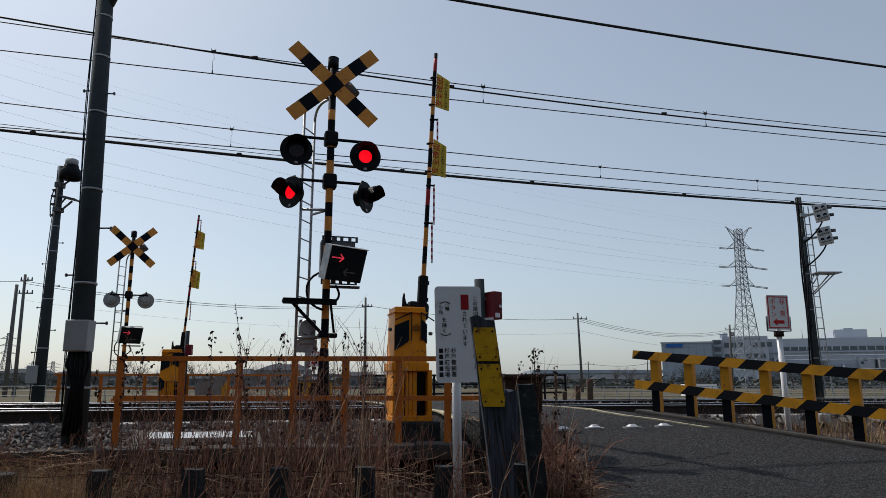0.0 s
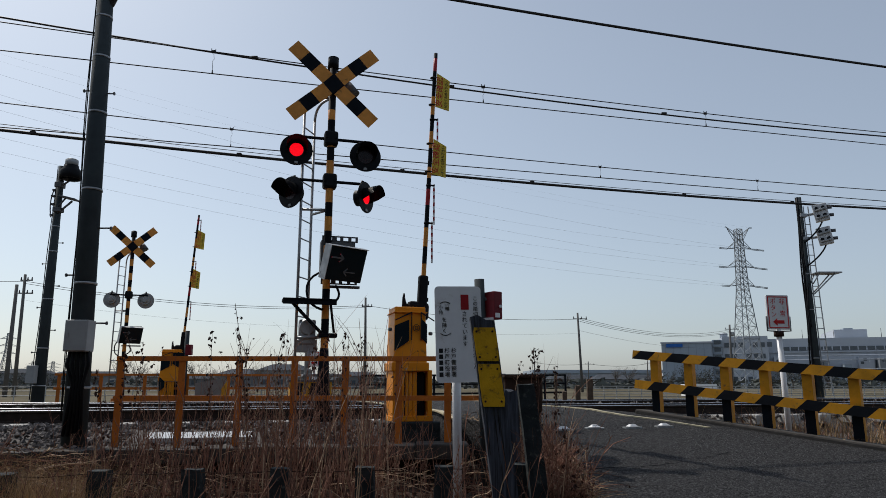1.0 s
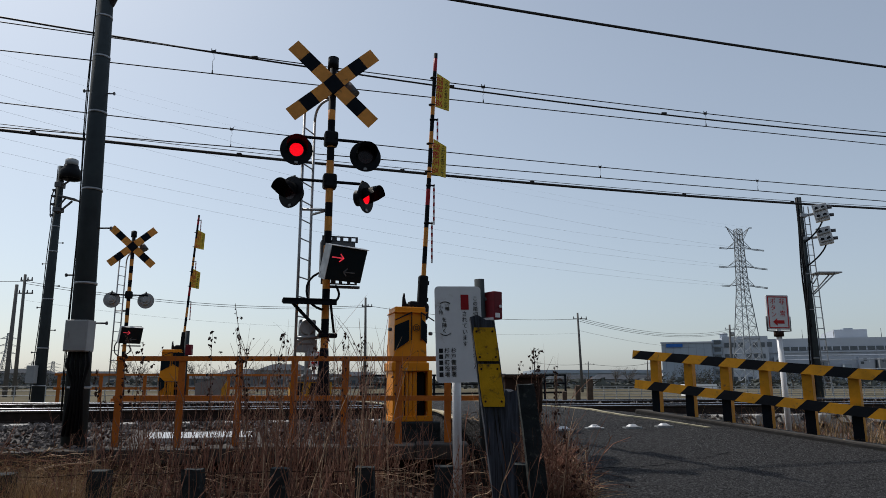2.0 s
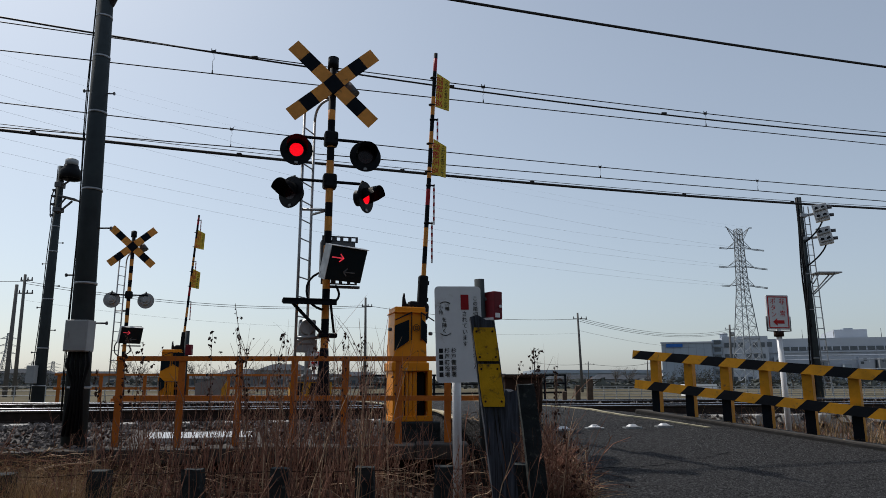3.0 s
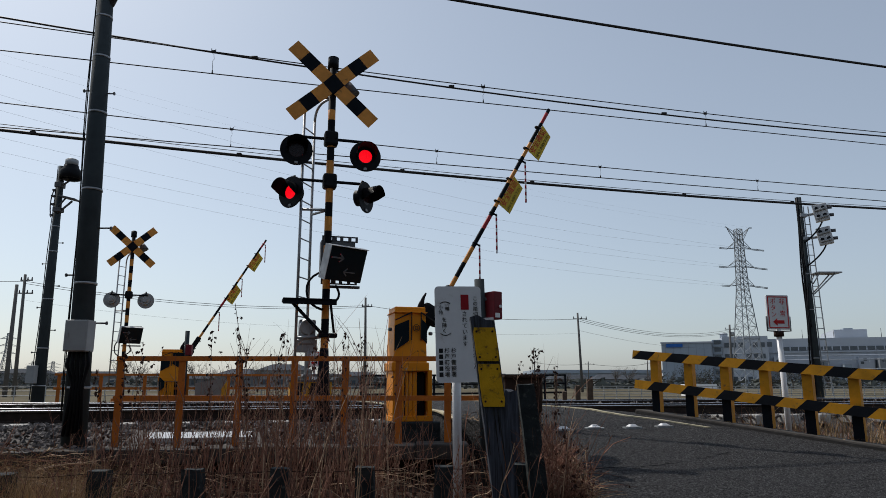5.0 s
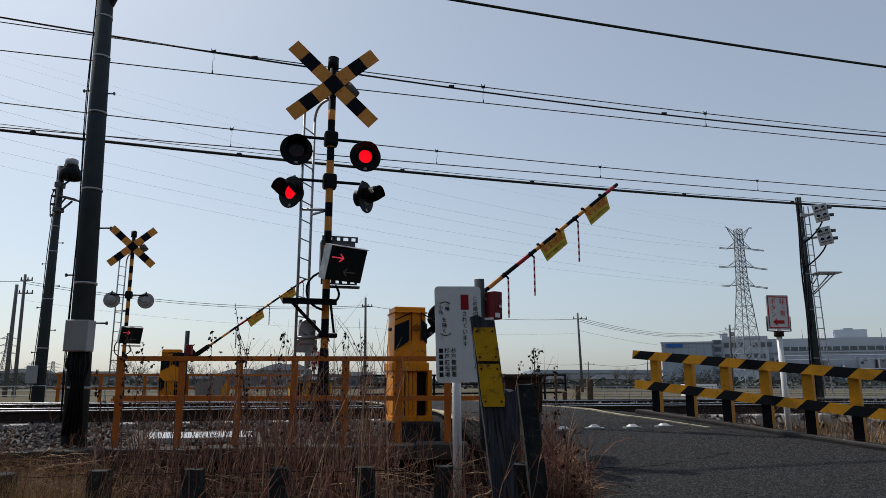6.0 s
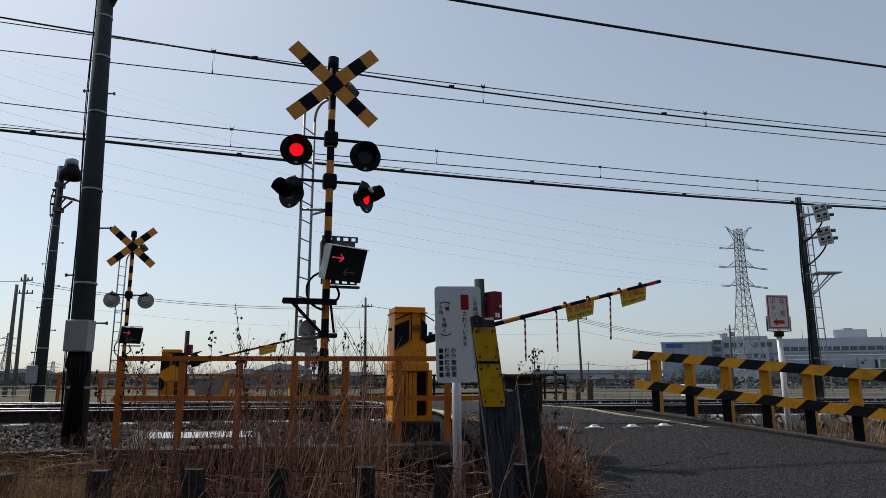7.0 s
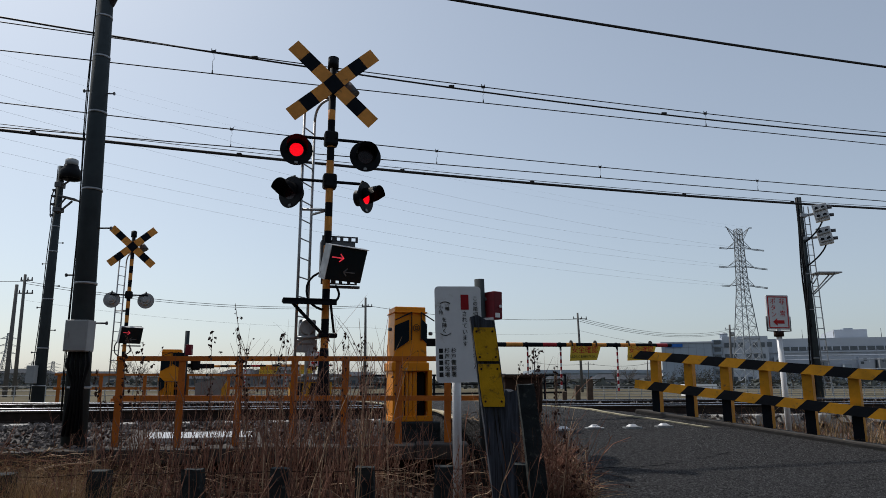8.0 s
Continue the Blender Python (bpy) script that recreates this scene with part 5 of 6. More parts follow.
# thin black ducts and posts past the crossing
for q, w in (((2.932, 15.5, 0.309), 0.1), ((3.196, 15.5, 0.443), 0.12), ((2.627, 15.4, 0.178), 0.09), ((2.096, 15.2, 0.523), 0.05), ((2.41, 15.2, 0.523), 0.05)):
    stake("timber_post", (q[0], q[1], -0.3), q, w, w, ["post_brown"], "short brown timber post across the tracks", "timber posts across the tracks", 0.01, 1.0, 3)
bm = bmesh.new()
box(bm, (0, 0, 0), (0.42, 0.3, 0.36), bevel=0.01)
box(bm, (0, -0.01, 0.19), (0.46, 0.34, 0.03), bevel=0.004)
ob = part("rusty_box", bm, ["rust"])
ob.matrix_basis = pose(0.819, 7.7, 0.262 - 0.05, 0, 0, 16)
tagged(ob, "rusty brown steel box behind dry weeds", "box")
bm = bmesh.new()
box(bm, (0, 0, 0), (0.4, 0.26, 0.3))
ob = part("box_plinth", bm, ["dark_concrete"])
ob.matrix_basis = pose(0.819, 7.7, 0.262 - 0.38, 0, 0, 16)
tagged(ob, "concrete plinth under the rusty box", "plinth")

# equipment across the tracks
bm = bmesh.new()
plate(bm, [(-0.34, 0), (0.32, 0), (0.32, 0.52), (0.18, 0.56), (-0.34, 0.47)], 0, 0.5, FACE)
ob = part("equipment_cover", bm, ["grey_brown", "machine"])
ob.matrix_basis = pose(*(-5.187, 16.0, -0.113), 0, 0, 16)
tagged(ob, "grey brown steel equipment cover across the tracks", "equipment cover")
bm = bmesh.new()
plate(bm, [(0, 0), (0.14, 0), (0.14, 0.52), (0.02, 0.34)], 0.501, 0.505, FACE)
part("yellow_corner", bm, ["rail_yellow"], ob, "yellow warning corner").location = (0.18, 0, 0)
fb = Vector((-5.94, 16.3, 0.018))
t = thing("emergency_button_post", pose(fb.x, fb.y, -0.3), "dark post with a red button box across the tracks", "button post")
bm = bmesh.new()
tube(bm, (0, 0, 0), (0, 0, 1.548 + 0.3), 0.05, seg=12)
part("post", bm, ["pole_concrete"], t)
bm = bmesh.new()
box(bm, (0.1, -0.1, 1.105 + 0.3), (0.14, 0.12, 0.24), bevel=0.01)
part("button_box", bm, ["red_box"], t, "red emergency button box")

sc = Vector((-2.766, 14.8, 0.033))
t = thing("striped_cabinet", pose(sc.x, sc.y, -0.35, 0, 0, 16), "low yellow and black painted cabinet beside the far track", "cabinet")
bm = bmesh.new()
box(bm, (0, 0, 0.42), (0.85, 0.4, 0.62), bevel=0.012)
body = part("body", bm, ["rail_yellow"], t)
bm = bmesh.new()
box(bm, (0, 0, 0.75), (0.95, 0.5, 0.04), bevel=0.006)
part("top", bm, ["steel_dark"], t)
bm = bmesh.new()
box(bm, (0, 0, 0.05), (0.9, 0.46, 0.14), bevel=0.01)
part("plinth", bm, ["dark_concrete"], t)
for k in range(3):
    bm = bmesh.new()
    x = -0.32 + 0.27 * k
    plate(bm, [(x - 0.05, 0.14), (x + 0.06, 0.14), (x + 0.16, 0.7), (x + 0.05, 0.7)], 0.2005, 0.203, FACE)
    part("stripe", bm, ["black"], body)



# ---- the distance ----
def block(parent, name, x0, x1, y0, y1, z0, z1, m_, label=""):
    bm = bmesh.new()
    box(bm, ((x0 + x1) / 2, (y0 + y1) / 2, (z0 + z1) / 2), (abs(x1 - x0), abs(y1 - y0), abs(z1 - z0)))
    return part(name, bm, [m_], parent, label)


def factory():
    g = -0.6
    t = thing("factory", pose(77.59, 250, g, 0, 0, -18), "large pale grey factory with window bands and rooftop plant", "factory building")
    ox = 77.59

    def fx(x):
        return (x - ox) / (math.cos(radians(18)) + x / 250 * math.sin(radians(18)))
    a = block(t, "wing_wall", 0, fx(95.674), 0, 60, 0, 15.095 - g, "facade_blue", "plain blue grey end wing")
    block(a, "sign_bar", fx(79.324), fx(85.148), -0.4, 0, 13.401 - g, 14.597 - g, "blue_ink", "blue sign lettering bar")
    block(a, "parapet", -0.3, fx(95.674), -0.3, 0.2, 14.796 - g, 15.295 - g, "facade")
    s = block(t, "stair_tower", fx(95.874), fx(99.284), 2, 60, 0, 15.894 - g, "facade_blue")
    for k in range(6):
        block(s, "window", fx(96.476), fx(98.883), 1.8, 2.2, 2 + k * 2.6, 3.3 + k * 2.6, "glass_dark")
    b = block(t, "middle_block", fx(99.485), fx(116.132), 4, 60, 0, 17.094 - g, "facade", "pale grey middle block")
    for k in range(7):
        for r in range(4):
            if (k * 3 + r) % 4:
                block(b, "window", fx(100.287) + k * 2.3, fx(100.287) + k * 2.3 + 1.5, 3.8, 4.2, 2.2 + r * 3.9, 3.8 + r * 3.9, "glass_dark")
    c = block(t, "long_hall", fx(116.333), fx(116.333) + 110, 8, 70, 0, 16.207 - g, "facade", "long pale hall")
    zb = 12.055 - g
    block(c, "window_band", fx(121.347), fx(116.333) + 109, 7.7, 8.3, zb, zb + 1.25, "glass_dark", "dark window band")
    block(c, "ledge", fx(116.333), fx(116.333) + 110, 7.2, 8.3, zb - 0.7, zb - 0.3, "facade")
    for k in range(34):
        block(c, "mullion", fx(121.347) + k * 2.6, fx(121.347) + k * 2.6 + 0.35, 7.5, 8.4, zb, zb + 1.3, "facade")
    rnd = random.Random(5)
    x = fx(117.938)
    end = fx(116.333) + 100
    while x < end:
        w = rnd.uniform(1.2, 4.5)
        front = rnd.uniform(1, 6)
        z0 = rnd.choice((0.0, 0.0, 0.0, 2.5, 4.5, 6.5))
        h = rnd.uniform(1.6, 4.0) if z0 else rnd.uniform(3, 9)
        u = block(t, "annex", x, x + w, front, 8, z0, z0 + h, rnd.choice(("facade", "facade_blue", "facade", "galv_far")))
        for k in range(rnd.randint(1, 5)):
            xx = x + rnd.uniform(0.1, max(0.2, w - 1.0))
            zz = z0 + h * rnd.uniform(0.2, 0.75)
            block(u, "window", xx, xx + rnd.uniform(0.5, 1.1), front - 0.15, front + 0.1, zz, zz + rnd.uniform(0.4, 0.9), "glass_dark")
        block(u, "parapet", x - 0.1, x + w + 0.1, front - 0.12, front + 0.1, z0 + h - 0.12, z0 + h + 0.14, "facade")
        x += w + rnd.uniform(-0.6, 1.6)
    for z0 in (zb - 2.0, zb - 3.4, 6.2):
        bm = bmesh.new()
        tube(bm, (fx(121.347), 0.8, z0), (end, 0.8, z0), 0.13, seg=6)
        for k in range(24):
            xx = fx(121.347) + (end - fx(121.347)) * k / 23
            tube(bm, (xx, 0.8, z0 - 1.2), (xx, 0.8, z0 + 0.1), 0.06, seg=5)
            tube(bm, (xx, 0.8, z0), (xx, 8, z0), 0.06, seg=5)
        part("pipe_run", bm, ["facade"], t, "pale pipe run on brackets")
    for k in range(26):
        xx = fx(118.5) + rnd.uniform(0, 90)
        z0 = rnd.uniform(0.5, 5)
        bm = bmesh.new()
        tube(bm, (xx, 0.6, z0), (xx, 0.6, z0 + rnd.uniform(3, 6)), rnd.uniform(0.1, 0.3), seg=8)
        tube(bm, (xx, 0.6, z0 + 1), (xx, 8, z0 + 1), 0.1, seg=5)
        part("duct", bm, [rnd.choice(("facade", "galv_far", "facade_blue"))], t)
    for k in range(7):
        x0 = fx(79.0) + k * 2.55
        block(a, "panel_joint", x0, x0 + 0.1, -0.06, 0.05, 0.5, 14.7 - g, "galv_far")
    for k in range(5):
        block(s, "floor_band", fx(95.874), fx(99.284), 1.6, 2.1, 3.5 + k * 2.6, 3.75 + k * 2.6, "galv_far")
    bm = bmesh.new()
    tube(bm, (fx(100.6), 8, 17.0 - g), (fx(100.6), 8, 18.0 - g), 1.3, 1.3, 16)
    tube(bm, (fx(100.6), 8, 18.0 - g), (fx(100.6), 8, 18.5 - g), 1.6, 1.1, 16)
    part("roof_tank", bm, ["facade"], t, "round white roof tank")
    p = block(t, "penthouse", fx(143.341), fx(155.915), 16, 40, 16.025 - g - 1, 19.51 - g, "facade")
    block(p, "tank", fx(147.532), fx(151.095), 18, 24, 19.51 - g, 20.101 - g, "facade_blue")
    for x in (fx(129.761), fx(141.407), fx(159.082)):
        bm = bmesh.new()
        tube(bm, (x, 9, 16.025 - g), (x, 9, 19.294 - g), 0.1, 0.05, 6)
        part("aerial", bm, ["steel_dark"], t)


factory()


def pylon(base, top_z, w0, w1, yaw, arms, label, r=0.13):
    t = thing("pylon", pose(*base, 0, 0, yaw), label, "pylon", "lattice pylons in the distance")
    H = top_z - base[2]
    bm = bmesh.new()

    def wide(z):
        k = z / H
        return (w0 * (1 - k / 0.62) + w1 * 1.5 * (k / 0.62)) / 2 if k < 0.62 else (w1 * 1.5 + (w1 - w1 * 1.5) * (k - 0.62) / 0.38) / 2
    levels = [0]
    while levels[-1] < H * 0.985:
        levels.append(min(H, levels[-1] + max(1.5, wide(levels[-1]) * 1.5)))
    cor = ((-1, -1), (1, -1), (1, 1), (-1, 1))
    for z0, z1 in zip(levels, levels[1:]):
        a, b = wide(z0), wide(z1)
        for i in range(4):
            c, d = cor[i], cor[(i + 1) % 4]
            p0, p1 = (c[0] * a, c[1] * a, z0), (c[0] * b, c[1] * b, z1)
            q0, q1 = (d[0] * a, d[1] * a, z0), (d[0] * b, d[1] * b, z1)
            tube(bm, p0, p1, r, seg=4, caps=False)
            tube(bm, p0, q1, r * 0.55, seg=3, caps=False)
            tube(bm, q0, p1, r * 0.55, seg=3, caps=False)
            tube(bm, p1, q1, r * 0.55, seg=3, caps=False)
    part("lattice_tower", bm, ["galv_far"], t, "grey steel lattice tower")
    tips = []
    for z, half in arms:
        for s in (-1, 1):
            bm = bmesh.new()
            w = wide(z)
            crown = z > H * 0.905 and r < 0.2
            tip = Vector((s * half, 0, H if crown else z - 0.3))
            for dy in (-1, 1):
                tube(bm, (s * w, dy * w, z), tip, r * 0.7, seg=4, caps=False)
                tube(bm, (s * w, dy * w, z + 1.8), tip, r * 0.6, seg=4, caps=False)
            for k in (0.35, 0.65):
                p = Vector((s * w, 0, z)).lerp(tip, k)
                tube(bm, p + Vector((0, -w * (1 - k), 0)), p + Vector((0, w * (1 - k), 1.8 * (1 - k))), r * 0.4, seg=3, caps=False)
            arm = part("cross_arm", bm, ["galv_far"], t)
            bm = bmesh.new()
            out = tip + (Vector((s * 0.6, -0.4, -0.1)) if crown else Vector((s * 3.0, -1.2, -0.55 if s > 0 else -0.1)))
            for dz in (-0.14, 0.14):
                tube(bm, tip + Vector((0, 0, dz)), out + Vector((0, 0, dz)), 0.06 if crown else 0.085, seg=6)
            part("insulator", bm, ["steel_dark"], arm, "dark insulator string")
            tips.append(Matrix(t.matrix_basis) @ out)
    return t, tips


_, tips = pylon((82.194, 190, -0.6), 43.485, 6.6, 1.5, 8,
                [(37.38 + 0.9, 3.6), (32.137 + 0.9, 4.1), (26.948 + 0.9, 3.7), (40.3, 3.4)],
                "tall grey steel lattice pylon in front of the factory")
LINES = ((1, (-95.41, 105, 57.21), 5.07), (0, (-94.84, 105, 53.69), 5.81), (3, (-94.28, 105, 50.2), 4.61), (2, (-93.39, 105, 44.65), 3.86),
         (5, (-92.96, 105, 41.94), 3.47), (4, (-92.59, 105, 39.63), 3.88), (6, (-95.73, 105, 59.21), 4.18), (7, (-95.93, 105, 60.5), 4.1))
for k, end, sag in LINES:
    line_between("power_line", end, tips[k], sag, 0.006 if k > 5 else 0.012, "thin high voltage power line far overhead", (), "high voltage lines")
for base, z, w in (((-496.457, 900, -12.324), 29.952, 12), ((-580.15, 1000, -13.727), 33.246, 12), ((-370.916, 600, -8.112), 43.957, 12)):
    pylon((base[0], base[1], -0.6), z, w, 2.5, 20, [((z + 0.6) * 0.62, 6), ((z + 0.6) * 0.76, 7), ((z + 0.6) * 0.9, 6)], "tiny lattice pylon on the far horizon", 0.3)


def utility_pole(base, top, r, label, arm_at, seed, case=False):
    base, top = Vector(base), Vector(top)
    t = thing("utility_pole", Matrix.Translation(base), label, "utility pole", "utility poles along the far road")
    up = top - base
    bm = bmesh.new()
    tube(bm, (0, 0, -0.3), up, r, r * 0.65, 12)
    part("shaft", bm, ["pole_far"], t)
    for k, w in arm_at:
        bm = bmesh.new()
        c = up * k
        box(bm, c + Vector((w * 0.15, 0, 0)), (w, 0.1, 0.1))
        for s in (-0.3, 0.25, 0.6):
            tube(bm, c + Vector((w * s, 0, 0.05)), c + Vector((w * s, 0, 0.28)), 0.06, 0.04, 8)
        part("cross_arm", bm, ["steel_dark"], t)
    if case:
        bm = bmesh.new()
        tube(bm, up * 0.85 + Vector((0.4, -0.1, -0.3)), up * 0.85 + Vector((0.4, -0.1, 0.4)), 0.25, 0.25, 12)
        part("transformer", bm, ["grey_paint"], t)
    return t


utility_pole((-33.826, 55, -0.462), (-33.875, 55, 8.157), 0.19, "plain dark utility pole beside the far road", (), 1)
utility_pole((-34.936, 58, -0.504), (-35.111, 58, 9.448), 0.17, "dark utility pole with a cross arm and wires", ((0.95, 1.0), (0.84, 1.2)), 2)
utility_pole((-8.215, 75, -0.16), (-8.363, 75, 9.594), 0.17, "utility pole with cross arms carrying wires", ((0.9, 1.1),), 4)
utility_pole((15.685, 80, -0.191), (15.432, 80, 8.453), 0.16, "dark utility pole standing beyond the tracks", ((0.92, 1.6),), 5)
utility_pole((48.864, 120, -0.442), (49.152, 120, 10.487), 0.24, "utility pole with a transformer near the factory", ((0.93, 2.4),), 6, True)
for b, q in (((47.102, 230, -1.132), (47.278, 230, 7.885)), ((66.088, 230, -1.132), (66.615, 230, 8.249)), ((29.575, 230, -1.132), (29.82, 230, 8.613))):
    utility_pole(b, q, 0.22, "small distant utility pole beyond the fields", ((0.9, 3.0),), 7)
G = "wires between utility poles"
for p, q, sag, r in (((-38.878, 55, 8.611), (-35.045, 58, 8.872), 0.1, 0.02), ((-35.045, 58, 8.872), (-8.284, 75, 8.737), 0.9, 0.022), ((-35.023, 58, 8.681), (-8.28, 75, 8.554), 0.9, 0.02), ((-8.284, 75, 8.737), (15.471, 80, 7.74), 0.6, 0.022),
                     ((15.67, 80, 7.87), (49.083, 120, 9.618), 1.2, 0.022), ((15.662, 80, 7.676), (49.06, 120, 9.328), 1.2, 0.022), ((15.655, 80, 7.482), (49.045, 120, 9.136), 1.2, 0.022),
                     ((-34.859, 58, 7.253), (-8.234, 75, 6.369), 0.6, 0.006), ((-8.234, 75, 6.369), (15.475, 80, 6.13), 0.4, 0.006), ((15.487, 80, 6.451), (48.849, 120, 6.642), 0.8, 0.012),
                     ((29.609, 230, 7.522), (47.25, 230, 7.159), 0.6, 0.05), ((47.25, 230, 7.159), (66.554, 230, 7.159), 0.8, 0.05)):
    line_between("wire", p, q, sag, r, "thin wires strung between utility poles", (), G)


# houses and sheds beyond the fields
def house(x, y, w, d, h, rh, yaw, label, shed=False):
    t = thing("house", pose(x, y, -0.7, 0, 0, yaw), label, "house", "houses beyond the fields")
    bm = bmesh.new()
    box(bm, (0, 0, h / 2), (w, d, h))
    part("wall", bm, ["house"], t)
    bm = bmesh.new()
    e = 0.5
    v = [bm.verts.new(p) for p in ((-w / 2 - e, -d / 2 - e, h), (w / 2 + e, -d / 2 - e, h), (w / 2 + e, d / 2 + e, h), (-w / 2 - e, d / 2 + e, h), (-w / 2 * 0.6, 0, h + rh), (w / 2 * 0.6, 0, h + rh))]
    for f in ((0, 1, 5, 4), (1, 2, 5), (2, 3, 4, 5), (3, 0, 4), (3, 2, 1, 0)):
        bm.faces.new([v[i] for i in f])
    part("roof", bm, ["roof"], t)
    n = max(2, int(w / 3))
    for k in range(n):
        for z in ((1.2, 3.8) if h > 4.5 else (1.2,)):
            bm = bmesh.new()
            box(bm, (-w / 2 + (k + 0.5) * w / n, -d / 2 - 0.03, z + 0.5), (1.3, 0.1, 1.1))
            part("window", bm, ["glass_dark"], t)


rnd = random.Random(11)
for px0, Y in [(-60, 190), (-20, 210), (30, 230), (75, 200), (118, 240), (160, 210), (205, 190), (250, 230), (300, 210), (355, 180), (400, 220), (440, 170), (470, 190), (515, 160), (560, 200), (600, 230), (640, 190), (690, 220), (730, 240), (870, 220), (900, 260)]:
    x = (px0 - 784) / 1210 * Y
    house(x, Y, rnd.uniform(8, 13), rnd.uniform(7, 9), rnd.choice((2.6, 3.4, 4.2)), rnd.uniform(1.0, 1.6), rnd.uniform(-30, 30), rnd.choice(("distant house with a dark tiled roof", "distant two storey house with pale walls")))
t = thing("warehouse", pose(44.792, 330, -0.7), "long low grey warehouse on the horizon", "warehouse")
wl = 98.49 - 42.172
block(t, "wall", -2, wl, 0, 40, 0, 5.721 + 0.7, "facade_blue")
block(t, "roof", -3, wl + 1, -1, 41, 5.721 + 0.7, 7.277 + 0.7, "facade_blue")
for k in range(22):
    block(t, "window", k * 2.6, k * 2.6 + 1.2, -0.2, 0.2, 3.6, 5.2, "glass_dark")
for px0, Y in ((985, 240), (1010, 250), (1062, 240), (1090, 260), (1120, 250)):
    house((px0 - 784) / 1210 * Y, Y, 9, 8, 3.0, 1.6, rnd.uniform(-20, 20), "distant house with a dark tiled roof")
block(thing("white_shed", pose(21.922, 60, -0.6), "small white shed near the factory fence", "shed"), "wall", -1.2, 1.2, 0, 2, 0, 0.402 + 0.6, "white")


# trees: trunk, limbs and many small leaf clumps
def tree(x, y, h, w, leafy, seed, label):
    rnd = random.Random(seed)
    t = thing("tree", pose(x, y, -0.7), label, "tree", "trees beyond the fields")
    bm = bmesh.new()
    tube(bm, (0, 0, 0), (0, 0, h * 0.45), h * 0.03, h * 0.018, 7)
    ends = []
    for k in range(9):
        a = rnd.uniform(0, 6.28)
        e = Vector((math.cos(a) * w * rnd.uniform(0.2, 0.5), math.sin(a) * w * rnd.uniform(0.2, 0.5), h * rnd.uniform(0.6, 1.0)))
        s = Vector((0, 0, h * rnd.uniform(0.2, 0.45)))
        tube(bm, s, e, h * 0.012, h * 0.004, 5)
        ends.append((s, e))
        if not leafy:
            for j in range(9):
                p = s.lerp(e, rnd.uniform(0.3, 1))
                q = p + Vector((rnd.uniform(-1, 1) * w * 0.22, rnd.uniform(-1, 1) * w * 0.22, rnd.uniform(0.02, 0.22) * h))
                tube(bm, p, q, h * 0.004, h * 0.0015, 3)
                for i in range(3):
                    u = p.lerp(q, rnd.uniform(0.3, 0.9))
                    tube(bm, u, u + Vector((rnd.uniform(-1, 1) * w * 0.1, rnd.uniform(-1, 1) * w * 0.1, rnd.uniform(0.0, 0.12) * h)), h * 0.002, h * 0.001, 3)
    part("trunk", bm, ["bare_tree"], t)
    if leafy:
        bm = bmesh.new()
        for k in range(260):
            s, e = rnd.choice(ends)
            c = s.lerp(e, rnd.uniform(0.35, 1.05)) + Vector((rnd.gauss(0, 1) * w * 0.11, rnd.gauss(0, 1) * w * 0.11, rnd.gauss(0, 1) * h * 0.07))
            r = h * rnd.uniform(0.02, 0.05)
            vs = [bm.verts.new(c + Vector((rnd.uniform(-1, 1), rnd.uniform(-1, 1), rnd.uniform(-0.8, 0.8))) * r) for _ in range(4)]
            for f in ((0, 1, 2), (0, 2, 3), (0, 1, 3), (1, 2, 3)):
                bm.faces.new([vs[i] for i in f])
        part("crown", bm, ["hazed_far_tree"], t, "uneven dark crown of small leaves")


for i, (px0, Y, h, leafy) in enumerate([(232, 120, 5.2, 0), (262, 125, 5.0, 0), (285, 120, 3.6, 0), (362, 115, 4.8, 0), (385, 118, 4.0, 0), (395, 120, 3.5, 0), (470, 110, 4.0, 0), (500, 130, 4.0, 0), (20, 160, 5, 1), (60, 150, 4.0, 1), (110, 160, 4.4, 1), (150, 170, 4, 1), (190, 150, 4, 1),
                                        (420, 150, 4, 1), (540, 150, 4, 1), (590, 160, 5, 1), (620, 150, 4, 1), (660, 170, 5, 1), (1078, 200, 6, 0), (1100, 200, 6, 0), (995, 190, 4, 0), (1020, 210, 4, 0), (1140, 210, 5, 0),
                                        (1172, 150, 4.0, 1), (1198, 150, 4.8, 1), (1222, 150, 4.2, 1), (1240, 150, 4.6, 1), (1262, 160, 3.6, 1), (1380, 150, 5, 1), (1362, 150, 4.4, 1), (1440, 140, 4, 1), (1530, 140, 4, 1)]):
    tree((px0 - 784) / 1210 * Y, Y, h, h * 0.9, leafy, 100 + i, "small distant evergreen tree with an uneven crown" if leafy else "distant bare winter tree with fine twigs")


def hedge():
    """A rough far belt of scrub along the horizon."""
    rnd = random.Random(3)
    vs, fs = [], []
    for k in range(5200):
        px0 = rnd.uniform(-120, 1700)
        Y = rnd.uniform(165, 290)
        x = (px0 - 784) / 1210 * Y
        r = rnd.uniform(0.5, 1.3)
        c = Vector((x, Y, -0.6 + rnd.random() ** 1.6 * 2.3))
        n = len(vs)
        for _ in range(4):
            vs.append(c + Vector((rnd.uniform(-1.5, 1.5), rnd.uniform(-1, 1), rnd.uniform(-0.8, 0.8))) * r)
        fs += [(n, n + 1, n + 2), (n, n + 2, n + 3), (n, n + 1, n + 3), (n + 1, n + 2, n + 3)]
    me = bpy.data.meshes.new("far_scrub")
    me.from_pydata(vs, [], fs)
    me.materials.append(M["hazed_far_tree"])
    tagged(new("far_scrub", me), "dark belt of scrub and hedges beyond the fields", "scrub", kind="stuff")


hedge()


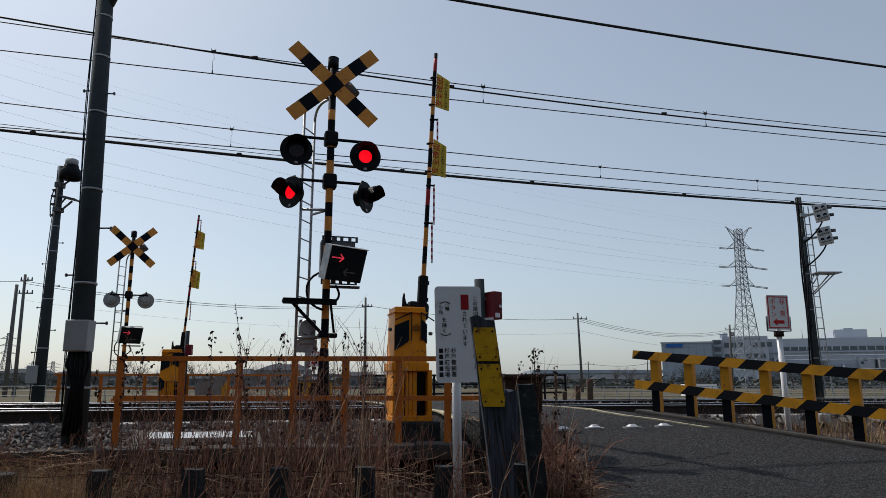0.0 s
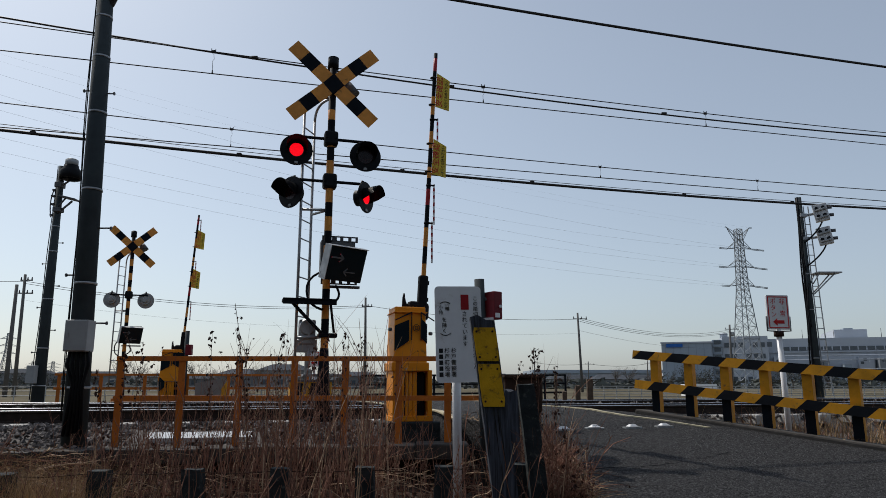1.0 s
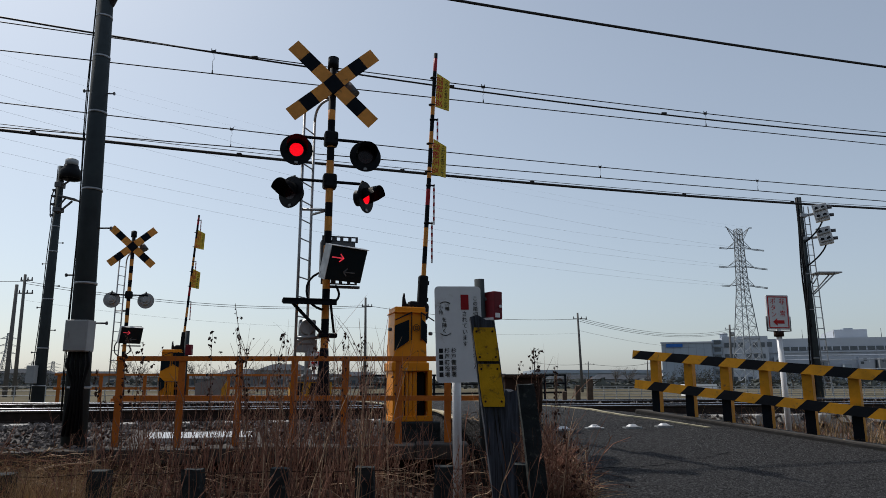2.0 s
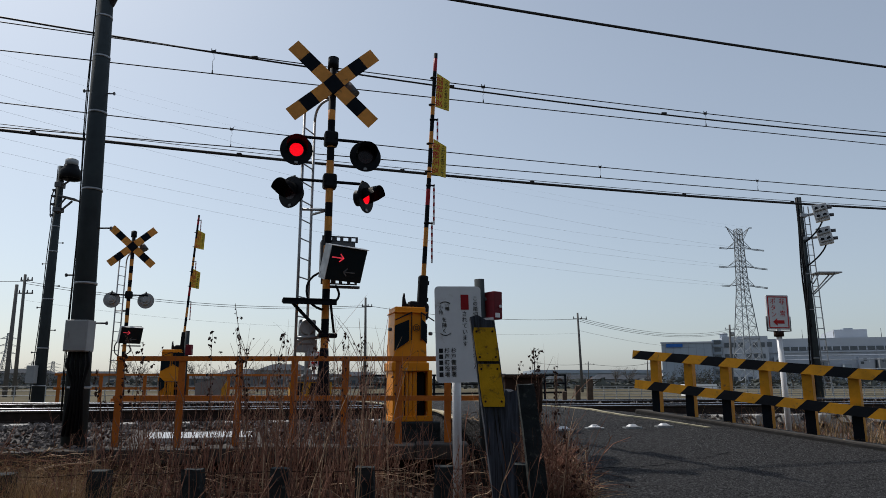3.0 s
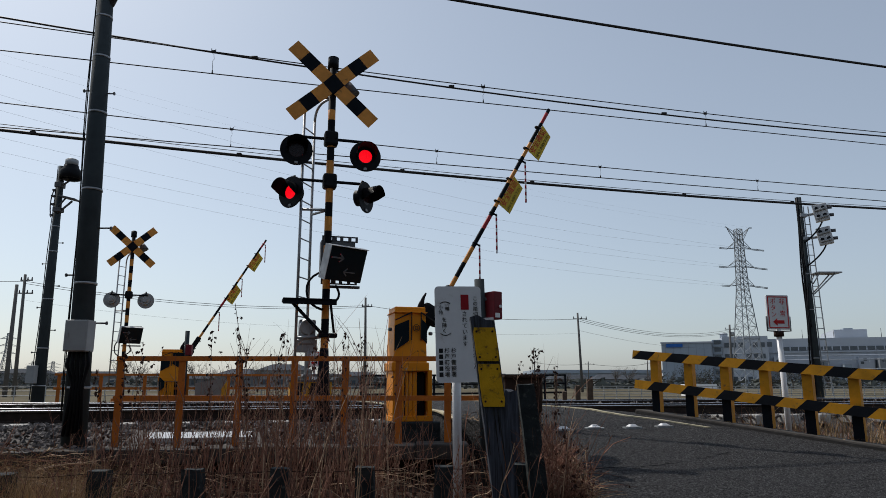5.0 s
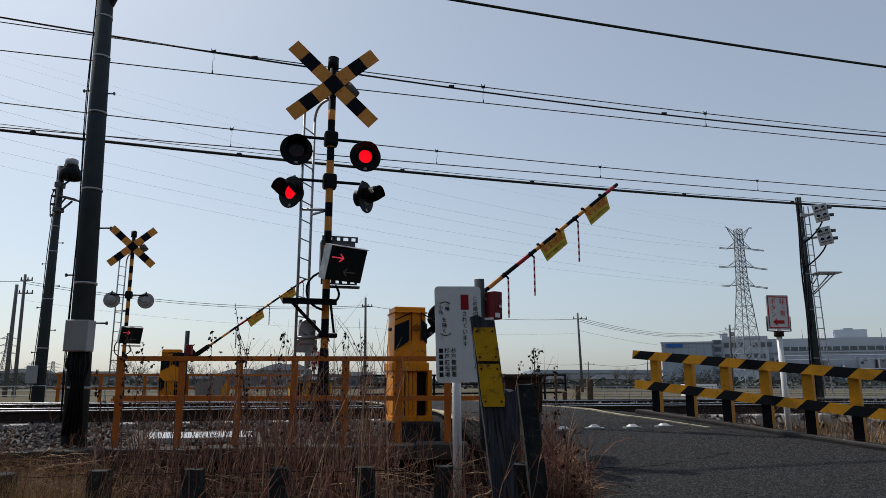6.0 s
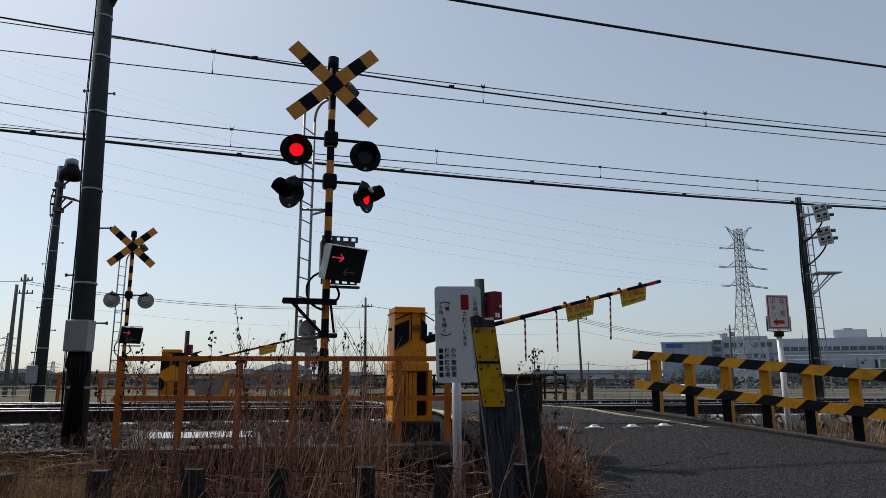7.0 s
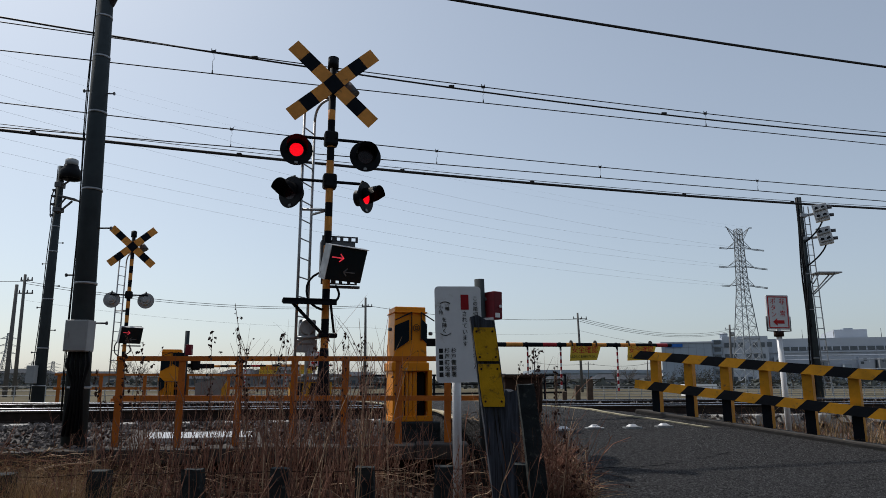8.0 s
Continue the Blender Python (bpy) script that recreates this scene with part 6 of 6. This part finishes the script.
# fences past the tracks
def far_fence(p, q, z0, rails, n, r, mname, label):
    p, q = Vector(p), Vector(q)
    t = thing("far_fence", pose(p.x, p.y, z0), label, "fence", "fences across the tracks")
    for k in range(n + 1):
        c = p.lerp(q, k / n) - Vector((p.x, p.y, z0))
        bm = bmesh.new()
        tube(bm, (c.x, c.y, -0.2), (c.x, c.y, c.z + 0.02), r, seg=6)
        part("post", bm, [mname], t)
    for dz in rails:
        bm = bmesh.new()
        a, b = p - Vector((p.x, p.y, z0)), q - Vector((p.x, p.y, z0))
        tube(bm, a - Vector((0, 0, dz)), b - Vector((0, 0, dz)), r * 0.8, seg=6)
        part("rail", bm, [mname], t)


far_fence((-2.18, 19, 0.562), (3.615, 21, 0.605), -0.45, (0.0, 0.24, 0.5), 9, 0.035, "black", "dark steel pipe fence across the tracks")
far_fence((7.077, 34, 0.256), (29.11, 40, 0.246), -0.6, (0.0, 0.12, 0.24, 0.36, 0.48), 34, 0.022, "galv", "pale wire fence along the field edge")
far_fence((-20.116, 30, 0.262), (-4.347, 38, 0.249), -0.6, (0.0, 0.2, 0.4), 30, 0.02, "galv", "pale wire fence along the field edge")



# ---- ballast ----
def ballast():
    rs = np.random.RandomState(7)
    n = 30000
    a = rs.uniform(-9, 12, n) + rs.normal(0, 0.4, n)
    b = np.where(rs.rand(n) < 0.62, rs.uniform(-2.75, -0.3, n), rs.uniform(-0.3, 5.2, n))
    keep = ~((a > ROAD_LEFT - 0.08) & (a < ROAD_RIGHT + 0.08)) & ~((a > ROAD_RIGHT) & (b < -0.95)) & ~((np.abs(a + 3.45) < 0.72) & (np.abs(b + 1.95) < 0.42))
    for rail in (-GAUGE / 2, GAUGE / 2, SPACING - GAUGE / 2, SPACING + GAUGE / 2):
        keep &= np.abs(b - rail) > 0.075
    a, b = a[keep], b[keep]
    octa = np.array([(1, 0, 0), (-1, 0, 0), (0, 1, 0), (0, -1, 0), (0, 0, 1), (0, 0, -1)], float)
    tri = np.array([(0, 2, 4), (2, 1, 4), (1, 3, 4), (3, 0, 4), (2, 0, 5), (1, 2, 5), (3, 1, 5), (0, 3, 5)])
    vs, fs = [], []
    for i in range(len(a)):
        p = tr(a[i], b[i])
        z = steps(b[i], LAND_Z) + rs.uniform(0.0, 0.05)
        s = rs.uniform(0.016, 0.036)
        v = octa * (s * rs.uniform(0.6, 1.25, (6, 1))) + rs.uniform(-0.3, 0.3, (6, 3)) * s
        c, d = math.cos(i), math.sin(i)
        v = v @ np.array([(c, -d, 0), (d, c, 0), (0, 0, 1)])
        n0 = len(vs)
        vs.extend((v + (p.x, p.y, z)).tolist())
        fs.extend((tri + n0).tolist())
    me = bpy.data.meshes.new("ballast")
    me.from_pydata(vs, [], fs)
    me.materials.append(M["stone"])
    tagged(new("ballast", me), "loose grey brown crushed stone ballast along the tracks", "ballast", kind="stuff")


ballast()


# ---- dry weeds ----
class Tangle:
    def __init__(self):
        self.vs, self.fs, self.mi = [], [], []

    def stem(self, pts, r0, r1, mi=0, sides=3):
        n = len(pts)
        base = len(self.vs)
        for i, p in enumerate(pts):
            d = pts[min(i + 1, n - 1)] - pts[max(i - 1, 0)]
            u = d.orthogonal().normalized()
            w = d.cross(u).normalized()
            r = r0 + (r1 - r0) * i / (n - 1)
            for k in range(sides):
                t = 2 * math.pi * k / sides
                self.vs.append(p + (u * math.cos(t) + w * math.sin(t)) * r)
        for i in range(n - 1):
            for k in range(sides):
                a, b = base + i * sides + k, base + i * sides + (k + 1) % sides
                self.fs.append((a, b, b + sides, a + sides))
                self.mi.append(mi)

    def blade(self, pts, w, mi):
        base = len(self.vs)
        n = len(pts)
        side = (pts[-1] - pts[0]).cross(Vector((random.uniform(-1, 1), random.uniform(-1, 1), random.uniform(-1, 1))))
        side = side.normalized() * w if side.length > 1e-6 else Vector((w, 0, 0))
        for i, p in enumerate(pts):
            k = 1 - 0.9 * i / (n - 1)
            self.vs += [p - side * k, p + side * k]
        for i in range(n - 1):
            a = base + 2 * i
            self.fs.append((a, a + 1, a + 3, a + 2))
            self.mi.append(mi)

    def leaf(self, p, s, mi):
        base = len(self.vs)
        d = Vector((random.uniform(-1, 1), random.uniform(-1, 1), random.uniform(-2.2, -0.1))).normalized() * s
        e = d.orthogonal().normalized() * s * 0.32
        f = d.cross(e).normalized() * s * 0.2
        self.vs += [p, p + d * 0.5 + e + f, p + d, p + d * 0.5 - e + f, p + d * 0.45 - f * 0.4]
        self.fs += [(base, base + 1, base + 4), (base + 1, base + 2, base + 4), (base + 2, base + 3, base + 4), (base + 3, base, base + 4)]
        self.mi += [mi] * 4

    def done(self, name, mats, label):
        me = bpy.data.meshes.new(name)
        me.from_pydata(self.vs, [], self.fs)
        for m in mats:
            me.materials.append(M[m])
        me.polygons.foreach_set("material_index", self.mi)
        return tagged(new(name, me), label, "dry weeds", kind="stuff")


def weed_ground(x, y):
    return land_z(x, y)


def off_road(x, y, gap=0.05):
    a, b = ab(x, y)
    left, right = on_road(x, y)
    return a < left - gap or a > right + 0.25


def tall_weed(t, x, y, h, rnd, leaves, sway=1.0):
    z = weed_ground(x, y) - 0.03
    p = Vector((x, y, z))
    lean = Vector((rnd.gauss(0, 0.13) * sway, rnd.gauss(0, 0.1) * sway, 1.0)).normalized()
    bend = Vector((rnd.gauss(0, 0.1) * sway, rnd.gauss(0, 0.06) * sway, 0))
    n = 6
    pts = [p + lean * h * i / n + bend * h * (i / n) ** 2 + Vector((rnd.gauss(0, 0.006), rnd.gauss(0, 0.006), 0)) for i in range(n + 1)]
    r = rnd.uniform(0.0022, 0.005) if rnd.random() < 0.8 else rnd.uniform(0.005, 0.0075)
    t.stem(pts, r, r * 0.35, 3 if rnd.random() < 0.2 else 0)
    for k in range(rnd.randint(1, 5) if leaves < 9 else rnd.randint(6, 10)):
        i = (rnd.uniform(0.3, 0.95) if leaves < 9 else rnd.uniform(0.5, 0.98)) * n
        s = pts[int(i)].lerp(pts[min(int(i) + 1, n)], i % 1)
        ln = rnd.uniform(0.06, 0.3) * h if leaves < 9 else rnd.uniform(0.02, 0.08)
        a = rnd.uniform(0, 6.28)
        d = Vector((math.cos(a) * 0.55, math.sin(a) * 0.4, rnd.uniform(0.4, 1.1))).normalized()
        q = [s, s + d * ln * 0.5 + Vector((0, 0, ln * 0.06)), s + d * ln + Vector((rnd.gauss(0, 0.02), 0, ln * rnd.uniform(-0.1, 0.2)))]
        t.stem(q, r * 0.55, r * 0.2, 0)
        if leaves and rnd.random() < 0.7:
            for _ in range(rnd.randint(1, 3)):
                t.leaf(q[rnd.randint(1, 2)], rnd.uniform(0.02, 0.045), 2)
    if leaves:
        for _ in range(leaves):
            i = 1.0 - 0.42 * rnd.random() ** 1.5
            t.leaf(pts[0].lerp(pts[-1], i) + bend * h * (i * i - i) + Vector((rnd.gauss(0, 0.014), rnd.gauss(0, 0.014), 0)), rnd.uniform(0.02, 0.045), 2)


HEIGHTS = [(-5.5, 0.25), (-3.6, 0.45), (-3.0, 0.65), (-2.4, 0.95), (-1.7, 1.15), (-1.2, 1.32), (-0.6, 1.25), (-0.2, 0.6), (0.25, 0.55), (0.7, 0.95), (0.92, 1.0), (1.1, 0.62), (1.3, 0.35)]


# tall stems that stand out against the sky: place, height of the tip, 0 bare, 1 leafy, 2 dense
STANDING = ((-2.02, 6.2, 0.80, 1), (-2.58, 6.0, 0.70, 1), (-2.55, 5.8, 0.60, 1), (-1.65, 6.3, 1.07, 1), (-1.46, 6.1, 0.79, 1), (-1.61, 6.0, 0.68, 1), (-1.20, 6.4, 0.79, 1), (-1.01, 6.0, 0.74, 1), (-2.75, 5.9, 0.47, 1), (0.64, 5.8, 0.64, 2), (0.51, 5.6, 0.53, 1), (0.95, 5.9, 0.50, 1), (-0.88, 6.2, 0.80, 1), (-0.71, 6.3, 0.78, 1), (-1.76, 6.2, 0.89, 0), (-1.87, 6.2, 0.75, 0), (-1.00, 6.3, 0.92, 0), (-0.78, 6.1, 0.84, 0), (-0.69, 6.4, 0.95, 0), (-0.59, 6.3, 1.04, 0), (-0.38, 5.6, 0.72, 0), (0.86, 5.9, 0.69, 0), (0.80, 6.1, 0.51, 0), (-1.45, 6.3, 0.92, 0), (-1.22, 6.1, 0.70, 0), (-0.89, 6.0, 0.70, 0), (-0.60, 6.0, 0.70, 0), (-1.06, 5.9, 0.62, 0), (-2.27, 6.1, 0.60, 0), (-2.32, 6.0, 0.51, 0), (0.99, 6.3, 0.62, 0), (-0.39, 5.2, 0.54, 0))


def weeds():
    rnd = random.Random(21)
    random.seed(21)
    t = Tangle()
    count = 0
    while count < 74:
        x, y = rnd.uniform(-4.6, 1.1), rnd.uniform(4.6, 7.0)
        if not off_road(x, y, 0.02):
            continue
        if rnd.random() > (0.45 if x < -3.2 else 1.0 if -2.4 < x < -0.3 else 0.75):
            continue
        hmax = steps(x * 6.0 / y, HEIGHTS) + 0.12
        for k in range(rnd.randint(4, 11)):
            xx, yy = x + rnd.gauss(0, 0.12), y + rnd.gauss(0, 0.12)
            if off_road(xx, yy, 0.0):
                tall_weed(t, xx, yy, max(0.2, hmax * (0.4 + 0.6 * rnd.random() ** 1.5)), rnd, 0)
        count += 1
    for x0, x1, y0, y1, n in ((0.35, 1.12, 4.5, 7.2, 52), (-1.9, -0.35, 5.2, 7.0, 9)):
        for c in range(n):
            x, y = rnd.uniform(x0, x1), rnd.uniform(y0, y1)
            for k in range(rnd.randint(5, 11)):
                xx, yy = x + rnd.gauss(0, 0.09), y + rnd.gauss(0, 0.1)
                if off_road(xx, yy, 0.0):
                    tall_weed(t, xx, yy, max(0.2, steps(xx * 6.0 / yy, HEIGHTS) * (0.35 + 0.6 * rnd.random() ** 1.6)), rnd, 2 if rnd.random() < 0.2 else 0)
    for k in range(42):
        x, y = rnd.uniform(-2.1, -0.4), rnd.uniform(5.5, 6.9)
        tall_weed(t, x, y, rnd.uniform(0.95, 1.5), rnd, rnd.choice((0, 0, 0, 0, 3)))
    # sparse stems in front of the stakes
    for k in range(110):
        x, y = rnd.uniform(-3.0, 0.75), rnd.uniform(3.9, 4.65)
        if off_road(x, y, 0.02):
            tall_weed(t, x, y, rnd.uniform(0.45, 0.95), rnd, 0)
    # a few tall leafy ones that stand out against the sky
    for x, y, top, kind in STANDING:
        for k in range(2 if kind == 2 else 1):
            xx = x + 0.03 * k
            tall_weed(t, xx, y, top - weed_ground(xx, y), rnd, (0, 22, 30)[kind], 0.3)
    t.done("tall_weeds", ["weed", "grass", "leaf", "straw"], "thicket of dry reddish brown weed stalks")
    t = Tangle()
    for k in range(6000):
        x, y = rnd.uniform(-4.8, 1.25), 3.3 + 3.7 * rnd.random() ** 0.9
        if not off_road(x, y, 0.0):
            continue
        flat = x > -2.7 + rnd.gauss(0, 0.2)
        p = Vector((x, y, weed_ground(x, y) + (rnd.uniform(-0.02, 0.03) if flat else rnd.uniform(-0.02, 0.16))))
        a = rnd.uniform(0, 6.28)
        ln = rnd.uniform(0.15, 0.4) if flat else rnd.uniform(0.2, 0.65)
        up = rnd.uniform(0.0, 0.3) if flat else rnd.uniform(0.05, 0.85)
        d = Vector((math.cos(a), math.sin(a) * 0.7, up)).normalized()
        pts = [p + d * ln * i / 4 - Vector((0, 0, ln * 0.35 * (i / 4) ** 2)) + Vector((rnd.gauss(0, 0.01), rnd.gauss(0, 0.01), rnd.gauss(0, 0.01))) for i in range(5)]
        if rnd.random() < 0.35:
            t.stem(pts, 0.0032, 0.0012, 0)
        else:
            t.blade(pts, rnd.uniform(0.0025, 0.006), 1 if rnd.random() < (0.75 if x < -2.6 else 0.4) else 0)
    for k in range(1500):
        x, y = rnd.uniform(-4.8, 1.2), 3.3 + 3.7 * rnd.random()
        if off_road(x, y, 0.0):
            t.leaf(Vector((x, y, weed_ground(x, y) + rnd.uniform(0.02, 0.3))), rnd.uniform(0.03, 0.08), 2)
    # a dense dark clump beside the asphalt
    for k in range(5200):
        x, y = rnd.gauss(0.86, 0.18), rnd.uniform(4.7, 6.6)
        if not off_road(x, y, 0.0):
            continue
        p = Vector((x, y, weed_ground(x, y) + rnd.uniform(0.0, 0.6) * rnd.random()))
        d = Vector((rnd.gauss(0, 0.6), rnd.gauss(0, 0.6), rnd.uniform(0.1, 1.0))).normalized()
        ln = rnd.uniform(0.1, 0.4)
        pts = [p + d * ln * i / 3 + Vector((rnd.gauss(0, 0.014), rnd.gauss(0, 0.014), -ln * 0.2 * (i / 3) ** 2)) for i in range(4)]
        t.stem(pts, rnd.uniform(0.0018, 0.0036), 0.0009, 0 if rnd.random() < 0.85 else 3)
        if rnd.random() < 0.25:
            t.leaf(pts[-1], rnd.uniform(0.015, 0.035), 2)
    # long bright stems lying across the thicket
    for k in range(130):
        x, y = rnd.uniform(-4.0, 0.9), rnd.uniform(4.2, 6.6)
        if not off_road(x, y, 0.05):
            continue
        p = Vector((x, y, weed_ground(x, y) + rnd.uniform(0.1, 0.38)))
        a = rnd.uniform(-0.5, 0.5) + (math.pi if rnd.random() < 0.5 else 0)
        ln = rnd.uniform(0.2, 0.65)
        rise = rnd.uniform(-0.25, 0.5)
        pts = [p + Vector((math.cos(a), math.sin(a) * 0.6, rise)) * ln * i / 5 - Vector((0, 0, ln * 0.12 * (i / 5) ** 2)) + Vector((rnd.gauss(0, 0.008), 0, rnd.gauss(0, 0.008))) for i in range(6)]
        if off_road(pts[-1].x, pts[-1].y, 0.0):
            t.stem(pts, rnd.uniform(0.0022, 0.0042), 0.0012, 3)
    for k in range(2600):
        x, y = rnd.gauss(-2.75, 0.32), rnd.gauss(4.65, 0.32)
        p = Vector((x, y, weed_ground(x, y)))
        h = rnd.uniform(0.3, 0.68)
        lean = Vector((rnd.gauss(0, 0.28), rnd.gauss(0, 0.2), 1)).normalized()
        d = rnd.uniform(0, 0.35)
        t.blade([p + lean * h * i / 4 + Vector((lean.x * d * h * (i / 4) ** 2, 0, -d * h * (i / 4) ** 3)) for i in range(5)], rnd.uniform(0.002, 0.004), 1)
    t.done("fallen_grass", ["weed", "grass", "leaf", "straw"], "matted fallen dry grass and stems")
    # behind the guard rail and along the far verge
    t = Tangle()
    for k in range(2600):
        a, b = rnd.uniform(2.9, 8.5), rnd.uniform(-4.6, -2.5)
        right = steps(b, RIGHT_EDGE)
        if a < right + 0.45:
            continue
        p = tr(a, b)
        p.z = land_z(p.x, p.y) + 0.0
        h = rnd.uniform(0.2, 0.85) * (1.0 if rnd.random() < 0.3 else 0.6)
        lean = Vector((rnd.gauss(0, 0.3), rnd.gauss(0, 0.2), 1)).normalized()
        droop = rnd.uniform(0.1, 0.5)
        pts = [p + lean * h * i / 4 + Vector((lean.x * droop * (i / 4) ** 2 * h, 0, -droop * h * (i / 4) ** 3)) for i in range(5)]
        t.blade(pts, rnd.uniform(0.003, 0.006), 1 if rnd.random() < 0.7 else 0)
    t.done("verge_grass", ["weed", "grass", "leaf"], "pale dry grass behind the guard rail")
    t = Tangle()
    for k in range(500):
        b = rnd.uniform(-7.0, -2.6)
        side = rnd.random() < 0.55
        a = (steps(b, LEFT_EDGE) + rnd.gauss(0.0, 0.03)) if side else (steps(b, RIGHT_EDGE) - abs(rnd.gauss(0, 0.05)))
        p = tr(a, b)
        p.z = road_z(p.x, p.y) + 0.01
        d = Vector((rnd.uniform(-1, 1), rnd.uniform(-1, 1), rnd.uniform(0, 0.25))).normalized() * rnd.uniform(0.05, 0.22)
        t.blade([p, p + d * 0.5 + Vector((0, 0, 0.015)), p + d], 0.0025, 1)
    t.done("straw_litter", ["weed", "grass", "leaf"], "straw blown along the edge of the asphalt")


weeds()



# ---- what moves ----
SWITCHES = (0.54, 1.14, 1.63, 2.27, 2.84, 3.44, 4.03, 4.63, 5.24, 5.83, 6.43, 7.03, 7.63)
BOOM = ((0.0, 87.0), (3.2, 87.0), (3.3, 86.95), (3.5, 86.5), (3.6, 86.0), (3.8, 84.25), (4.0, 81.75), (4.2, 78.0), (4.4, 73.5), (4.6, 68.5), (4.8, 64.3), (5.1, 57.6),
        (5.4, 51.0), (5.8, 42.3), (6.0, 37.8), (6.4, 28.8), (6.6, 24.1), (6.8, 19.4), (7.0, 14.8), (7.2, 10.3), (7.4, 6.4), (7.6, 3.4), (7.8, 1.6), (8.0, 1.0))


SWAY = {6.8: 2.0, 7.0: 2.0, 7.2: -3.0, 7.4: -11.0, 7.6: -11.0, 7.8: -3.0}     # the outer rod swings as the boom slows


def turns(base, times, lit_first, about="z"):
    """Rows in which a two-sided piece turns over at each of the times."""
    def at(a):
        return base @ (pose(0, 0, 0, 0, 0, a) if about == "z" else pose(0, 0, 0, a, 0, 0))
    ang = 0.0 if lit_first else 178.0
    rows = [(0.0, at(ang))]
    for t in times:
        to = 178.0 - ang
        n = round(t * 30)
        rows += [((n - 1) / 30, at(ang)), (n / 30, at(ang)), ((n + 1) / 30, at(89.0)), ((n + 2) / 30, at(to)), ((n + 3) / 30, at(to))]
        ang = to
    rows.append((8.0, at(ang)))
    return rows


def motions():
    for lamps, first in ((near_lamps, (False, True, True, False)), (far_lamps, (False, True))):
        for lens, lit in zip(lamps, first):
            walk(lens, turns(pose(0, 0.002, 0), SWITCHES, lit))
    for o, base in near_arrows:
        walk(o, turns(base, (0.72, 1.3, 4.02, 5.2), True, "x"))
    for o, base in far_arrows:
        walk(o, turns(base, (0.72, 1.3, 4.02, 5.2), True, "x"))
    for t, arm, rods, yaw, pivot in (near_barrier, far_barrier):
        walk(arm, [(s, pose(*pivot, 0, -a, yaw)) for s, a in BOOM])
        for rod, x0 in rods:
            walk(rod, [(s, pose(x0, -0.02, -0.085, 0, a + (SWAY.get(s, 0.0) if x0 > 2 else 0.0), 0)) for s, a in BOOM])


motions()
